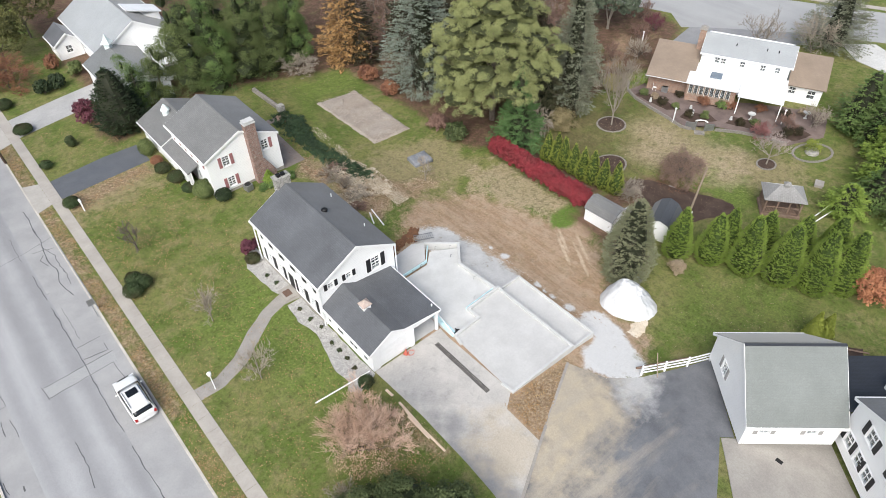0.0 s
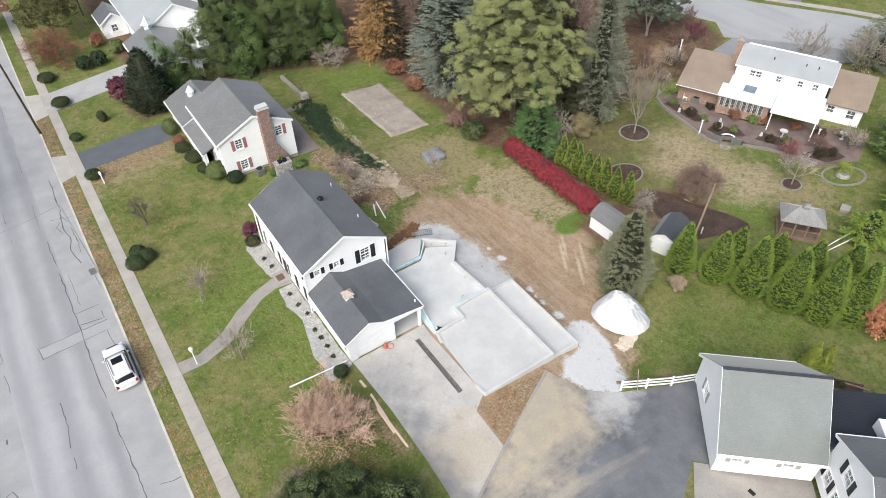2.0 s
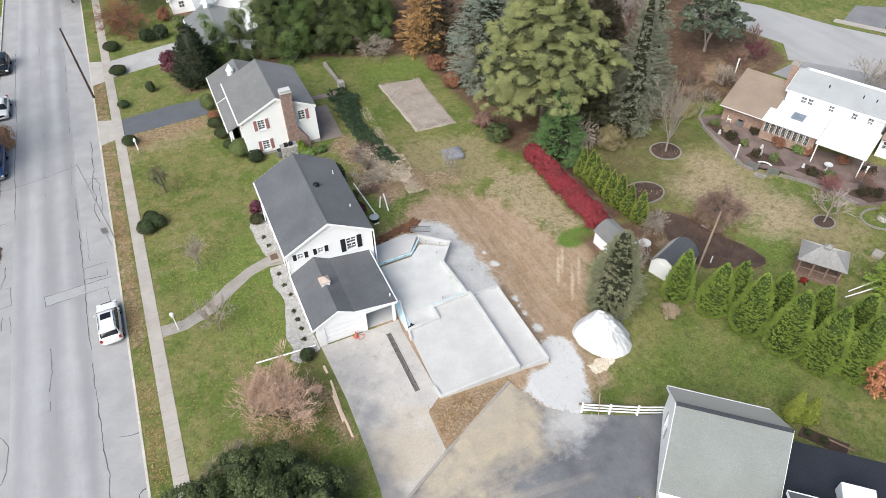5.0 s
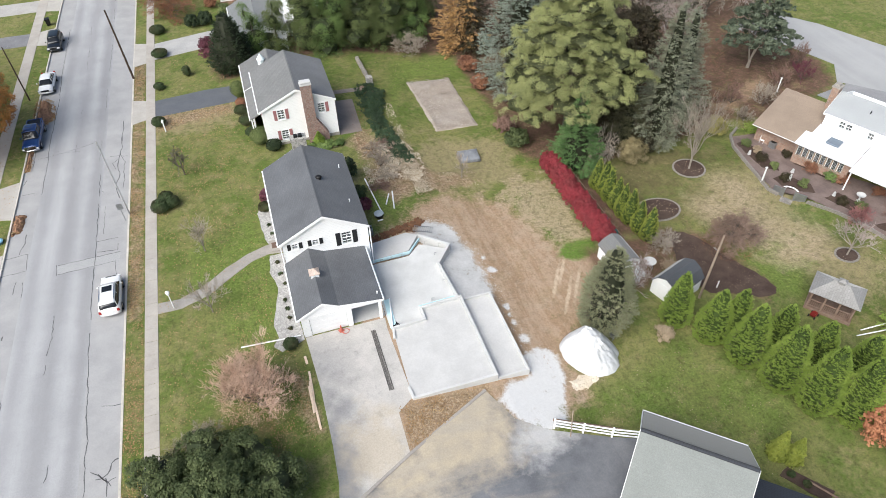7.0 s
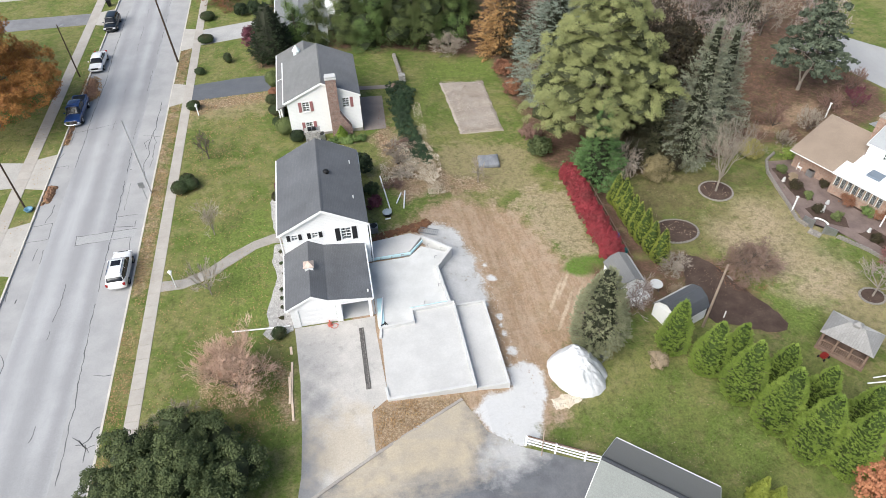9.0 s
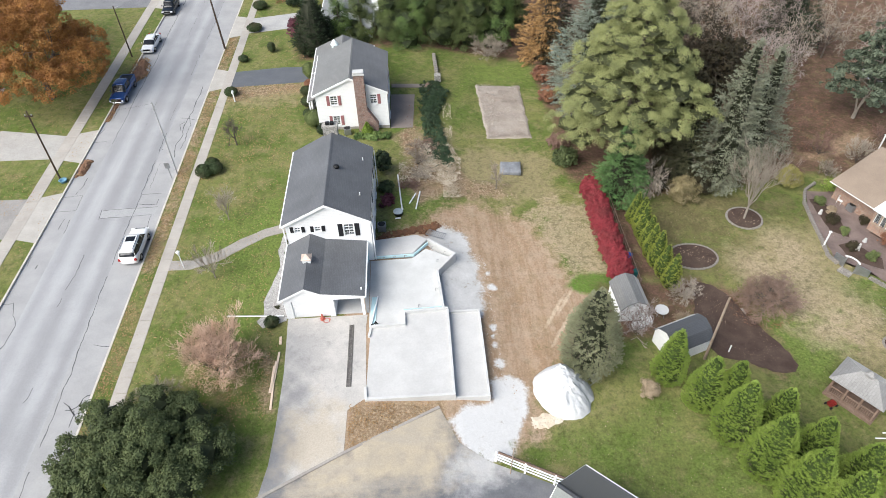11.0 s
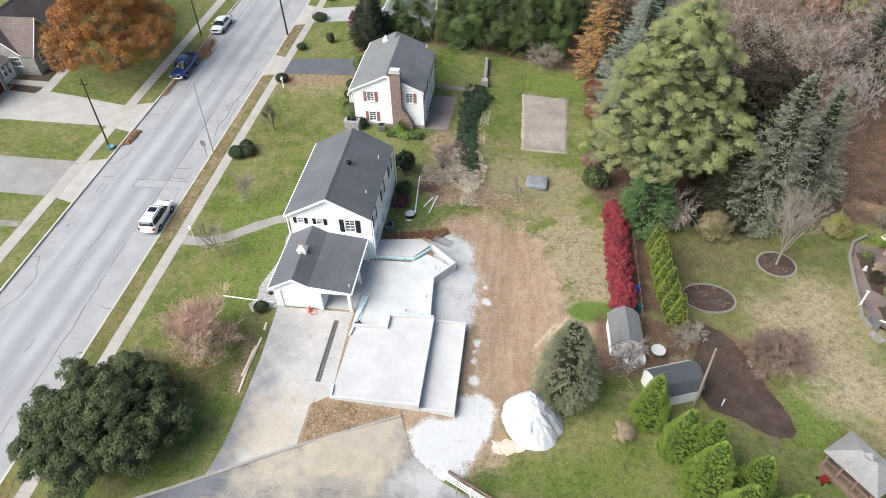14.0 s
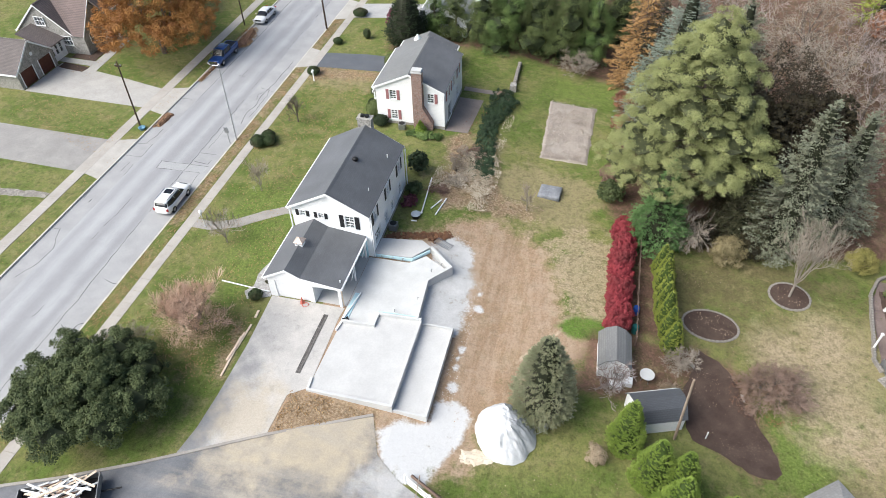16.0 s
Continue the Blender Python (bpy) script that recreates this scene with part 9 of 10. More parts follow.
for k in range(80):
    L = rr.uniform(0.6, 2.4)
    mt = rr.choice((WHITE, WHITE, LUMBER, CONCRETE_WHITE, DECK_WOOD))
    ob = part("debris_board", boxes((-L / 2, L / 2, -0.07, 0.07, -0.02, 0.02)), mt, None, m=pose(0, 0, 0))
    ob.parent = tr
    ob.matrix_basis = pose(rr.uniform(-1.7, 1.7), rr.uniform(-0.85, 0.85), 0.85 + 0.009 * k + rr.uniform(0, 0.1), rr.uniform(-12, 12), rr.uniform(-10, 10), rr.uniform(-40, 40))

# ---- poles, wires, signs ----
def utility_pole(x, y, h, lean=(0, 0), mat_=None, r=0.14, arm=None, label="dark wooden utility pole beside the street", z=None):
    p = thing("utility_pole", x, y, land(x) if z is None else z, 0, label, "utility pole")
    bm = bmesh.new()
    rod(bm, (0, 0, -0.3), (lean[0], lean[1], h), r, r * 0.68, 10)
    part("shaft", bm, mat_ or POLE_WOOD, p)
    if arm:
        part("crossarm", boxes((lean[0] - arm, lean[0] + arm, lean[1] - 0.06, lean[1] + 0.06, h - 0.7, h - 0.55)), POLE_WOOD, p)
        for s in (-0.8, 0.0, 0.8):
            bm = bmesh.new()
            lathe(bm, ((0.04, 0), (0.07, 0.05), (0.05, 0.14), (0.02, 0.18)), 8, (lean[0] + s * arm, lean[1], h - 0.54))
            part("insulator", bm, METAL_GREY, p)
    return p


utility_pole(-14.8, 50.8, 9.2, (-0.5, 0.6), r=0.145)
p = utility_pole(-27.4, 49.5, 7.2, (-0.2, 0.3), r=0.10)
bm = bmesh.new()
rod(bm, (-0.2, 0.3, 6.6), (-0.15, 0.28, 6.9), 0.03, sides=6)
rod(bm, (-0.2, 0.3, 6.85), (0.45, 0.35, 7.1), 0.03, sides=6)
lathe(bm, ((0.02, 7.0), (0.14, 7.02), (0.1, 7.14), (0.02, 7.18)), 10, (0.5, 0.35, 0))
part("lamp_arm", bm, METAL_GREY, p)
utility_pole(-27.3, 21.5, 8.6, (0.0, 0.2), r=0.105, arm=0.4)
utility_pole(-14.75, 21.6, 8.6, (-0.3, 0.8), mat_=PALE_METAL, r=0.08, label="slim pale grey metal pole beside the street")
utility_pole(34.9, -5.4, 8.6, (-0.55, -0.8), mat_=PALE_POLE, r=0.12, label="bleached leaning wooden pole by the shed")


def wire(a, b, sag, name="overhead_wire"):
    bm = bmesh.new()
    a, b = Vector(a), Vector(b)
    pts = [a.lerp(b, k / 14) - Vector((0, 0, sag * 4 * (k / 14) * (1 - k / 14))) for k in range(15)]
    for p, q in zip(pts, pts[1:]):
        rod(bm, p, q, 0.006, sides=4)
    tagged(part(name, bm, RUBBER), "thin dark overhead wire between pole and house", "wire")


wire((-27.3, 21.7, 8.2), (-45.6, 34.6, 3.4), 1.2)
wire((-27.3, 21.7, 8.2), (-15.0, 22.4, 8.3), 0.5)
part_bin = thing("wheeled_bin", -27.3, 72.3, land(-27), 8, "black wheeled rubbish bin at the kerb", "bin")
bm = bmesh.new()
loft(bm, [[(-0.25, -0.3, 0.08), (0.25, -0.3, 0.08), (0.25, 0.25, 0.08), (-0.25, 0.25, 0.08)], [(-0.32, -0.38, 1.0), (0.32, -0.38, 1.0), (0.32, 0.32, 1.0), (-0.32, 0.32, 1.0)]])
part("tub", bm, BLACK_METAL, part_bin)
part("lid", boxes((-0.34, 0.34, -0.42, 0.34, 1.0, 1.08)), BLACK_METAL, part_bin)
s = thing("blue_sack", -26.9, 21.2, land(-27), 15, "light blue plastic tub by the pole", "tub")
bm = bmesh.new()
lathe(bm, ((0.3, 0), (0.42, 0.25), (0.45, 0.3), (0.36, 0.31), (0.1, 0.12)), 12)
part("tub", bm, BLUE_PLASTIC, s)
s = thing("street_sign", -15.1, 20.7, land(-14.9), 0, "small square street sign on a thin post", "sign")
part("post", boxes((-0.03, 0.03, -0.03, 0.03, 0, 2.2)), METAL_GREY, s)
part("plate", boxes((-0.28, 0.28, -0.045, -0.032, 1.5, 2.2)), METAL_GREY, s)
s = thing("lamp_post", -10.75, 6.8, land(-10.7), 0, "short white garden lamp post beside the path", "lamp post")
bm = bmesh.new()
rod(bm, (0, 0, 0), (0, 0, 1.7), 0.05, 0.04, 10)
part("post", bm, WHITE, s)
bm = bmesh.new()
lathe(bm, ((0.06, 1.7), (0.13, 1.74), (0.15, 2.0), (0.2, 2.04), (0.04, 2.2)), 8)
part("lantern", bm, WHITE, s)
s = thing("letterbox", -10.95, 36.2, land(-11), 0, "white post with a letterbox by the driveway", "letterbox")
part("post", boxes((-0.06, 0.06, -0.06, 0.06, 0, 1.6)), WHITE, s)
bm = boxes((-0.12, 0.12, -0.3, 0.25, 1.25, 1.5))
bmesh.ops.bevel(bm, geom=bm.edges[:], offset=0.06, segments=2, affect="EDGES")
part("box", bm, WHITE, s)

# ---- white plastic over the heap ----
def sheeted_mound(cx, cy):
    """A sagging plastic sheet over a heap: blunt off-centre top, a few slack ridges, crumpled skirt."""
    bm = bmesh.new()
    rows, na, nr = [], 120, 34
    for i in range(nr):
        q = i / (nr - 1)
        row = []
        for k in range(na):
            a = 2 * math.pi * k / na
            u = Vector((math.cos(a), math.sin(a), 0))
            rim = 2.42 + 0.10 * math.cos(2 * (a + 0.53)) + 0.30 * noise.noise(u * 1.6 + Vector((3, 1, 0))) + 0.10 * noise.noise(u * 5 + Vector((0, 0, 4)))
            r = rim * q
            x, y = cx + r * u.x, cy + r * u.y
            w = Vector((x * 0.55 + 0.35 * y, y * 0.75 - 0.2 * x, 0.3))
            crease = (1 - abs(noise.noise(w * 0.9))) ** 5 + 0.5 * (1 - abs(noise.noise(w * 2.1 + Vector((4, 1, 0))))) ** 5
            top = math.exp(-((x - cx + 0.5) ** 2 + (y - cy - 0.6) ** 2) / 2.6)
            z = 1.65 * (1 - q ** 1.9) ** 0.9 + 0.95 * top * (1 - q ** 4) + 0.26 * crease * math.sin(math.pi * min(0.12 + q * 0.88, 1)) + 0.10 * noise.noise(w * 1.6) * (1.15 - q)
            z += 0.085 * noise.noise(w * 4.2) + 0.045 * noise.noise(w * 9.0)
            row.append(bm.verts.new((x, y, land(x) + max(z, 0.03) + 0.02)))
        rows.append(row)
    for a, b in zip(rows, rows[1:]):
        for k in range(na):
            bm.faces.new((a[k], a[(k + 1) % na], b[(k + 1) % na], b[k]))
    tagged(part("sheeted_mound", bm, TARP_WHITE, smooth=True), "heap covered with creased white plastic sheet", "covered heap")


sheeted_mound(22.25, -8.3)
mound("sand_spill", [(19.2, -10.4), (20.4, -10.0), (22.2, -10.3), (21.8, -11.0), (20.6, -11.8), (19.4, -11.6)], SAND, 0.14, 0.05, "pale yellow sand spilled below the covered heap", "sand", 0.12, 0.45, 3.0)
s = thing("hand_truck", 24.75, -7.4, land(24.8), 35, "pale metal barrow frame lying beside the heap", "barrow")
for a, b in (((-0.5, -0.2, 0.15), (0.6, -0.25, 0.35)), ((-0.5, 0.25, 0.15), (0.6, 0.25, 0.35)), ((0.0, -0.22, 0.25), (0.0, 0.25, 0.25)), ((-0.5, -0.2, 0.15), (-0.5, 0.25, 0.15))):
    bm = bmesh.new()
    rod(bm, a, b, 0.04, sides=6)
    part("tube", bm, METAL_GREY, s)
bm = bmesh.new()
lathe(bm, ((0.1, 0.3), (0.38, 0.42), (0.4, 0.5), (0.34, 0.5), (0.08, 0.36)), 12, (0.35, 0, 0))
part("tray", bm, METAL_GREY, s)

# ---- fence by the yard ----
fa, fb = Vector((16.15, -14.25, 0)), Vector((22.2, -16.85, 0))
fence = thing("rail_fence", fa.x, fa.y, 0, math.degrees(math.atan2((fb - fa).y, (fb - fa).x)), "white three-rail fence along the asphalt yard", "fence")
flen = (fb - fa).length
for k in range(4):
    u = flen * k / 3
    z = land(fa.x + (fb.x - fa.x) * k / 3)
    part("post", boxes((u - 0.07, u + 0.07, -0.07, 0.07, z, z + 1.25)), WHITE, fence)
for k in range(3):
    z0, z1 = land(fa.x + (fb.x - fa.x) * k / 3), land(fa.x + (fb.x - fa.x) * (k + 1) / 3)
    for h in (0.35, 0.72, 1.08):
        bm = bmesh.new()
        extrude(bm, [(flen * k / 3 + 0.07, -0.025, z0 + h - 0.07), (flen * (k + 1) / 3 - 0.07, -0.025, z1 + h - 0.07), (flen * (k + 1) / 3 - 0.07, -0.025, z1 + h + 0.07), (flen * k / 3 + 0.07, -0.025, z0 + h + 0.07)], (0, 0.05, 0))
        part("rail", bm, WHITE, fence)
bm = bmesh.new()
rod(bm, (17.1, -15.2, land(17)), (17.35, -14.5, land(17) + 2.3), 0.04, sides=6)
tagged(part("steel_stake", bm, PALE_POLE), "thin leaning stake beside the white fence", "stake")
for a, b, nm in (((16.4, -13.6), (21.2, -15.7), "timber_edging"),):
    bm = bmesh.new()
    a3, b3 = Vector((*a, land(a[0]) + 0.12)), Vector((*b, land(b[0]) + 0.12))
    rod(bm, a3, b3, 0.12, sides=4)
    tagged(part(nm, bm, DECK_WOOD), "weathered timber edging behind the fence", "edging")

# ---- loose timber, pipes, tub and tools round the house ----
for x, y, ln, turn, up in ((-0.55, -3.9, 2.7, -1.5, 0.0), (-0.68, -6.2, 3.2, 1.8, 0.0), (-0.80, -5.3, 2.4, 0.5, 0.0), (-0.66, -4.9, 3.0, -3.0, 0.075)):
    bm = boxes((-0.085, 0.085, -ln, 0, 0, 0.07))
    bmesh.ops.bevel(bm, geom=bm.edges[:], offset=0.008, segments=1, affect="EDGES")
    tagged(part("lumber_board", bm, LUMBER, m=pose(x, y, land(-0.5) + 0.03 + up, 0, 0, turn)), "raw pale board lying beside the driveway", "board", "loose lumber")
tagged(part("lumber_offcut", boxes((-0.1, 0.1, -0.4, 0.4, 0, 0.08)), LUMBER, m=pose(-0.6, -2.7, 0.02, 0, 0, 4)), "short offcut of pale board on the grass", "board")
bm = bmesh.new()
rod(bm, (-5.5, 0.3, land(-5) + 0.12), (-1.9, 0.02, 0.12), 0.06, sides=8)
rod(bm, (-1.9, 0.02, 0.12), (-0.6, -0.1, 0.2), 0.06, sides=8)
tagged(part("downspout_extension", bm, WHITE), "long white downspout pipe across the lawn", "pipe")
s = thing("safety_cone", 2.75, -0.55, 0.025, 20, "orange-red traffic cone before the garage door", "cone")
part("foot", boxes((-0.2, 0.2, -0.2, 0.2, 0, 0.04)), TERRACOTTA, s)
bm = bmesh.new()
lathe(bm, ((0.15, 0.04), (0.05, 0.62), (0.03, 0.64)), 12)
part("cone", bm, TERRACOTTA, s)
s = thing("extension_cord", 3.1, -0.75, 0.03, 0, "red extension cord coiled on the driveway", "cord")
bm = bmesh.new()
pts = [(0.35 * math.cos(a) * (1 - a / 30), 0.25 * math.sin(a), 0.02) for a in np.arange(0, 12, 0.5)]
for p, q in zip(pts, pts[1:]):
    rod(bm, p, q, 0.025, sides=5)
part("cord", bm, TERRACOTTA, s)
for a, b in (((9.35, 19.4), (9.75, 13.6)), ((9.0, 13.45), (9.85, 13.75)), ((10.5, 14.6), (11.2, 16.3)), ((11.65, 16.6), (11.15, 13.8)), ((9.05, 12.2), (9.6, 12.35))):
    bm = bmesh.new()
    rod(bm, (*a, land(a[0]) + 0.14), (*b, land(b[0]) + 0.1), 0.075, sides=6)
    tagged(part("gutter_length", bm, WHITE), "white length of gutter lying on leafy ground", "gutter", "loose gutters")
s = thing("fire_pit", 9.35, 13.0, land(9.3), 0, "round pit with a pale lid on the grass", "fire pit")
bm = bmesh.new()
lathe(bm, ((0.42, 0), (0.5, 0.4), (0.46, 0.42)), 20)
part("bowl", bm, BLACK_METAL, s)
bm = bmesh.new()
lathe(bm, ((0.5, 0.42), (0.42, 0.5), (0.1, 0.58)), 20)
part("lid", bm, surface("pale_blue_lid", (0.44, 0.50, 0.53), (0.38, 0.43, 0.46), 3, 15, 0.5, 0.05), s)


def condenser(x, y, z, rz=0):
    s = thing("air_conditioner", x, y, z, rz, "grey outdoor air-conditioning unit against the wall", "air conditioner")
    bm = boxes((-0.4, 0.4, -0.4, 0.4, 0.05, 0.8))
    bmesh.ops.bevel(bm, geom=bm.edges[:], offset=0.04, segments=2, affect="EDGES")
    part("casing", bm, METAL_GREY, s)
    bm = bmesh.new()
    lathe(bm, ((0.34, 0.8), (0.34, 0.83), (0.3, 0.83)), 18)
    part("fan_guard", bm, BLACK_METAL, s)


condenser(7.75, 10.6, land(7.7))
condenser(3.6, 27.7, land(3.6), 10)
s = thing("covered_stack", 21.9, 21.4, land(21.9), -6, "low stack under a grey tarpaulin on the lawn", "covered stack")
bm = bmesh.new()
loft(bm, [[(-1.2, -0.95, 0), (1.2, -0.95, 0), (1.2, 0.95, 0), (-1.2, 0.95, 0)], [(-1.15, -0.9, 0.34), (1.15, -0.9, 0.36), (1.15, 0.9, 0.5), (-1.15, 0.9, 0.48)], [(-1.08, -0.82, 0.4), (1.08, -0.82, 0.42), (1.08, 0.82, 0.56), (-1.08, 0.82, 0.54)]])
bmesh.ops.subdivide_edges(bm, edges=bm.edges[:], cuts=3, use_grid_fill=True)
for vtx in bm.verts:
    vtx.co += Vector((noise.noise(vtx.co * 2.3), noise.noise(vtx.co * 2.3 + Vector((5, 0, 0))), noise.noise(vtx.co * 2.3 + Vector((0, 7, 0))))) * 0.045
part("tarpaulin", bm, TARP_GREY, s, smooth=True)

# ---- sheds ----
def shed(name, x, y, rz, w, l, wall_h, knee, top, label, roof_mat):
    """A gambrel-roofed shed, ridge along local Y, door in the -Y gable."""
    s = thing(name, x, y, land(x), rz, label, "shed")
    hw = w / 2
    body(s, -hw, hw, -l / 2, l / 2, 0, wall_h, SIDING_WHITE, {"S": [(hw, 0.9, 1.2, 1.8)]}, thick=0.08)
    for yy in (-l / 2, l / 2 - 0.08):
        bm = bmesh.new()
        extrude(bm, [(-hw, yy, wall_h), (hw, yy, wall_h), (hw * 0.62, yy, knee - 0.06), (0, yy, top - 0.08), (-hw * 0.62, yy, knee - 0.06)], (0, 0.08, 0))
        part("gable", bm, SIDING_WHITE, s)
    o = 0.15
    for sg in (-1, 1):
        slope(s, "roof_slope", (sg * (hw + 0.12), -l / 2 - o, wall_h - 0.12), (sg * hw * 0.64, -l / 2 - o, knee), (sg * hw * 0.64, l / 2 + o, knee), (sg * (hw + 0.12), l / 2 + o, wall_h - 0.12), roof_mat, 0.06)
        slope(s, "roof_slope", (sg * hw * 0.64, -l / 2 - o, knee), (0, -l / 2 - o, top), (0, l / 2 + o, top), (sg * hw * 0.64, l / 2 + o, knee), roof_mat, 0.06)
    for sg in (-1, 1):
        part("door", boxes((sg * 0.3 - 0.29, sg * 0.3 + 0.29, -l / 2 - 0.03, -l / 2 + 0.02, 0.02, 1.78)), WHITE, s)
    return s


shed("garden_shed", 29.8, 0.7, 3, 2.5, 3.3, 1.7, 2.25, 2.6, "white garden shed with grey shingle roof", SHINGLE_PALE)
shed("garden_shed", 33.2, -3.9, -70, 2.7, 3.7, 1.65, 2.35, 2.75, "white gambrel shed with dark grey roof", SHINGLE_SHED)
for x, y, dx, dy, h in ((30.9, -0.4, 0.35, 0.5, 0.7), (31.1, -1.2, 0.4, 0.35, 0.5), (30.2, -1.7, 0.5, 0.3, 0.45)):
    tagged(part("storage_box", boxes((x - dx, x + dx, y - dy, y + dy, land(x), land(x) + h)), WHITE), "white box standing beside the garden shed", "box")
s = thing("round_table", 32.6, -0.4, land(32.9), 0, "round pale garden table between the sheds", "table")
bm = bmesh.new()
rod(bm, (0, 0, 0.7), (0, 0, 0.75), 0.6, sides=20)
part("tabletop", bm, CONCRETE_WHITE, s)
for k in range(4):
    bm = bmesh.new()
    a = k * math.pi / 2 + 0.4
    rod(bm, (0.45 * math.cos(a), 0.45 * math.sin(a), 0), (0.3 * math.cos(a), 0.3 * math.sin(a), 0.7), 0.03, sides=6)
    part("leg", bm, METAL_GREY, s)
for y, mt, lab in ((6.6, surface("blue_barrel_plastic", (0.016, 0.064, 0.28), (0.024, 0.08, 0.32), 3, 15, 0.4, 0), "blue plastic barrel behind the crimson hedge"), (4.4, surface("green_barrel_plastic", (0.016, 0.112, 0.112), (0.024, 0.136, 0.128), 3, 15, 0.4, 0), "dark green barrel behind the crimson hedge")):
    bm = bmesh.new()
    lathe(bm, ((0.26, 0), (0.31, 0.25), (0.31, 0.65), (0.27, 0.9), (0.2, 0.9)), 14, (31.5, y, land(31.5)))
    tagged(part("barrel", bm, mt), lab, "barrel")

# low fence of posts behind the hedge
pf = thing("wire_fence", 31.6, 3, land(31.6), 0, "weathered post fence behind the crimson hedge", "fence")
for k in range(8):
    part("post", boxes((-0.05, 0.05, k * 2.0 - 0.05, k * 2.0 + 0.05, 0, 1.2)), DECK_WOOD, pf)
for h in (0.5, 1.0):
    part("rail", boxes((-0.025, 0.025, 0, 14, h, h + 0.06)), DECK_WOOD, pf)

# ---- gazebo ----
gz_ = thing("gazebo", 45.53, -9.95, land(45.4), -52.7, "open timber gazebo with weathered grey hip roof", "gazebo")
part("deck", boxes((-1.95, 1.95, -1.4, 1.4, 0, 0.3)), DECK_WOOD, gz_)
for px in (-1.75, -0.58, 0.58, 1.75):
    for py in (-1.22, 1.22):
        part("post", boxes((px - 0.07, px + 0.07, py - 0.07, py + 0.07, 0.3, 2.3)), DECK_WOOD, gz_)
for px in (-1.75, 1.75):
    part("post", boxes((px - 0.07, px + 0.07, -0.07, 0.07, 0.3, 2.3)), DECK_WOOD, gz_)
for py in (-1.22, 1.22):
    part("beam", boxes((-1.85, 1.85, py - 0.06, py + 0.06, 2.15, 2.32)), DECK_WOOD, gz_)
    for z in (0.45, 1.15):
        part("rail", boxes((-1.75, 1.75, py - 0.04, py + 0.04, z, z + 0.08)), DECK_WOOD, gz_)
    for k in range(22):
        part("baluster", boxes((-1.62 + k * 0.154 - 0.02, -1.62 + k * 0.154 + 0.02, py - 0.02, py + 0.02, 0.53, 1.15)), DECK_WOOD, gz_)
    for k in range(3):
        cx = -1.165 + 1.165 * k
        bm = bmesh.new()
        for j in range(8):
            a0, a1 = math.pi * j / 8, math.pi * (j + 1) / 8
            rod(bm, (cx + 0.52 * math.cos(a0), py, 1.75 + 0.4 * math.sin(a0)), (cx + 0.52 * math.cos(a1), py, 1.75 + 0.4 * math.sin(a1)), 0.05, sides=5)
        part("arch", bm, DECK_WOOD, gz_)
for px in (-1.75, 1.75):
    part("beam", boxes((px - 0.06, px + 0.06, -1.3, 1.3, 2.15, 2.32)), DECK_WOOD, gz_)
    for z in (0.45, 1.15):
        part("rail", boxes((px - 0.04, px + 0.04, -1.22, 1.22, z, z + 0.08)), DECK_WOOD, gz_)
    for k in range(15):
        part("baluster", boxes((px - 0.02, px + 0.02, -1.12 + k * 0.16 - 0.02, -1.12 + k * 0.16 + 0.02, 0.53, 1.15)), DECK_WOOD, gz_)
ex, ey, ez, rz_ = 2.12, 1.56, 2.2, 3.2
E_ = [(-ex, -ey, ez), (ex, -ey, ez), (ex, ey, ez), (-ex, ey, ez)]
R_ = [(-0.6, 0, rz_), (0.6, 0, rz_)]
for a, b, c, d in ((E_[0], E_[1], R_[1], R_[0]), (E_[2], E_[3], R_[0], R_[1])):
    slope(gz_, "roof_slope", a, b, c, d, SHINGLE_CEDAR, 0.08)
for a, b, c in ((E_[1], E_[2], R_[1]), (E_[3], E_[0], R_[0])):
    n = (Vector(b) - Vector(a)).cross(Vector(c) - Vector(a)).normalized()
    bm = bmesh.new()
    extrude(bm, [a, b, c], -n * 0.08 if n.z > 0 else n * 0.08)
    part("roof_slope", bm, SHINGLE_CEDAR, gz_)
bm = boxes((-0.26, 0.26, -0.22, 0.22, rz_ - 0.15, rz_ + 0.2))
part("cupola", bm, SHINGLE_CEDAR, gz_)
bm = bmesh.new()
loft(bm, [[(-0.36, -0.32, rz_ + 0.2), (0.36, -0.32, rz_ + 0.2), (0.36, 0.32, rz_ + 0.2), (-0.36, 0.32, rz_ + 0.2)], [(-0.05, -0.05, rz_ + 0.45), (0.05, -0.05, rz_ + 0.45), (0.05, 0.05, rz_ + 0.45), (-0.05, 0.05, rz_ + 0.45)]])
part("cupola_roof", bm, SHINGLE_CEDAR, gz_)
s = thing("garden_mower", 43.4, -10.4, land(43.4), 20, "small dark red garden machine beside the gazebo", "mower")
bm = boxes((-0.35, 0.35, -0.25, 0.25, 0.12, 0.42))
bmesh.ops.bevel(bm, geom=bm.edges[:], offset=0.08, segments=2, affect="EDGES")
part("hood", bm, surface("dark_red_enamel", (0.22, 0.025, 0.02), (0.17, 0.02, 0.018), 4, 20, 0.4, 0), s)
for sx in (-0.3, 0.3):
    for sy in (-0.28, 0.28):
        bm = bmesh.new()
        rod(bm, (sx, sy - 0.05, 0.12), (sx, sy + 0.05, 0.12), 0.12, sides=10)
        part("wheel", bm, RUBBER, s)


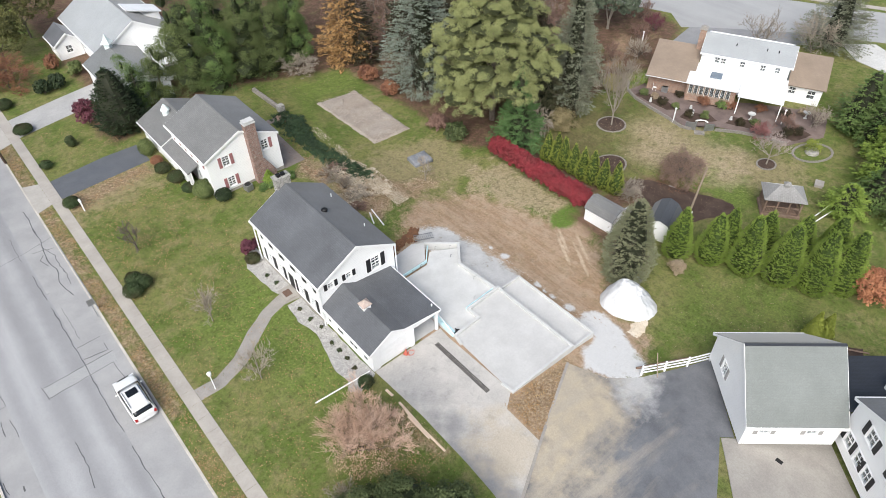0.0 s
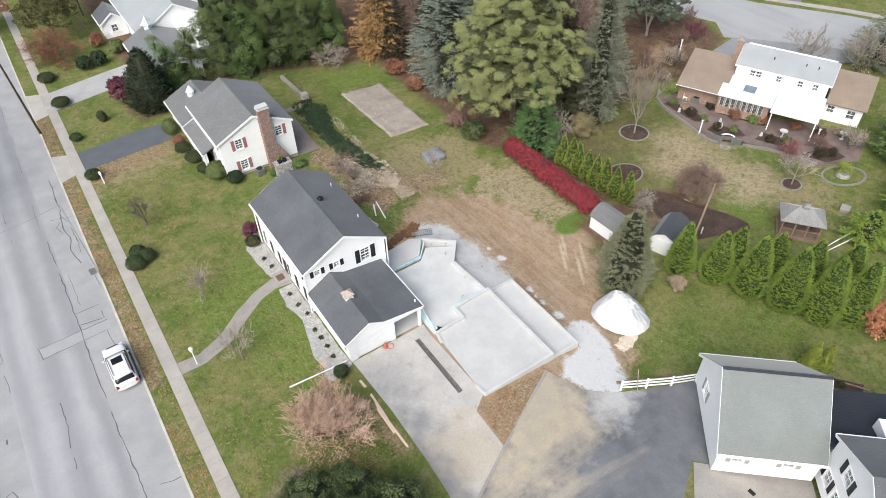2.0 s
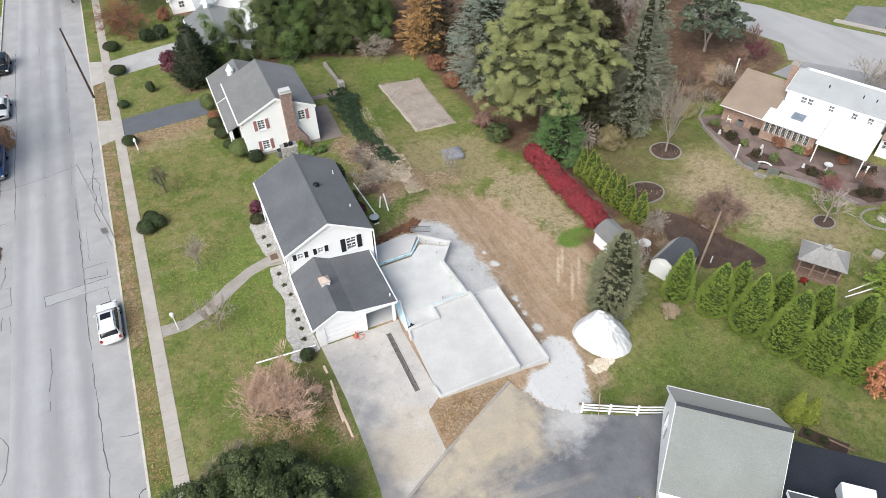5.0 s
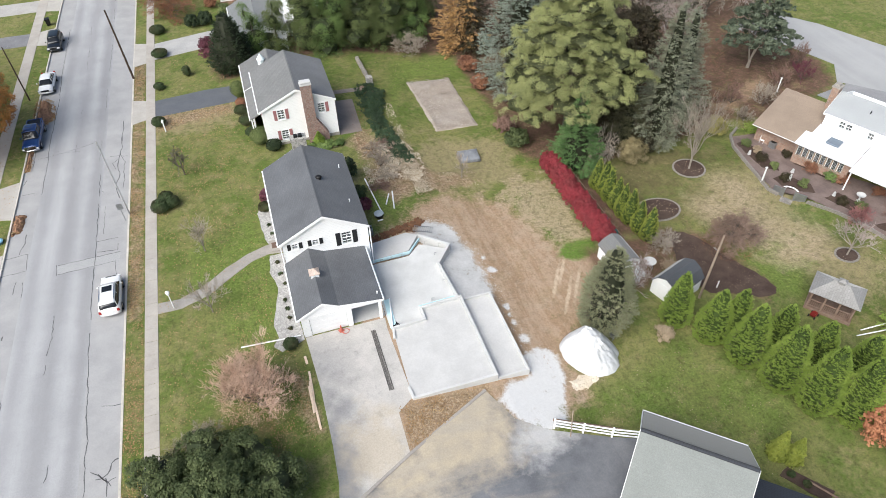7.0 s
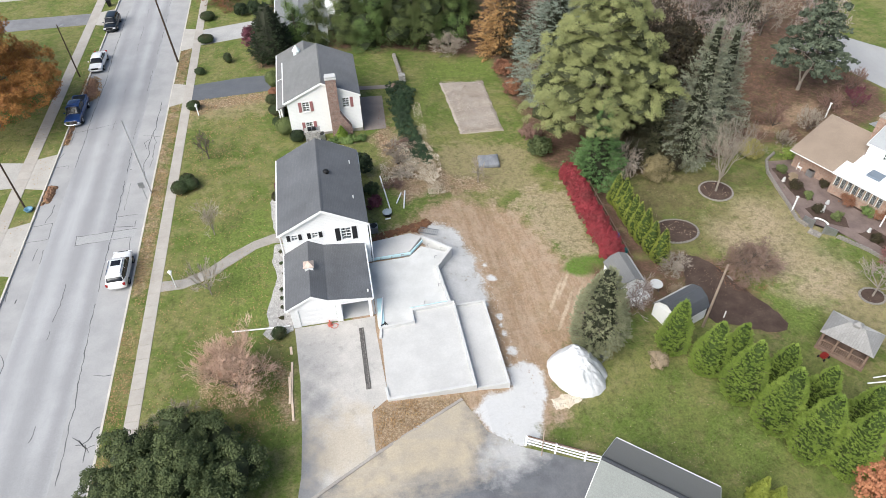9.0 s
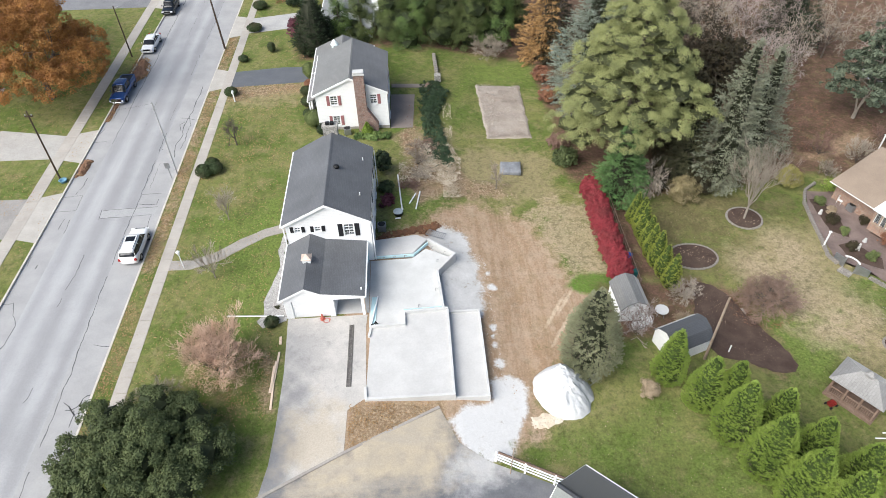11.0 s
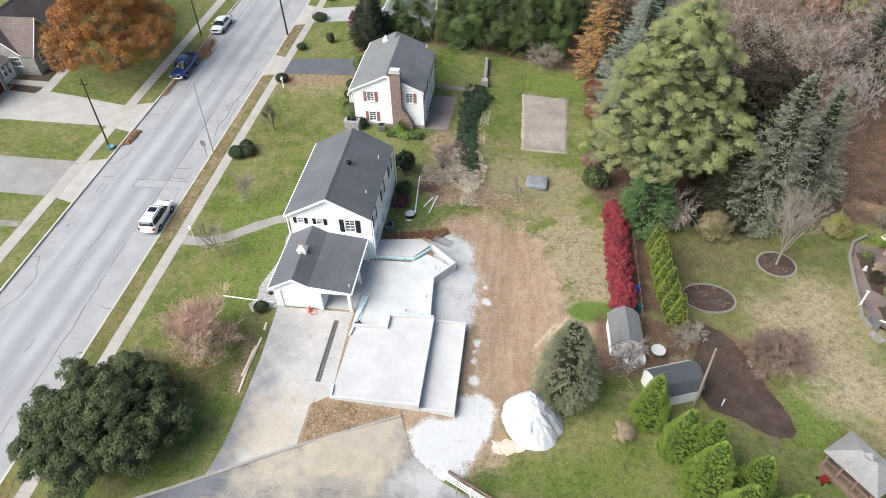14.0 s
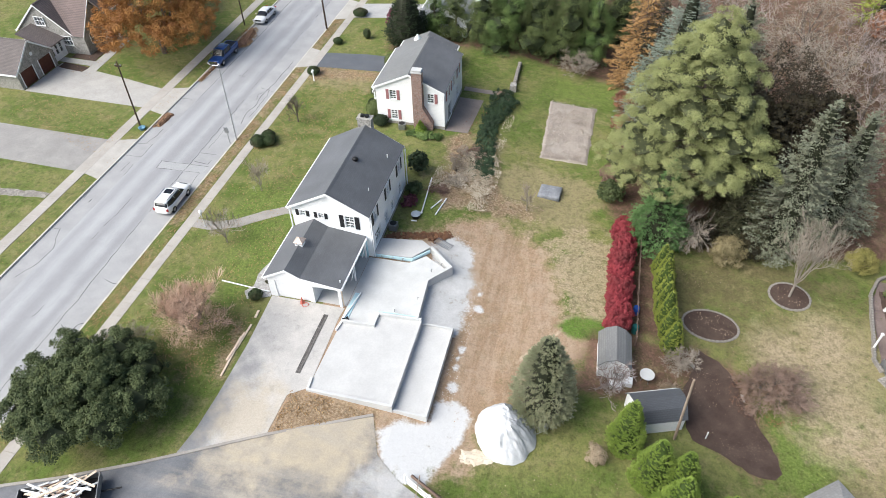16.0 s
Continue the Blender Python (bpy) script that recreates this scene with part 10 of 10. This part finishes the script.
# ---- stone rings, low walls and garden ornaments ----
def stone_row(parent, pts, size, material, closed=False, seed=1, height=0.22, rows_=1):
    """Single stones laid end to end along plan points."""
    rng = random.Random(seed)
    meshes = []
    for k in range(5):
        bm = boxes((-0.5, 0.5, -0.5, 0.5, 0, 1))
        bmesh.ops.bevel(bm, geom=bm.edges[:], offset=0.16, segments=1, affect="EDGES")
        for vtx in bm.verts:
            vtx.co += Vector((rng.uniform(-0.07, 0.07), rng.uniform(-0.07, 0.07), rng.uniform(-0.05, 0.05)))
        me = bpy.data.meshes.new("stone")
        bm.to_mesh(me)
        bm.free()
        meshes.append(me)
    line = [Vector((*p, 0)) for p in pts] + ([Vector((*pts[0], 0))] if closed else [])
    for a, b in zip(line, line[1:]):
        n = max(1, round((b - a).length / size))
        ang = math.degrees(math.atan2((b - a).y, (b - a).x))
        for k in range(n):
            for r in range(rows_):
                p = a.lerp(b, (k + 0.5 + 0.25 * (r % 2)) / n)
                L = (b - a).length / n * 0.97
                put("stone", rng.choice(meshes), material, parent, m=pose(p.x, p.y, land(p.x) + r * height * 0.95 - 0.03, 0, 0, ang + rng.uniform(-5, 5)) @ Matrix.Diagonal((L, size * rng.uniform(0.7, 0.9), height, 1)))


for k, (cx, cy, rx, ry, tn, n) in enumerate(((45.25, 12.25, 1.7, 1.6, 0, 30), (52.0, -4.9, 1.05, 0.9, 0, 18), (38.0, 6.85, 2.3, 1.66, 0, 40))):
    sheet("tree_bed", oval(cx, cy, rx, ry, tn, n), MULCH, 0.06, "round bed of dark mulch", "mulch bed")
    e = thing("stone_edging", 0, 0, 0, 0, "ring of pale edging stones round a mulch bed", "edging", "bed edgings")
    stone_row(e, oval(cx, cy, rx + 0.1, ry + 0.1, tn, n), 0.26, STONE_SMALL, True, 30 + k, 0.13)
rng = random.Random(4)
island = [(58.4, -5.1), (60.4, -6.2), (60.2, -7.6), (57.8, -9.2), (55.8, -8.8), (55.6, -7.4), (56.2, -6.2)]
e = thing("stone_edging", 0, 0, 0, 0, "winding pale stone edging round a garden island", "edging", "bed edgings")
stone_row(e, oval(58.0, -7.3, 2.5, 1.7, -20, 22), 0.32, STONE_SMALL, True, 41, 0.18)
e = thing("garden_wall", 0, 0, 0, 0, "low curving dry stone wall round the brick terrace", "garden wall")
stone_row(e, [(55.2, 17.4), (53.5, 16.2), (52.5, 14.2), (52.0, 11.2), (51.6, 8.2), (51.2, 6.2), (51.6, 5.0)], 0.34, STONE_SMALL, False, 42, 0.19, 2)
stone_row(e, [(53.6, 3.0), (55.4, 0.6), (56.6, -2.0), (57.2, -4.4)], 0.34, STONE_SMALL, False, 43, 0.19, 2)
e = thing("garden_wall", 0, 0, 0, 0, "low pale stone wall beside the neighbour's lawn", "garden wall")
stone_row(e, [(14.5, 47.0), (14.7, 40.6)], 0.55, STONE_SMALL, False, 44, 0.3, 2)
part("end_pillar", boxes((14.3, 15.1, 39.8, 40.6, land(14.7), land(14.7) + 0.9)), STONE, e)
e = thing("garden_steps", 13.9, 38.0, land(13.9), -20, "short flight of plank steps by the ivy", "steps")
for k in range(5):
    part("tread", boxes((-0.9 + k * 0.38, -0.6 + k * 0.38, -0.6, 0.6, 0.05, 0.45 - k * 0.09)), DECK_WOOD, e)
# arched garden gate with flared panels
gt = thing("garden_gate", 52.2, 4.2, land(52.2), -55, "flared grey garden gate with a white arched top", "gate")
for sg in (-1, 1):
    bm = bmesh.new()
    extrude(bm, [(sg * 0.55, 0, 0), (sg * 1.7, 0.5 * 1, 0), (sg * 1.7, 0.5, 0.8), (sg * 0.55, 0, 1.1)], (0, 0.08, 0))
    part("side_panel", bm, METAL_GREY, gt)
    part("post", boxes((sg * 0.55 - 0.06, sg * 0.55 + 0.06, -0.06, 0.06, 0, 1.35)), METAL_GREY, gt)
bm = bmesh.new()
for j in range(10):
    a0, a1 = math.pi * j / 10, math.pi * (j + 1) / 10
    for r in (0.55, 0.75):
        rod(bm, (r * math.cos(a0), 0, 1.3 + r * 0.4 * math.sin(a0)), (r * math.cos(a1), 0, 1.3 + r * 0.4 * math.sin(a1)), 0.035, sides=5)
    rod(bm, (0.55 * math.cos(a0), 0, 1.3 + 0.22 * math.sin(a0)), (0.75 * math.cos(a0), 0, 1.3 + 0.3 * math.sin(a0)), 0.03, sides=4)
part("arch", bm, WHITE, gt)
part("step", boxes((-0.6, 0.6, -0.9, -0.1, 0, 0.15)), STONE_SMALL, gt)
for x, y, h in ((51.4, 7.5, 2.0), (60.9, -1.7, 2.0), (65.4, 23.0, 2.0)):
    s = thing("garden_post", x, y, land(x), 0, "white wooden post standing in the garden", "post", "white garden posts")
    part("shaft", boxes((-0.06, 0.06, -0.06, 0.06, 0, h)), WHITE, s)
    part("cap", boxes((-0.12, 0.12, -0.12, 0.12, h, h + 0.06)), WHITE, s)
for x, y, h in ((54.5, 6.8, 0.9), (57.2, 3.0, 0.55), (53.4, 12.4, 0.6), (55.8, 7.9, 0.5)):
    bm = bmesh.new()
    lathe(bm, ((0.22, 0), (0.2, 0.12), (0.14, 0.2), (0.17, h * 0.5), (0.12, h * 0.75), (0.13, h * 0.85), (0.1, h * 0.97), (0.03, h)), 12, (x, y, land(x)))
    tagged(part("garden_statue", bm, CONCRETE_WHITE, smooth=True), "small pale stone garden statue", "statue", "garden statues")
for x, y in ((64.3, -3.0), (59.0, 1.4)):
    s = thing("bird_bath", x, y, land(x), 0, "pale stone bird bath on the terrace", "bird bath")
    bm = bmesh.new()
    lathe(bm, ((0.25, 0), (0.22, 0.08), (0.1, 0.15), (0.09, 0.7), (0.16, 0.75)), 14)
    part("pedestal", bm, CONCRETE_WHITE, s)
    bm = bmesh.new()
    lathe(bm, ((0.12, 0.75), (0.45, 0.85), (0.48, 0.92), (0.42, 0.92), (0.1, 0.82)), 16)
    part("basin", bm, CONCRETE_WHITE, s)
s = thing("stone_pond", 58.0, -7.2, land(58), 0, "dark boulder pond in the garden island", "pond")
bm = bmesh.new()
lathe(bm, ((0.8, 0), (0.75, 0.3), (0.6, 0.42), (0.5, 0.3), (0.1, 0.28)), 12)
part("rim", bm, STONE, s)
s = thing("patio_chair", 56.2, 13.9, land(56.2), 30, "white curled metal garden chair on the terrace", "chair")
part("seat", boxes((-0.25, 0.25, -0.25, 0.25, 0.42, 0.46)), WHITE, s)
part("backrest", boxes((-0.25, 0.25, 0.22, 0.26, 0.46, 0.95)), WHITE, s)
for a, b in ((-0.22, -0.22), (0.22, -0.22), (-0.22, 0.22), (0.22, 0.22)):
    part("leg", boxes((a - 0.02, a + 0.02, b - 0.02, b + 0.02, 0, 0.42)), WHITE, s)
condenser(56.8, 12.7, land(56.8), 20)
# loose poles, raised bed and small fittings of the far garden
for a, b in (((45.2, -13.6), (49.1, -14.2)), ((46.0, -13.2), (49.3, -13.5))):
    bm = bmesh.new()
    rod(bm, (*a, land(a[0]) + 0.3), (*b, land(b[0]) + 0.7), 0.06, sides=6)
    tagged(part("garden_pole", bm, WHITE), "long pale pole lying in the garden shrubs", "pole", "loose poles")
s = thing("cold_frame", 52.7, -10.8, land(52.7), 20, "low pale grey slab-topped garden box", "garden box")
bm = boxes((-0.5, 0.5, -0.4, 0.4, 0, 0.3))
bmesh.ops.bevel(bm, geom=bm.edges[:], offset=0.03, segments=1, affect="EDGES")
part("box", bm, CONCRETE_OLD, s)
part("lid", boxes((-0.56, 0.56, -0.46, 0.46, 0.301, 0.36)), CONCRETE_OLD, s)
sheet("paved_landing", [(38.0, -0.3), (39.2, 0.1), (40.4, 0.0), (40.4, -0.7), (38.7, -1.2)], PATH_MAT, 0.03, "pale worn paving beside the mulch", "paving", ragged=0.12)
sheet("paved_landing", [(35.8, 2.5), (36.1, 2.7), (37.25, 1.15), (37.2, 0.85), (36.2, -0.3), (35.95, -0.1), (36.85, 1.0)], PATH_MAT, 0.03, "pale paved landing beside the mulch", "paving", ragged=0.08)
sheet("planting_bed", [(30.4, -22.4), (31.4, -22.0), (33.4, -24.6), (32.4, -25.2)], MULCH, 0.05, "small mulched bed beside the outbuilding", "planting bed", ragged=0.1)
bm = bmesh.new()
rod(bm, (32.0, -23.3, land(32) + 0.1), (33.2, -25.2, land(33) + 0.15), 0.09, sides=4)
tagged(part("timber_edging", bm, DECK_WOOD), "weathered timber edging of a small bed", "edging")
for x, y in ((31.2, -22.6), (31.8, -23.6)):
    dome("foundation_shrub", int(x * 10), x, y, 0.3, 0.4, BOXWOOD, "small shrub in the mulched bed")
s = thing("garden_tap", 37.2, -4.8, land(37), 0, "thin white stand pipe in the mulch", "stand pipe")
part("pipe", boxes((-0.04, 0.04, -0.04, 0.04, 0, 0.9)), WHITE, s)
